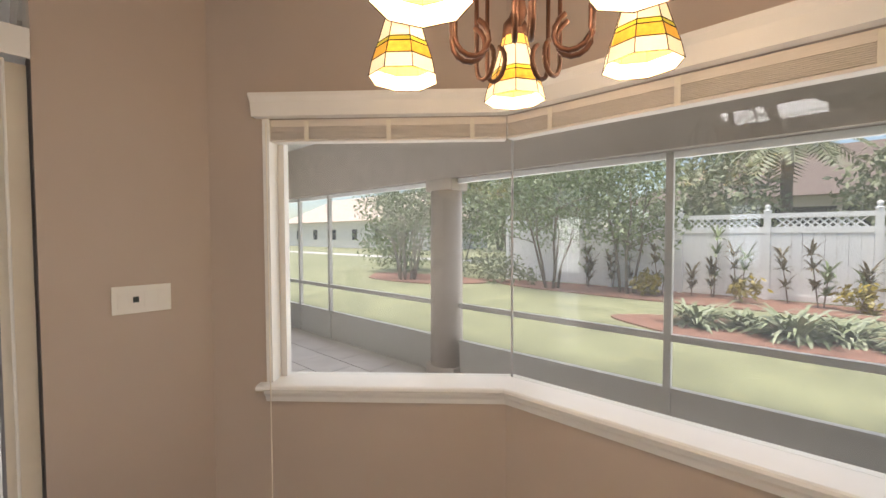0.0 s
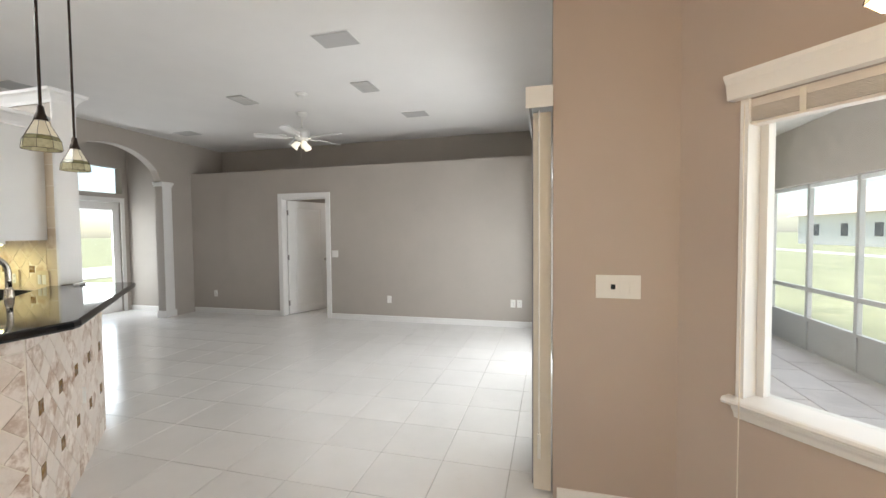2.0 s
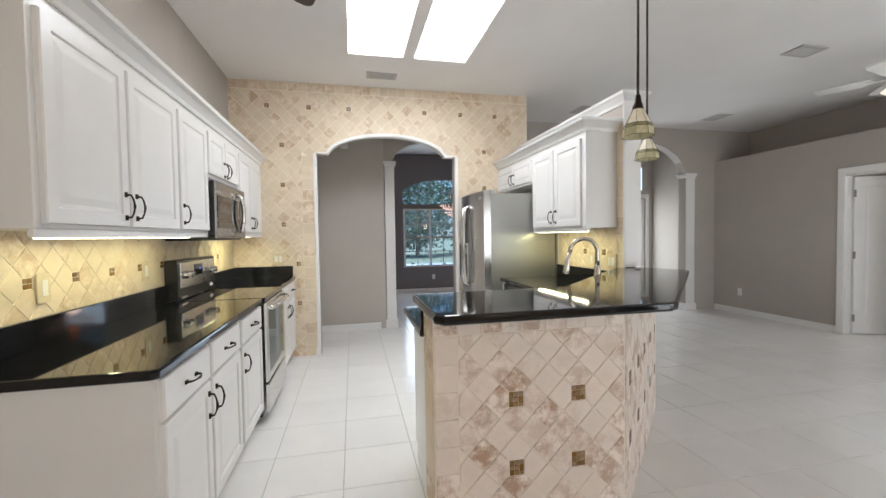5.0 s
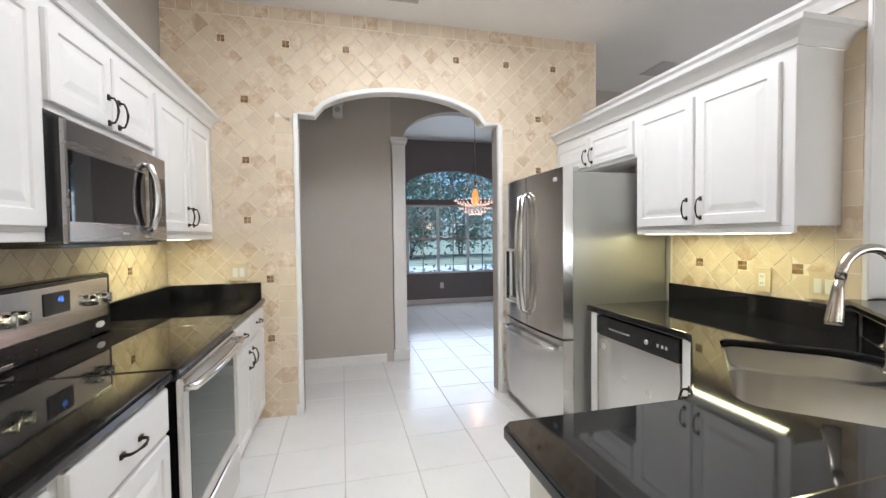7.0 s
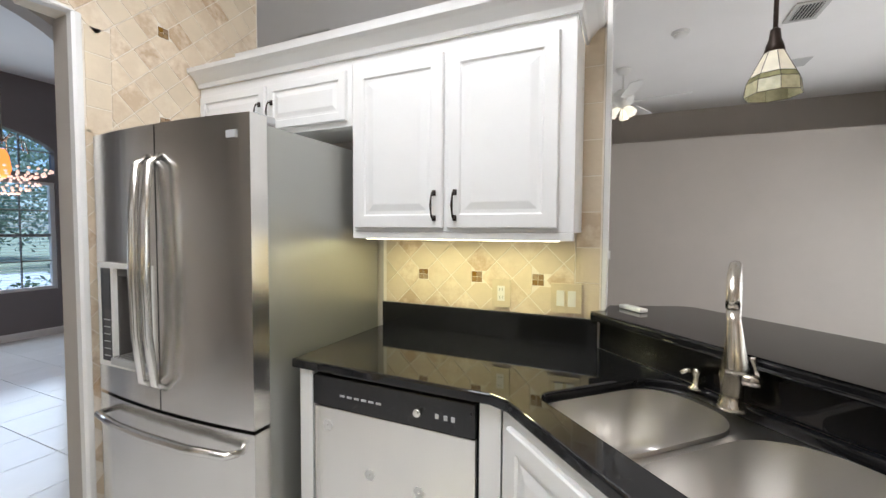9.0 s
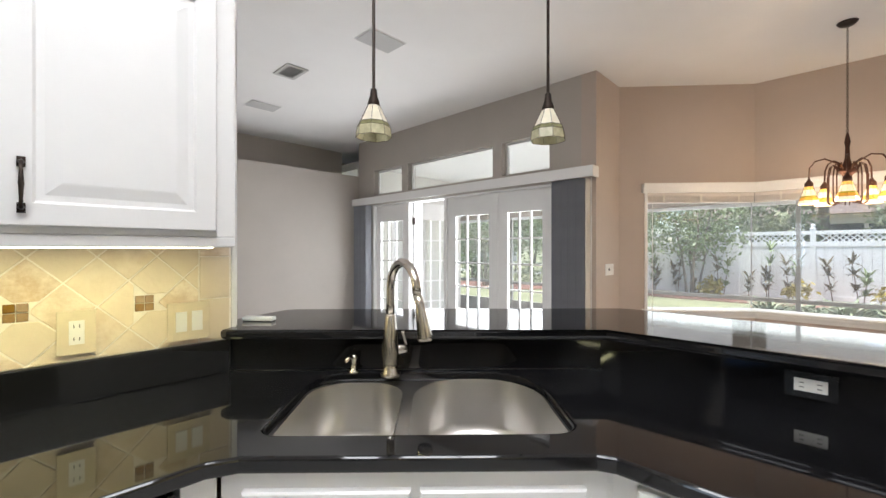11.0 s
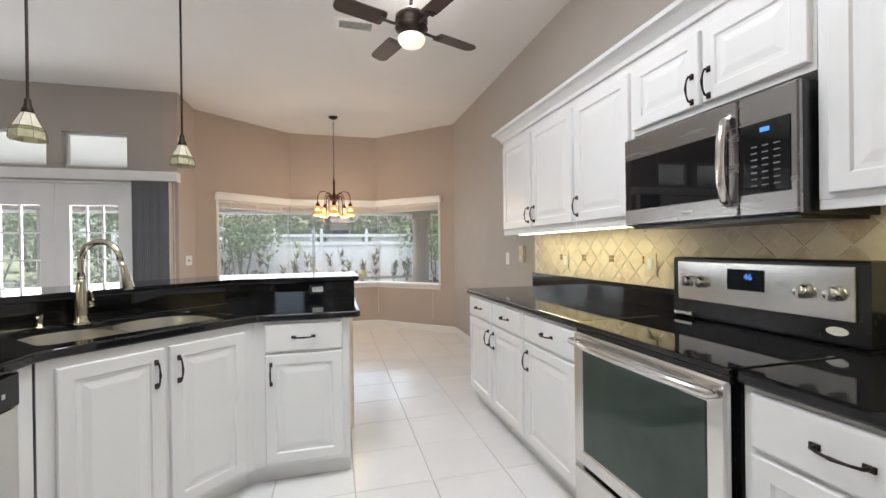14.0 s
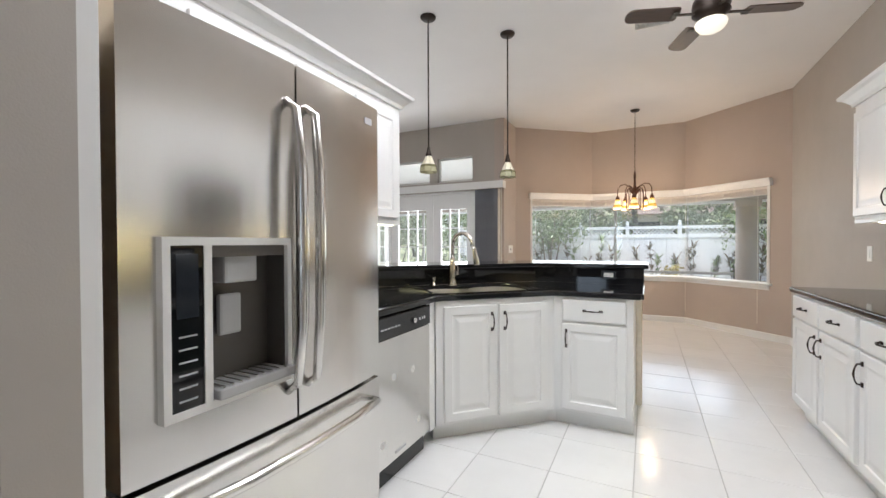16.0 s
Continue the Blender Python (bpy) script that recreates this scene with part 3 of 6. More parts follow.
def rrect(x0, x1, y0, y1, rs, seg=8):
    """A rectangle's outline with a radius for each corner, from the lower left, counter-clockwise."""
    out = []
    for (cx, cy, a0), r in zip(((x0, y0, 180), (x1, y0, 270), (x1, y1, 0), (x0, y1, 90)), rs):
        mx, my = cx + (r if cx == x0 else -r), cy + (r if cy == y0 else -r)
        for k in range(seg + 1):
            a = radians(a0 + 90 * k / seg)
            out.append((mx + r * math.cos(a), my + r * math.sin(a)))
    return out


def slab(outer, inner, z0, z1, bevel):
    """A counter of an outline with holes through it."""
    bm = bmesh.new()
    edges = []
    for loop in [outer, *inner]:
        vs = [bm.verts.new((x, y, z1)) for x, y in loop]
        edges += [bm.edges.new((vs[k], vs[(k + 1) % len(vs)])) for k in range(len(vs))]
    res = bmesh.ops.triangle_fill(bm, edges=edges, use_beauty=True)
    faces = [g for g in res["geom"] if isinstance(g, bmesh.types.BMFace)]
    ext = bmesh.ops.extrude_face_region(bm, geom=faces)
    for v in ext["geom"]:
        if isinstance(v, bmesh.types.BMVert):
            v.co.z = z0
    bmesh.ops.recalc_face_normals(bm, faces=bm.faces)
    es = [e for e in bm.edges if len(e.link_faces) == 2 and e.calc_face_angle(0) > 1.2 and abs(e.verts[0].co.z - e.verts[1].co.z) < 1e-5]
    bmesh.ops.bevel(bm, geom=es, offset=bevel, segments=3, profile=0.5, affect="EDGES")
    return bm


def from_sink(u, v):
    c = math.sqrt(0.5)
    return (c * (u - v), c * (u + v))


BOWLS = [rrect(-2.10, -1.80, -1.775, -1.345, (0.05, 0.06, 0.12, 0.12)), rrect(-1.765, -1.36, -1.79, -1.31, (0.06, 0.06, 0.19, 0.17))]
CUT = rrect(-2.115, -1.35, -1.79, -1.30, (0.05, 0.06, 0.2, 0.13))
LOWER = [(-0.815, -3.655), (-0.185, -3.655), (-0.175, -2.885), (-0.15, -2.83), (0.385, -2.30), (0.42, -2.285), (0.93, -2.285), (0.95, -2.265), (0.95, -1.66), (0.137, -1.66), (-0.83, -2.63)]
ct = thing("sink_counter", "polished black granite counter around the sink", "countertop", (0, 0, 0))
part("worktop", slab(LOWER, [[from_sink(*p) for p in CUT]], 0.878, 0.914, 0.008), GRANITE, ct)
part("splash", box((-0.818, -0.80, -3.655, -2.63, 0.9145, 1.03), bevel=0.003), GRANITE, ct, "black granite upstand")
part("bar_face", prism([(0.945, -1.66), (0.945, -1.675), (0.13, -1.675), (-0.81, -2.615), (-0.83, -2.63), (0.137, -1.66)][::-1], 0.9145, 1.034), GRANITE, ct, "black granite riser under the bar")
BARTOP = [(0.945, -1.16), (0.975, -1.20), (0.975, -1.70), (0.945, -1.72), (0.17, -1.72), (-0.765, -2.655), (-0.80, -2.66), (-0.808, -2.60), (-0.965, -2.598), (-1.085, -2.30), (-1.07, -2.25), (0.0, -1.18), (0.04, -1.16)]
tagged(part("bar_counter", prism(BARTOP[::-1], 1.034, 1.07, 0.012), GRANITE), "polished black granite breakfast bar on the half wall", "countertop")
tagged(part("range_counter", prism([(1.877, -1.345), (1.877, -2.942), (2.512, -2.942), (2.512, -1.325), (1.90, -1.325)][::-1], 0.878, 0.914, 0.01), GRANITE), "polished black granite counter beside the range", "countertop")
tagged(part("range_counter", box((1.877, 2.512, -4.645, -3.709, 0.878, 0.914), bevel=0.008), GRANITE), "polished black granite counter beside the range", "countertop")
for a, b in ((-2.94, -1.325), (-4.645, -3.71)):
    tagged(part("splash", box((2.49, 2.513, a, b, 0.9145, 1.03), bevel=0.003), GRANITE), "black granite upstand behind the counter", "upstand")
tagged(part("splash", box((1.90, 2.488, -4.648, -4.628, 0.9145, 1.03), bevel=0.003), GRANITE), "black granite upstand against the tiled wall", "upstand")

sink = thing("sink", "stainless steel double-bowl undermount sink", "sink", (0, 0, 0), "", 45)
for rim in BOWLS:
    bm = bmesh.new()
    cx, cy = sum(p[0] for p in rim) / len(rim), sum(p[1] for p in rim) / len(rim)
    rings = []
    for s, z in ((1.0, 0.889), (0.99, 0.87), (0.955, 0.74), (0.93, 0.715), (0.86, 0.70), (0.3, 0.694)):
        rings.append([bm.verts.new((cx + (x - cx) * s, cy + (y - cy) * s, z)) for x, y in rim])
    for a, b in zip(rings, rings[1:]):
        for k in range(len(rim)):
            bm.faces.new((a[k], a[(k + 1) % len(rim)], b[(k + 1) % len(rim)], b[k]))
    bm.faces.new(rings[-1])
    part("basin", bm, SINKSTEEL, sink, "", True)
part("flange", slab(rrect(-2.14, -1.325, -1.815, -1.275, (0.05, 0.06, 0.2, 0.13)), BOWLS, 0.872, 0.8775, 0.001), SINKSTEEL, sink)
for c in ((-1.95, -1.55), (-1.56, -1.55)):
    part("drain", turned([(0.0, 0.697), (0.03, 0.697), (0.042, 0.702), (0.044, 0.697)], 20, (c[0], c[1], 0)), NICKEL, sink, "", True)

fx, fy = -0.355, -2.262
faucet = thing("faucet", "brushed nickel gooseneck pull-down faucet", "faucet", (fx, fy, 0.914), "", 77)
part("body", turned([(0.034, 0), (0.035, 0.012), (0.028, 0.02), (0.026, 0.05), (0.031, 0.09), (0.025, 0.14), (0.019, 0.20), (0.0165, 0.21), (0.013, 0.215)], 20), NICKEL, faucet, "", True)
arc = [(0, 0, 0.21), (0, 0, 0.25), (0, 0, 0.30)] + [(0.0, -0.092 * (1 - math.cos(a)), 0.30 + 0.092 * math.sin(a)) for a in [radians(k) for k in range(15, 181, 15)]]
part("spout", tube(arc, 0.0145, 14), NICKEL, faucet, "", True)
e = Vector(arc[-1])
part("spray_head", tube([e, e + Vector((0.004, -0.012, -0.03)), e + Vector((0.005, -0.014, -0.045)), e + Vector((0.012, -0.03, -0.13)), e + Vector((0.0125, -0.031, -0.14))], [0.013, 0.014, 0.0155, 0.024, 0.022], 16), NICKEL, faucet, "", True)
lv = part("lever_body", tube([(0.01, 0, 0.085), (0.035, -0.008, 0.09), (0.062, -0.014, 0.088)], [0.02, 0.018, 0.016], 14), NICKEL, faucet, "", True)
part("lever", tube([(0.058, -0.012, 0.09), (0.05, -0.012, 0.12), (0.042, -0.012, 0.145), (0.04, -0.012, 0.152)], [0.007, 0.006, 0.008, 0.009], 10), NICKEL, lv, "", True)
sx, sy = from_sink(-1.985, -1.305)
soap = thing("soap_dispenser", "brushed nickel soap dispenser beside the faucet", "soap dispenser", (sx, sy, 0.914), "", 45)
part("base", turned([(0.021, 0), (0.021, 0.006), (0.012, 0.012), (0.011, 0.04), (0.015, 0.05), (0.0145, 0.062), (0.004, 0.066)], 18), NICKEL, soap, "", True)
part("nozzle", tube([(0, 0, 0.055), (-0.012, -0.025, 0.058), (-0.02, -0.042, 0.048)], [0.009, 0.0075, 0.006], 10), NICKEL, soap, "", True)

# dishwasher
dw = thing("dishwasher", "stainless dishwasher with black controls and stuck-on films", "dishwasher", (-0.205, -3.566, 0), "", 90)
part("body", box((0.005, 0.635, 0.01, 0.55, 0.1, 0.87)), BLACK, dw)
part("door_panel", box((0.008, 0.632, -0.012, 0.008, 0.12, 0.755), bevel=0.004), STEEL, dw)
cp = part("control_panel", box((0.008, 0.632, -0.018, 0.008, 0.76, 0.868), bevel=0.005), BLACK, dw)
part("knob", turned([(0.014, 0.0), (0.014, -0.014), (0.011, -0.016)], 16, (0.44, -0.018, 0.81), axis="y"), STEEL, cp, "", True)
for k in range(6):
    part("button", box((0.13 + 0.03 * k, 0.15 + 0.03 * k, -0.0205, -0.017, 0.805, 0.812)), GREYPLASTIC, cp)
for x in (0.50, 0.53, 0.555):
    part("button", box((x, x + 0.012, -0.0205, -0.017, 0.80, 0.815)), GREYPLASTIC, cp)
part("toe_panel", box((0.01, 0.63, 0.03, 0.05, 0.0, 0.1)), BLACK, dw)
part("badge", box((0.26, 0.36, -0.0145, -0.0115, 0.15, 0.165), bevel=0.001), GREYPLASTIC, dw)
for x, z in ((0.07, 0.69), (0.25, 0.55), (0.44, 0.54), (0.15, 0.24), (0.50, 0.24)):
    bm = bmesh.new()
    for k in range(6):
        a = k * math.pi / 3
        turned([(0.009, -0.0118), (0.009, -0.0135)], 8, (x + 0.012 * math.cos(a), 0, z + 0.012 * math.sin(a)), bm, "y")
    part("sticker", bm, WHITEPLASTIC, dw, "small white flower-shaped film")

# refrigerator
fr = thing("refrigerator", "stainless french-door refrigerator with water dispenser", "refrigerator", (-0.03, -4.60, 0), "", 90)
W = 0.925
part("body", box((0.006, W - 0.006, 0.075, 0.77, 0.03, 1.755), bevel=0.006), FRIDGESIDE, fr, "dark grey steel side")


def bowed(x0, x1, z0, z1, mid, w, depth=0.07, bulge=0.028, n=10, hole=None):
    """A refrigerator door whose front bows outwards over the whole width."""
    bm = bmesh.new()
    xs = [x0 + (x1 - x0) * k / n for k in range(n + 1)]
    if hole:
        xs = sorted(set(xs) | {hole[0], hole[1]})
    y = lambda x: -bulge * (1 - ((x - mid) / (w / 2)) ** 2)  # noqa: E731
    zs = [z0, z1] if not hole else [z0, hole[2], hole[3], z1]
    for a, b in zip(xs, xs[1:]):
        for lo, hi in zip(zs, zs[1:]):
            if hole and hole[0] - 1e-6 <= a and b <= hole[1] + 1e-6 and abs(lo - hole[2]) < 1e-6:
                continue
            vs = [bm.verts.new(p) for p in ((a, y(a), lo), (b, y(b), lo), (b, depth, lo), (a, depth, lo), (a, y(a), hi), (b, y(b), hi), (b, depth, hi), (a, depth, hi))]
            for q in ((3, 2, 1, 0), (4, 5, 6, 7), (0, 1, 5, 4), (2, 3, 7, 6), (1, 2, 6, 5), (3, 0, 4, 7)):
                bm.faces.new([vs[k] for k in q])
    bmesh.ops.remove_doubles(bm, verts=bm.verts, dist=1e-5)
    inner = [fc for fc in bm.faces if all(len(e.link_faces) > 2 for e in fc.edges)]
    bmesh.ops.delete(bm, geom=inner, context="FACES_ONLY")
    return bm


MID = W / 2
DH = (0.075, 0.43, 0.83, 1.245)
ldoor = part("left_door", bowed(0.0, MID - 0.004, 0.70, 1.78, MID, W, hole=DH), STEEL, fr)
rdoor = part("right_door", bowed(MID + 0.004, W, 0.70, 1.78, MID, W), STEEL, fr)
drawer = part("freezer_drawer", bowed(0.0, W, 0.07, 0.685, MID, W), STEEL, fr)
part("grille", box((0.02, W - 0.02, 0.05, 0.08, 0.0, 0.07)), BLACK, fr)
for x, tgt in ((MID - 0.035, ldoor), (MID + 0.035, rdoor)):
    s = -0.02 if tgt is ldoor else 0.02
    pts = [(x + s * 0.2, -0.028, 0.79), (x + s * 0.2, -0.07, 0.82), (x, -0.088, 1.0), (x, -0.092, 1.22), (x, -0.088, 1.45), (x + s * 0.2, -0.07, 1.63), (x + s * 0.2, -0.028, 1.66)]
    part("handle", tube(pts, [0.012, 0.014, 0.016, 0.017, 0.016, 0.014, 0.012], 12), STEEL, tgt, "bowed steel handle", True)
pts = [(0.06, -0.012, 0.615), (0.08, -0.05, 0.62), (0.25, -0.078, 0.62), (MID, -0.085, 0.62), (W - 0.25, -0.078, 0.62), (W - 0.08, -0.05, 0.62), (W - 0.06, -0.012, 0.615)]
part("handle", tube(pts, [0.012, 0.014, 0.016, 0.017, 0.016, 0.014, 0.012], 12), STEEL, drawer, "bowed steel drawer handle", True)
dp = part("dispenser", box((0.075, 0.43, 0.05, 0.065, 0.83, 1.245)), NICHE, ldoor, "recessed water dispenser")
part("surround", box((0.07, 0.435, -0.032, 0.0, 1.23, 1.25), (0.07, 0.435, -0.032, 0.0, 0.825, 0.845), (0.07, 0.088, -0.032, 0.0, 0.845, 1.23), (0.42, 0.435, -0.034, 0.0, 0.845, 1.23), (0.165, 0.185, -0.034, 0.05, 0.845, 1.23)), WHITEPLASTIC, ldoor, "pale dispenser frame")
pad = part("control_pad", box((0.088, 0.165, -0.03, 0.0, 0.845, 1.23)), BLACKGLASS, ldoor, "black glass control pad")
part("niche_side", box((0.185, 0.19, -0.02, 0.05, 0.845, 1.23), (0.415, 0.42, -0.02, 0.05, 0.845, 1.23), (0.19, 0.415, -0.02, 0.05, 1.2, 1.23)), NICHE, ldoor)
part("nozzle_block", box((0.235, 0.335, -0.01, 0.05, 1.13, 1.215), bevel=0.008), GREYPLASTIC, ldoor)
part("paddle", box((0.235, 0.30, 0.012, 0.03, 0.99, 1.10), bevel=0.008), GREYPLASTIC, ldoor)
tray = part("drip_tray", box((0.19, 0.43, -0.055, 0.05, 0.845, 0.872), bevel=0.005), GREYPLASTIC, ldoor)
for k in range(9):
    part("slat", box((0.20 + 0.024 * k, 0.208 + 0.024 * k, -0.048, 0.045, 0.872, 0.878)), STEEL, ldoor)
for k in range(6):
    part("key", box((0.105, 0.148, -0.0315, -0.029, 0.865 + 0.03 * k, 0.869 + 0.03 * k)), GREYPLASTIC, ldoor)
part("readout", box((0.10, 0.152, -0.0315, -0.029, 1.06, 1.21)), LCD, ldoor)
part("badge", box((W - 0.10, W - 0.055, -0.0125, -0.006, 1.70, 1.725)), GREYPLASTIC, rdoor)
for x in (0.05, W - 0.05):
    part("hinge_cover", box((x - 0.04, x + 0.04, 0.03, 0.12, 1.757, 1.79), bevel=0.006), GREYPLASTIC, fr)

# range
rg = thing("range", "stainless electric range with black glass cooktop", "range", (1.875, -2.945, 0), "", -90)
w = 0.76
part("body", box((0.004, w - 0.004, 0.03, 0.575, 0.05, 0.89)), BLACK, rg)
part("cooktop", box((0.0, w, -0.012, 0.545, 0.892, 0.916), bevel=0.005), BLACKGLASS, rg, "black glass cooktop")
od = part("oven_door", framed(w - 0.02, 0.575, [(0.0, -0.012), (0.006, -0.02), (0.055, -0.02), (0.06, -0.014), (0.065, -0.014)], None, 0.01, 0.30), STEEL, rg)
part("window", box((0.076, w - 0.076, -0.018, -0.013, 0.366, 0.80)), OVENGLASS, od, "dark oven window, green reflection in its colour")
part("vent_strip", box((0.01, w - 0.01, -0.004, 0.03, 0.868, 0.891)), BLACK, rg)
hp = [(0.03, -0.018, 0.838), (0.035, -0.05, 0.838), (0.2, -0.064, 0.838), (w / 2, -0.068, 0.838), (w - 0.2, -0.064, 0.838), (w - 0.035, -0.05, 0.838), (w - 0.03, -0.018, 0.838)]
part("handle", tube(hp, [0.014, 0.015, 0.016, 0.016, 0.016, 0.015, 0.014], 12), STEEL, od, "steel oven handle", True)
part("drawer", framed(w - 0.02, 0.205, [(0.0, -0.014), (0.006, -0.02)], None, 0.01, 0.075), STEEL, rg, "steel storage drawer")
part("badge", box((0.36, 0.42, -0.0215, -0.019, 0.33, 0.335)), GREYPLASTIC, od)
pb = part("backguard", prism([(0, 0.575), (w, 0.575), (w, 0.655), (0, 0.655)], 0.917, 1.20, 0.012), BLACK, rg, "black backguard")
pb.matrix_basis = pose(0, -0.03, 0)
face = part("control_face", box((0.035, w - 0.035, 0.566, 0.574, 1.0, 1.18), bevel=0.004), STEEL, pb)
part("display_window", box((0.29, 0.44, 0.562, 0.567, 1.07, 1.155)), LCD, pb)
for x in (0.096, 0.166, 0.582, 0.672):
    kn = part("knob", turned([(0.026, 0.565), (0.026, 0.55), (0.021, 0.535), (0.019, 0.533)], 18, (x, 0, 1.09), axis="y"), STEEL, pb, "", True)
    box_bm = box((x - 0.004, x + 0.004, 0.524, 0.54, 1.067, 1.113))
    part("grip", box_bm, STEEL, kn)
part("clip", box((0.02, 0.12, 0.555, 0.575, 0.93, 0.945), bevel=0.002), STEEL, pb)
part("oval_badge", turned([(0.0, 0.571), (0.024, 0.571), (0.024, 0.576)], 20, (0, 0, 0), axis="y"), WHITEPLASTIC, pb).matrix_basis = pose(w - 0.09, 0, 0.965) @ Matrix.Diagonal((1.3, 1, 0.6, 1))


def lettering(text, size, m, material, parent, name="lettering"):
    """Flat letters as a mesh, in the xy plane of m."""
    cu = bpy.data.curves.new(name, "FONT")
    cu.body, cu.size, cu.extrude, cu.align_x, cu.align_y = text, size, 0.0005, "CENTER", "CENTER"
    tmp = bpy.data.objects.new(name, cu)
    me = bpy.data.meshes.new_from_object(tmp)
    bpy.data.objects.remove(tmp)
    me.transform(m)
    me.materials.append(material)
    ob = new(name, me)
    ob.parent = parent
    return ob


lettering("46", 0.035, pose(0.38, 0.5605, 1.125, 90), DISPLAY, pb)

# microwave
mw = thing("microwave", "stainless over-the-range microwave with black glass door", "microwave", (2.15, -2.932, 1.345), "", -90)
w, hh = 0.752, 0.405
part("body", box((0.0, w, 0.02, 0.355, 0.0, hh), bevel=0.004), BLACK, mw, "black casing")
door = part("door", framed(0.562, hh - 0.006, [(0.0, -0.012), (0.005, -0.016)], None, 0.0, 0.004), MWSTEEL, mw)
door.matrix_basis = pose(0, 0.02, 0)
part("window", box((0.012, 0.528, -0.019, -0.0155, 0.075, 0.305)), BLACKGLASS, door, "black glass window")
hp = [(0.532, -0.016, 0.05), (0.534, -0.04, 0.065), (0.535, -0.056, 0.13), (0.536, -0.06, 0.20), (0.535, -0.056, 0.27), (0.534, -0.04, 0.335), (0.532, -0.016, 0.35)]
part("handle", tube(hp, [0.014, 0.016, 0.017, 0.017, 0.017, 0.016, 0.014], 12), STEEL, door, "bowed steel handle", True)
panel = part("control_panel", framed(0.187, hh - 0.006, [(0.0, -0.012), (0.005, -0.016)], None, 0.565, 0.004), MWSTEEL, mw)
panel.matrix_basis = pose(0, 0.02, 0)
part("keypad", box((0.57, 0.73, -0.019, -0.0155, 0.075, 0.305)), BLACKGLASS, panel)
part("clock", box((0.64, 0.67, -0.0195, -0.018, 0.272, 0.286)), DISPLAY, panel)
for r in range(7):
    for c in range(3):
        part("key", box((0.61 + 0.036 * c, 0.63 + 0.036 * c, -0.0195, -0.018, 0.10 + 0.021 * r, 0.104 + 0.021 * r)), KEYGREY, panel)
part("badge", box((0.33, 0.38, -0.0175, -0.0155, 0.035, 0.043)), GREYPLASTIC, door)
part("underside", box((0.02, w - 0.02, 0.04, 0.34, -0.012, 0.0)), BLACK, mw)

# under-cabinet lights
for m, ln, pw in ((pose(2.30, -2.15, 1.362), 1.3, 1.8), (pose(2.30, -4.12, 1.362), 0.55, 1.3), (pose(-0.58, -3.17, 1.362), 0.85, 1.6)):
    x, y, z = m.translation
    uc = thing("under_cabinet_light", "lit fluorescent strip under the wall cabinets", "light", (x, y, z), "under-cabinet lights")
    part("housing", box((-0.03, 0.03, -ln / 2, ln / 2, 0.0, 0.0228)), WHITEPLASTIC, uc)
    part("tube", box((-0.022, 0.022, -ln / 2 + 0.01, ln / 2 - 0.01, -0.010, 0.0), bevel=0.004), STRIP, uc)
    lamp("strip_lamp", "AREA", pose(x, y, z - 0.014), pw, (0.98, 0.94, 0.45), size=0.04, size_y=ln)

# ceiling light panels
for x0, x1 in holes:
    cl = thing("ceiling_light", "large lit fluorescent ceiling panel in two lengths", "ceiling light", (x0, -3.83, CEIL), "ceiling panels")
    for y0, y1 in ((0.004, 0.617), (0.623, 1.236)):
        part("diffuser", box((0.004, x1 - x0 - 0.004, y0, y1, 0.02, 0.03)), PANEL, cl)
    part("frame", box((0, 0.012, 0, 1.24, 0.002, 0.02), (x1 - x0 - 0.012, x1 - x0, 0, 1.24, 0.002, 0.02), (0.012, x1 - x0 - 0.012, 0, 0.012, 0.002, 0.02), (0.012, x1 - x0 - 0.012, 1.228, 1.24, 0.002, 0.02), (0.012, x1 - x0 - 0.012, 0.614, 0.626, 0.002, 0.02)), TRIM, cl)

# ---- windows and doors ----


def shifted(pts, o):
    """A path moved by o to its right."""
    out = []
    vs = [Vector(p) for p in pts]
    for k, p in enumerate(vs):
        ds = ([(vs[k] - vs[k - 1]).normalized()] if k else []) + ([(vs[k + 1] - vs[k]).normalized()] if k < len(vs) - 1 else [])
        ns = [Vector((d.y, -d.x)) for d in ds]
        n = sum(ns, Vector((0, 0))).normalized()
        out.append(p + n * (o / max(0.3, n.dot(ns[0]))))
    return out


w1, w4 = (Vector(BAY[2]) - Vector(BAY[1])).normalized(), (Vector(BAY[4]) - Vector(BAY[3])).normalized()
WIN = [Vector(BAY[1]) + w1 * 0.26, Vector(BAY[2]), Vector(BAY[3]), Vector(BAY[4]) - w4 * 0.24]
WIDE = [WIN[0] - w1 * 0.03, WIN[1], WIN[2], WIN[3] + w4 * 0.03]
bayw = tagged(new("window_1"), "wide frameless corner bay window with raised blinds", "window", "", "structure")
SILLT = 0.715
part("sill", swept([(p.x, p.y, SILLT) for p in WIDE], [(-0.148, -0.029), (0.04, -0.03), (0.055, -0.024), (0.06, -0.014), (0.055, -0.004), (0.045, 0), (-0.148, 0)]), TRIM, bayw, "white window sill")
part("apron", swept([(p.x, p.y, SILLT - 0.031) for p in WIN], [(0.002, -0.055), (0.014, -0.055), (0.022, -0.03), (0.038, -0.012), (0.04, 0), (0.002, 0)]), TRIM, bayw, "white moulded apron")
part("cornice", swept([(p.x, p.y, 1.94) for p in WIDE], [(0.002, 0.0), (0.05, 0.0), (0.054, 0.03), (0.06, 0.06), (0.075, 0.08), (0.078, 0.095), (0.002, 0.095)]), TRIM, bayw, "white valance above the blinds")
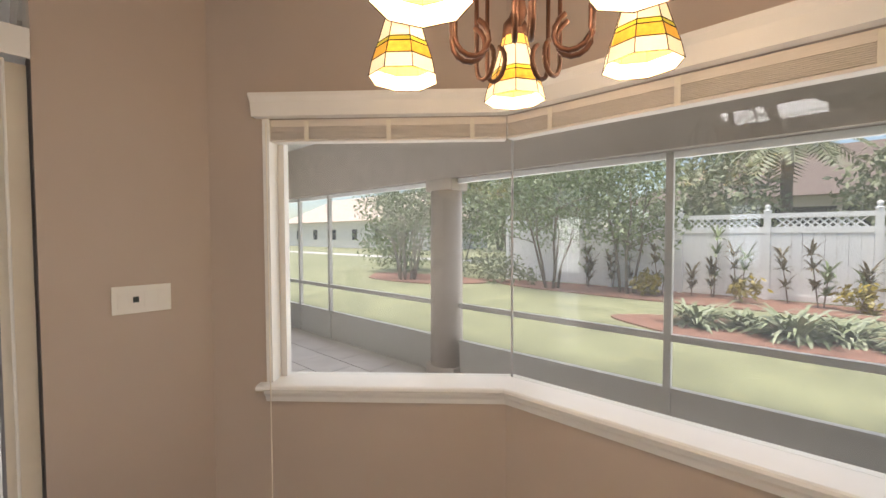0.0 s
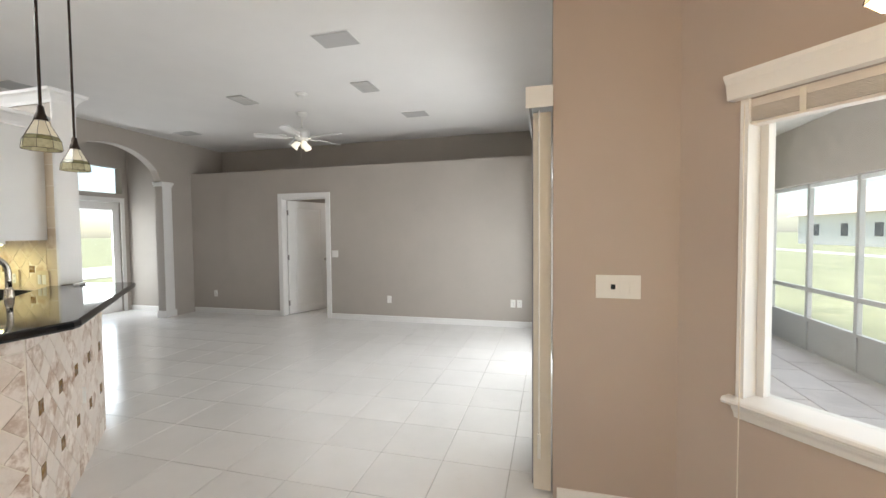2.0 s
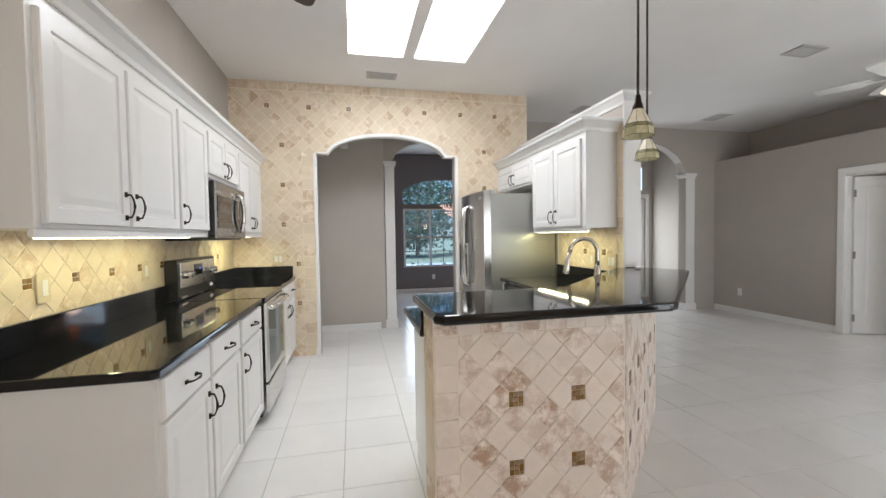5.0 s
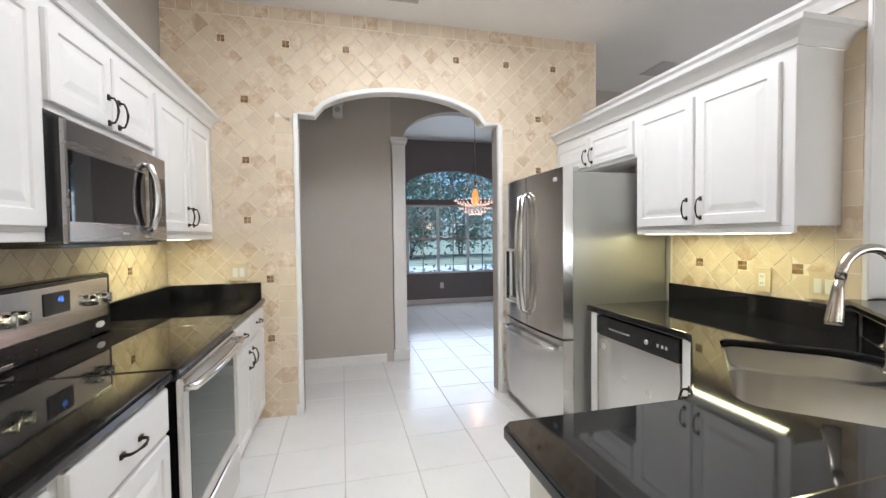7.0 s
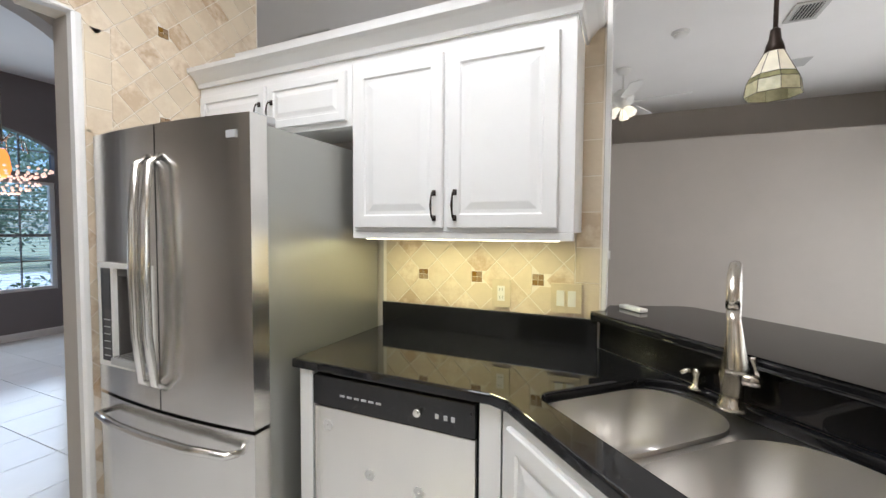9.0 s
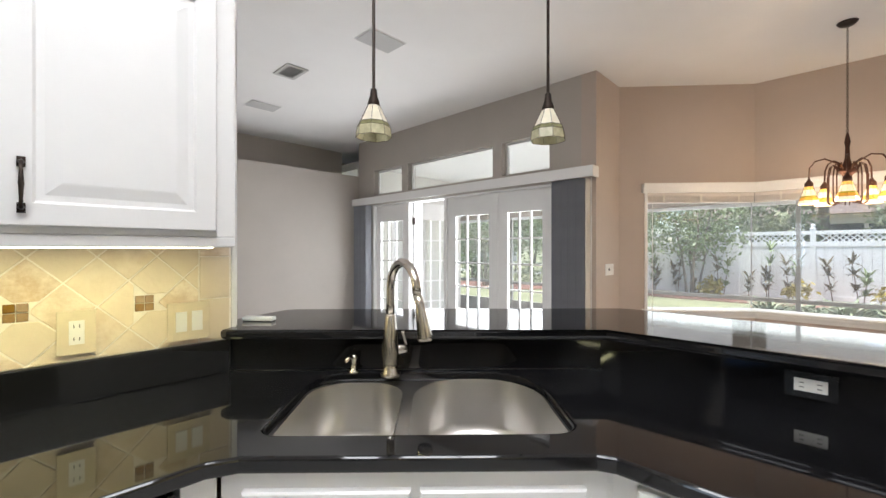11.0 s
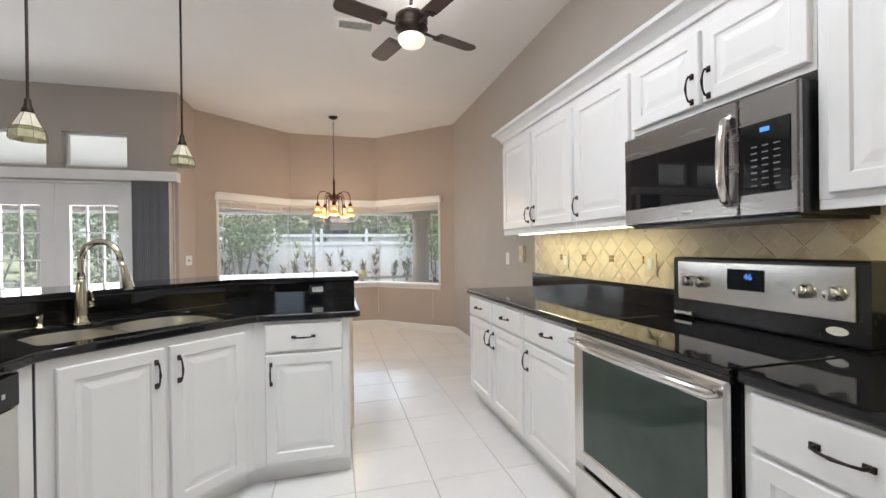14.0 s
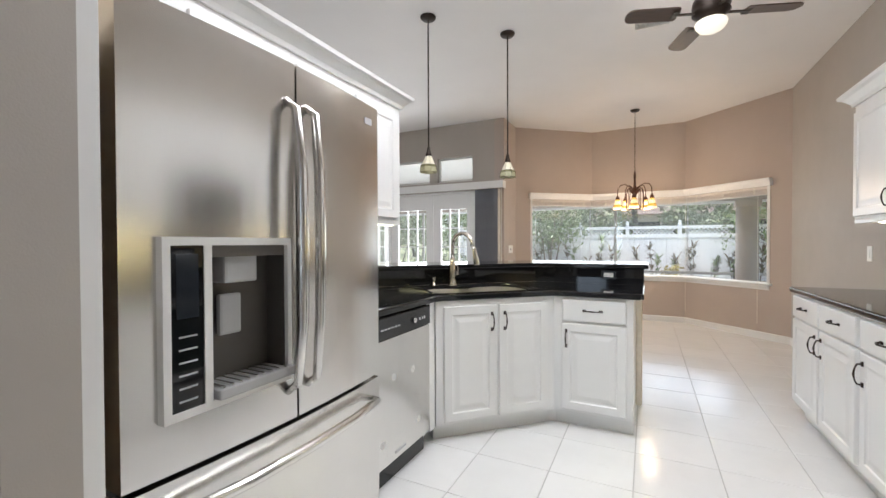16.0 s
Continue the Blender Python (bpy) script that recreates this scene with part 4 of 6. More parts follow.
for name, pts, a, b in (("left_jamb", WIN, 0, 1), ("right_jamb", WIN, 3, 2)):
    d = (pts[b] - pts[a]).normalized()
    n = Vector((d.y, -d.x)) if a == 0 else Vector((-d.y, d.x))
    p = pts[a]
    bm = prism([p - n * 0.147, p + d * 0.03 - n * 0.147, p + d * 0.03 + n * 0.008, p + n * 0.008], SILLT, 1.94)
    prism([p + d * 0.031 - n * 0.13, p + d * 0.06 - n * 0.13, p + d * 0.06 - n * 0.08, p + d * 0.031 - n * 0.08], SILLT, 1.94, bm=bm)
    part(name, bm, TRIM, bayw, "white window jamb")
gl = shifted(WIN, -0.11)
g2 = shifted(WIN, -0.114)
for k in range(3):
    o = part("pane", prism([gl[k], gl[k + 1], g2[k + 1], g2[k]], SILLT, 1.95), PANE, bayw)
    o.visible_shadow = False
for k in (1, 2):
    p = (gl[k] + g2[k]) / 2
    part("corner_bead", turned([(0.006, SILLT), (0.006, 1.94)], 8, (p.x, p.y, 0)), GREYPLASTIC, bayw)
for k in range(3):
    bl = thing("window_blind", "raised faux-wood blind stacked under the valance", "blind", (0, 0, 0), "bay window blinds")
    seg = shifted(WIN, 0.0)
    d = (seg[k + 1] - seg[k]).normalized()
    a, b = seg[k] + d * (0.03 if k == 0 else 0.0), seg[k + 1] - d * (0.03 if k == 2 else 0.0)
    nrm = Vector((-d.y, d.x))
    L0 = (b - a).length
    part("headrail", prism([a + nrm * 0.01, b + nrm * 0.01, b + nrm * 0.06, a + nrm * 0.06], 1.905, 1.938), FAUX, bl)
    for j in range(9):
        z = 1.852 + 0.0058 * j
        part("slat", prism([a + nrm * 0.008, b + nrm * 0.008, b + nrm * 0.06, a + nrm * 0.06], z, z + 0.0035), FAUX, bl)
    part("bottom_rail", prism([a + nrm * 0.006, b + nrm * 0.006, b + nrm * 0.062, a + nrm * 0.062], 1.836, 1.849, 0.003), FAUX, bl)
    for s in (0.15, 0.5, 0.85):
        c = a + d * (L0 * s)
        part("ladder_tape", prism([c + nrm * 0.003, c + d * 0.02 + nrm * 0.003, c + d * 0.02 + nrm * 0.005, c + nrm * 0.005], 1.838, 1.93), CORD, bl)
c0 = WIN[0] + w1 * 0.05 + Vector((w1.y, -w1.x)) * 0.075
tagged(part("blind_cord", tube([(c0.x, c0.y, 1.9), (c0.x, c0.y, 0.14)], 0.0025, 6), CORD), "thin cream pull cord hanging below the window", "cord")
c1 = WIN[3] - w4 * 0.1 + Vector((w4.y, -w4.x)) * 0.07
tagged(part("blind_cord", tube([(c1.x, c1.y, 1.9), (c1.x, c1.y, 0.2)], 0.0025, 6), CORD), "thin cream pull cord hanging below the window", "cord")
c2 = WIN[2] + Vector((0.0, -0.08))
tagged(part("blind_cord", tube([(c2.x, c2.y, 1.9), (c2.x, c2.y, 0.2)], 0.0025, 6), CORD), "thin cream pull cord hanging below the window", "cord")


def leaf(name, label, at, turn, w, h, cols=3, rows=5, glass=(0.13, 0.28, 0.24), group="", depth=0.04):
    """A glazed door leaf: stiles, muntins, panes; hinged at its local x = 0. glass: side, bottom and top margins."""
    t = thing(name, label, "door", at, group, turn)
    sd, bt, tp = glass
    part("frame", box((0, sd, -depth / 2, depth / 2, 0, h), (w - sd, w, -depth / 2, depth / 2, 0, h), (sd, w - sd, -depth / 2, depth / 2, 0, bt), (sd, w - sd, -depth / 2, depth / 2, h - tp, h)), TRIM, t)
    gw, gh = w - 2 * sd, h - bt - tp
    bm = bmesh.new()
    for k in range(1, cols):
        x = sd + gw * k / cols
        box((x - 0.009, x + 0.009, -0.014, 0.014, bt, h - tp), bm=bm)
    for k in range(1, rows):
        z = bt + gh * k / rows
        for j in range(cols):
            box((sd + gw * j / cols + 0.0091, sd + gw * (j + 1) / cols - 0.0091, -0.0135, 0.0135, z - 0.009, z + 0.009), bm=bm)
    part("muntins", bm, TRIM, t)
    o = part("pane", box((sd, w - sd, -0.002, 0.002, bt, h - tp)), PANE, t)
    o.visible_shadow = False
    return t


fd = "glazed doors to the lanai"
leaf("french_door", "white french door with a grid of panes", (-2.115, 0.775, 0.0), 180, 0.80, 2.01, group=fd)
leaf("french_door", "white french door with a grid of panes", (-1.395, 0.775, 0.0), 180, 0.715, 2.01, group=fd)
od2 = leaf("french_door", "white french door standing open to the lanai", (-3.645, 0.80, 0.0), 76, 0.74, 2.01, group=fd)
for z in (0.3, 1.0, 1.75):
    part("hinge", box((-0.012, 0.012, -0.03, 0.03, z - 0.05, z + 0.05)), BRONZE, od2)
leaf("french_door", "white french door with a grid of panes", (-3.70, 0.775, 0.0), 180, 0.79, 2.01, group=fd)
structure("trim_door_frame", box((-4.498, -4.455, 0.70, 0.85, 0, 2.03), (-1.413 + 0.02, -1.37, 0.70, 0.85, 0, 2.03), (-4.455, -1.393, 0.70, 0.85, 2.012, 2.03), (-3.698, -3.652, 0.715, 0.84, 0, 2.011), (-2.955, -2.918, 0.715, 0.84, 0, 2.011)), TRIM, "white frame of the glazed doors", "trim")
for s0, s1 in ((0.42, 1.08), (1.21, 2.72), (2.85, 3.46)):
    tw = tagged(new("window_transom"), "narrow white transom window above the glazed doors", "window", "", "structure")
    x0, x1 = WEST + s0, WEST + s1
    part("frame", box((x0, x0 + 0.025, 0.78, 0.82, 2.19, 2.57), (x1 - 0.025, x1, 0.78, 0.82, 2.19, 2.57), (x0 + 0.025, x1 - 0.025, 0.78, 0.82, 2.19, 2.215), (x0 + 0.025, x1 - 0.025, 0.78, 0.82, 2.545, 2.57)), TRIM, tw)
    o = part("pane", box((x0 + 0.025, x1 - 0.025, 0.798, 0.802, 2.215, 2.545)), PANE, tw)
    o.visible_shadow = False
vb = thing("vertical_blind", "vertical blind drawn aside under a white valance", "blind", (0, 0, 0))
part("valance", box((-4.865, -0.885, 0.565, 0.58, 2.035, 2.14), (-0.897, -0.885, 0.58, 0.699, 2.035, 2.14), (-4.865, -0.897, 0.58, 0.699, 2.128, 2.14), bevel=0.002), TRIM, vb, "white valance")
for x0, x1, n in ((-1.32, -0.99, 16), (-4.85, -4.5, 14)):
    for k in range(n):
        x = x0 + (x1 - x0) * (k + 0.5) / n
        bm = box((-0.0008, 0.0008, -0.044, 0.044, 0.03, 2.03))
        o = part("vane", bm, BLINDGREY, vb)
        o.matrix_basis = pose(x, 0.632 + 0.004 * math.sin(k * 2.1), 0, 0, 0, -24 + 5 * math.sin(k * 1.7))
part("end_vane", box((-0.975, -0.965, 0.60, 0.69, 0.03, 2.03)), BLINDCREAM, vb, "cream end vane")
part("wand", tube([(-0.93, 0.63, 2.03), (-0.93, 0.63, 0.35)], 0.005, 8), WHITEPLASTIC, vb)
part("wand_grip", tube([(-0.93, 0.63, 0.35), (-0.93, 0.63, 0.22)], 0.009, 8), WHITEPLASTIC, vb)

# bedroom door
CASP = [(0, 0), (0.016, 0.004), (0.02, 0.03), (0.014, 0.075), (0, 0.08)]
structure("trim_door_casing", box((WEST + 0.001, WEST + 0.02, -3.855, -3.775, 0, 2.115), (WEST + 0.001, WEST + 0.02, -2.935, -2.855, 0, 2.115), (WEST + 0.001, WEST + 0.02, -3.775, -2.935, 2.03, 2.115), (WEST - 0.121, WEST, -3.79, -3.772, 0, 2.03), (WEST - 0.121, WEST, -2.938, -2.92, 0, 2.03), (WEST - 0.121, WEST, -3.772, -2.938, 2.012, 2.03), bevel=0.004), TRIM, "white moulded casing of the bedroom door", "trim")
bd = thing("bedroom_door", "white panelled door standing half open", "door", (WEST - 0.10, -3.768, 0.012), "", 157)
bm = framed(0.81, 1.99, [(0.0, -0.034), (0.003, -0.036), (0.12, -0.036), (0.13, -0.03), (0.145, -0.03), (0.165, -0.035)])
part("slab", bm, TRIM, bd)
bd.matrix_basis = pose(WEST - 0.10, -3.768, 0.012, 0, 0, 158) 
for z in (0.2, 1.0, 1.78):
    part("hinge", box((-0.012, 0.012, -0.045, -0.03, z - 0.045, z + 0.045)), DSTEEL, bd)
part("knob", turned([(0.012, -0.036), (0.012, -0.06), (0.027, -0.07), (0.027, -0.085), (0.012, -0.095)], 16, (0.75, 0, 0.93), axis="y"), NICKEL, bd, "", True)

# front door and foyer arch columns
leaf("front_door", "white front door with a large frosted pane", (-3.68, -7.16, 0), 180, 0.955, 2.03, 1, 1, (0.12, 0.18, 0.14))
structure("trim_front_casing", box((-3.68, -3.61, -7.1, -7.085, 0, 2.12), (-4.70, -4.635, -7.1, -7.085, 0, 2.12), (-4.635, -3.68, -7.1, -7.085, 2.035, 2.12)), TRIM, "white casing round the front door", "trim")


def column(at, top, w=0.17):
    t = thing("column", "slender white square column at an arch springing", "column", at)
    h = w / 2
    part("shaft", box((-h, h, -h, h, 0.12, top - 0.08), bevel=0.004), TRIM, t)
    part("base", box((-h - 0.02, h + 0.02, -h - 0.02, h + 0.02, 0, 0.12), bevel=0.008), TRIM, t)
    part("capital", box((-h - 0.012, h + 0.012, -h - 0.012, h + 0.012, top - 0.08, top - 0.045), (-h - 0.025, h + 0.025, -h - 0.025, h + 0.025, top - 0.045, top), bevel=0.006), TRIM, t)


column((-4.375, -5.775, 0), 2.33)
column((-2.61, -5.775, 0), 2.33)
column((0.70, -5.87, 0), 2.43, 0.14)
column((-0.64, -5.87, 0), 2.43, 0.14)


def arch_trim(name, y, x0, x1, spring, top, ear, out, material, label, w=0.02, side=0.035, base=0.0):
    """A rounded edging along the jambs and underside of an arch, on the face at y."""
    line = [(x0, base)] + [(s, z) for s, z in arch_line(x0, x1, spring, top, ear, 24)] + [(x1, base)]
    bm = bmesh.new()
    rings = []
    for k, (x, z) in enumerate(line):
        a, b = line[max(k - 1, 0)], line[min(k + 1, len(line) - 1)]
        d = Vector((b[0] - a[0], b[1] - a[1])).normalized()
        n = Vector((-d.y, d.x))
        ring = []
        for o, yy in ((-0.012, out), (0.0, out + 0.006), (w, out + 0.006), (w + 0.004, out), (w + 0.004, -0.003), (-0.012, -side)):
            ring.append(bm.verts.new((x + n.x * o, y + yy, z + n.y * o)))
        rings.append(ring)
    for a, b in zip(rings, rings[1:]):
        for j in range(6):
            bm.faces.new((a[j], a[(j + 1) % 6], b[(j + 1) % 6], b[j]))
    bm.faces.new(rings[0][::-1])
    bm.faces.new(rings[-1])
    return structure(name, bm, material, label, "trim")


arch_trim("trim_arch_kitchen", ARCHY, 0.0, 1.63, 2.29, 2.515, 0.13, 0.004, TRIM, "rounded white edging round the arched opening")
structure("trim_arch_lining", box((-0.0, 0.012, ARCHY - 0.139, ARCHY - 0.03, 0, 2.28), (1.618, 1.63, ARCHY - 0.139, ARCHY - 0.03, 0, 2.28)), PAINT, "painted lining of the arched opening", "trim")
for x in (1.64, -0.04):
    structure("baseboard_arch", box((x, x + 0.03, ARCHY - 0.14, ARCHY + 0.018, 0, 0.09)), TRIM, "white baseboard block at the arch", "baseboard")

# dining window
dwn = tagged(new("window_2"), "white arched dining window with grids and blinds", "window", "", "structure")
x0, x1, Y = -1.87, 0.07, -9.46
bm = box((x0, x1, Y - 0.03, Y + 0.03, 0.6, 0.64), (x0, x1, Y - 0.03, Y + 0.03, 1.95, 1.99))
for k in range(4):
    xx = x0 + (x1 - x0 - 0.05) * k / 3
    box((xx, xx + 0.05, Y - 0.03, Y + 0.03, 0.64, 1.95), bm=bm)
part("frame", bm, TRIM, dwn)
bm = bmesh.new()
for k in range(3):
    a = x0 + 0.05 + (x1 - x0 - 0.05) * k / 3
    wdt = (x1 - x0 - 0.05) / 3 - 0.05
    box((a + wdt / 2 - 0.008, a + wdt / 2 + 0.008, Y - 0.01, Y + 0.01, 0.64, 1.95), bm=bm)
    for z in (0.97, 1.62):
        box((a, a + wdt, Y - 0.009, Y + 0.009, z - 0.008, z + 0.008), bm=bm)
    box((a, a + wdt, Y - 0.02, Y + 0.02, 1.28, 1.32), bm=bm)
part("muntins", bm, DSTEEL, dwn)
part("pane", box((x0, x1, Y - 0.035, Y - 0.032, 0.6, 1.99)), BLUEPANE, dwn).visible_shadow = False
bm = bmesh.new()
mid, hw = (x0 + x1) / 2, (x1 - x0) / 2
arc2 = [(mid + hw * u, 2.40 + 0.275 * (1 - u * u) ** 0.75) for u in [k / 12 - 1 for k in range(25)]]
for (a, za), (b, zb) in zip(arc2, arc2[1:]):
    vs = [bm.verts.new(p) for p in ((a, Y + 0.06, za), (b, Y + 0.06, zb), (b, Y + 0.06, 2.70), (a, Y + 0.06, 2.70), (a, Y - 0.06, za), (b, Y - 0.06, zb), (b, Y - 0.06, 2.70), (a, Y - 0.06, 2.70))]
    for q in ((0, 1, 2, 3), (7, 6, 5, 4), (0, 4, 5, 1), (2, 6, 7, 3), (1, 5, 6, 2), (3, 7, 4, 0)):
        bm.faces.new([vs[j] for j in q])
part("arch_head", bm, DARKPAINT, dwn, "dark painted arched head")
bm = bmesh.new()
for k in range(1, 6):
    xx = x0 + (x1 - x0) * k / 6
    u = (xx - mid) / hw
    box((xx - 0.008, xx + 0.008, Y - 0.02, Y, 2.10, 2.40 + 0.275 * (1 - u * u) ** 0.75), bm=bm)
box((x0, x1, Y - 0.019, Y - 0.001, 2.37, 2.386), bm=bm)
part("arch_muntins", bm, DSTEEL, dwn)
part("arch_pane", box((x0, x1, Y - 0.035, Y - 0.032, 2.09, 2.69)), BLUEPANE, dwn).visible_shadow = False
db = thing("window_blind", "white slatted blind in the dining window, upper slats added as haze", "blind", (0, -9.40, 0))
# The upper slats are added to put pale haze over the view.
for k in range(34):
    part("slat", box((x0 + 0.03, x1 - 0.03, 0.0, 0.026, 0.64 + 0.038 * k, 0.6425 + 0.038 * k)), WHITEPLASTIC, db)

# ---- lamps and ceiling fittings ----


def tiered_shade(parent, at, tiers, sides=8, turn=0.0):
    """A leaded shade of glass tiers (name, material, top radius, top height, low radius, low height), pane by pane, with dark cames."""
    x, y, z = at
    ring = lambda r, h: [(x + r * math.cos(turn + 2 * math.pi * k / sides), y + r * math.sin(turn + 2 * math.pi * k / sides), z + h) for k in range(sides)]  # noqa: E731
    came = bmesh.new()
    for name, material, r0, z0, r1, z1 in tiers:
        bm = bmesh.new()
        hi, lo = [bm.verts.new(p) for p in ring(r0, z0)], [bm.verts.new(p) for p in ring(r1, z1)]
        for k in range(sides):
            bm.faces.new((hi[k], hi[(k + 1) % sides], lo[(k + 1) % sides], lo[k]))
        part(name, bm, material, parent).visible_shadow = False
        a, b = ring(r0 + 0.0006, z0), ring(r1 + 0.0006, z1)
        for k in range(sides):
            tube([a[k], b[k]], 0.0009, 5, came)
        tube(b + b[:1], 0.001, 5, came)
    tagged(part("came", came, BRONZE, parent, "dark lead lines"), kind="stuff")


def pendant(at):
    t = thing("pendant_lamp", "unlit pendant with cream leaded-glass shade on a long rod", "pendant lamp", at, "pendants over the bar")
    part("canopy", turned([(0.005, -0.03), (0.05, -0.025), (0.063, -0.012), (0.064, -0.001)], 24), BRONZE, t, "", True)
    part("rod", tube([(0, 0, -0.03), (0, 0, -1.08)], 0.0065, 10), BRONZE, t)
    part("socket_cap", turned([(0.008, -1.055), (0.013, -1.06), (0.016, -1.09), (0.022, -1.105), (0.027, -1.126), (0.025, -1.128)], 20), BRONZE, t, "", True)
    tiered_shade(t, (0, 0, 0), [("upper_glass", PGLASS, 0.025, -1.126, 0.060, -1.199), ("olive_band", PGREEN, 0.060, -1.199, 0.069, -1.217), ("rim_glass", PRIM, 0.069, -1.217, 0.074, -1.258)])
    part("bulb", turned([(0.0, -1.225), (0.018, -1.215), (0.024, -1.19), (0.013, -1.155), (0.011, -1.13)], 14), WHITEPLASTIC, t, "", True)


pendant((-0.63, -2.13, CEIL))
pendant((-0.135, -1.585, CEIL))

CH = (0.812, 1.205)
ch = thing("chandelier", "lit five-arm chandelier with amber leaded-glass shades", "chandelier", (*CH, CEIL))
dz = 1.70 - CEIL
part("canopy", turned([(0.006, -0.03), (0.045, -0.025), (0.06, -0.008), (0.062, -0.001)], 24), BRONZE, ch, "", True)
bm = bmesh.new()
n = 46
for k in range(n):
    z = -0.03 - (abs(dz) - 0.52 - 0.03) * (k + 0.5) / n
    r = 0.011
    pts = [((r * 0.6 * math.cos(a)) * (k % 2 == 0), (r * 0.6 * math.cos(a)) * (k % 2), z + r * 1.35 * math.sin(a)) for a in [radians(40 * j) for j in range(10)]]
    tube(pts, 0.0018, 5, bm)
part("chain", bm, BRONZE, ch)
part("column", turned([(0.006, dz + 0.53), (0.012, dz + 0.50), (0.018, dz + 0.46), (0.012, dz + 0.42), (0.016, dz + 0.33), (0.03, dz + 0.28), (0.058, dz + 0.245), (0.06, dz + 0.235), (0.03, dz + 0.21), (0.014, dz + 0.16), (0.02, dz + 0.12), (0.008, dz + 0.09), (0.012, dz + 0.07), (0.002, dz + 0.05)], 20), IRON, ch, "dark iron centre column", True)
for k in range(5):
    a = radians(125 + 72 * k)
    c, s = math.cos(a), math.sin(a)
    P = lambda r, z: (r * c, r * s, dz + z)  # noqa: E731
    arm = part("arm", tube([P(0.02, 0.26), P(0.07, 0.31), P(0.13, 0.345), P(0.19, 0.33), P(0.22, 0.28), P(0.225, 0.20)], 0.006, 8), IRON, ch, "", True)
    part("cup", turned([(0.028, 0.135), (0.026, 0.165), (0.014, 0.18), (0.006, 0.2)], 16, (0.225 * c, 0.225 * s, dz)), IRON, ch, "", True)
    tiered_shade(ch, P(0.225, 0), [("collar_glass", SHADET, 0.026, 0.140, 0.033, 0.112), ("upper_glass", SHADEW, 0.033, 0.112, 0.048, 0.062), ("green_band", SHADEG, 0.048, 0.062, 0.052, 0.052), ("amber_band", SHADEY, 0.052, 0.052, 0.060, 0.028), ("rim_glass", SHADEW, 0.060, 0.028, 0.066, 0.0)], 8, a)
    part("bulb", turned([(0.0, 0.035), (0.016, 0.045), (0.022, 0.07), (0.013, 0.105), (0.012, 0.12)], 14, (0.225 * c, 0.225 * s, dz)), BULB, ch, "", True).visible_shadow = False
    a2 = a + radians(36)
    c, s = math.cos(a2), math.sin(a2)
    for off in (-0.012, 0.012):
        ox, oy = -s * off, c * off
        Q = lambda r, z: (r * c + ox, r * s + oy, dz + z)  # noqa: E731
        curl = [Q(0.085 + 0.028 * math.cos(q), 0.02 + 0.03 * math.sin(q)) for q in [radians(b) for b in range(-250, 1, 25)]]
        part("scroll", tube([Q(0.05, 0.24), Q(0.075, 0.30), Q(0.10, 0.28), Q(0.113, 0.2), Q(0.113, 0.1)] + curl[::-1], 0.0045, 6), IRON, ch, "curled iron scroll", True)
    lamp("chandelier_lamp", "POINT", pose(CH[0] + 0.225 * math.cos(a), CH[1] + 0.225 * math.sin(a), 1.765), 3.0, (1, 0.72, 0.45), radius=0.015)


def fan(name, label, at, drop, blades, radius, start, body, blade, globe, width=0.125, zb=0.1):
    """A ceiling fan: canopy, rod, motor, blades on irons, light globe."""
    t = thing(name, label, "ceiling fan", at)
    part("canopy", turned([(0.02, -0.06), (0.05, -0.05), (0.07, -0.02), (0.072, -0.001)], 24), body, t, "", True)
    part("rod", tube([(0, 0, -0.05), (0, 0, -drop)], 0.012, 10), body, t)
    part("motor", turned([(0.03, -drop + 0.03), (0.06, -drop + 0.02), (0.105, -drop - 0.02), (0.11, -drop - 0.06), (0.10, -drop - 0.085), (0.11, -drop - 0.10), (0.07, -drop - 0.13), (0.055, -drop - 0.16)], 28), body, t, "", True)
    for k in range(blades):
        m = pose(0, 0, -drop - zb, 0, 0, start + 360 * k / blades)
        bi = part("blade_iron", box((0.09, 0.23, -0.012, 0.012, -0.006, 0.002), (0.2, 0.24, -0.04, 0.04, -0.004, 0.0015), bevel=0.002), body, t)
        bi.matrix_basis = m
        pts = rrect(0.20, radius, -width / 2, width / 2, (0.02, 0.05, 0.05, 0.02), 5)
        bl = part("blade", prism(pts, 0.002, 0.010), blade, t)
        bl.matrix_basis = m @ pose(0, 0, 0, 9, 0, 0)
    if globe == "bowl":
        part("globe", turned([(0.0, -drop - 0.226), (0.04, -drop - 0.222), (0.07, -drop - 0.207), (0.088, -drop - 0.185), (0.092, -drop - 0.165), (0.085, -drop - 0.155), (0.05, -drop - 0.15)], 28), GLOBE, t, "frosted glass light bowl", True).visible_shadow = False
    else:
        for k in range(3):
            a = radians(start + 40 + 120 * k)
            part("lamp_shade", tube([(0.03 * math.cos(a), 0.03 * math.sin(a), -drop - 0.16), (0.07 * math.cos(a), 0.07 * math.sin(a), -drop - 0.18), (0.115 * math.cos(a), 0.115 * math.sin(a), -drop - 0.235)], [0.02, 0.035, 0.052], 16), GLOBE, t, "frosted glass lamp shade", True)
    if globe != "bowl":
        part("pull_chain", tube([(0.03, 0, -drop - 0.16), (0.03, 0, -drop - 0.36)], 0.002, 5), NICKEL, t)


fan("ceiling_fan", "dark bronze ceiling fan with walnut blades and lit bowl", (1.33, -1.9, CEIL), 0.25, 4, 0.53, 20, BRONZE, FANBLADE, "bowl")
lamp("bowl_lamp", "POINT", pose(1.33, -1.9, 2.865), 8, (1, 0.93, 0.86), radius=0.035)
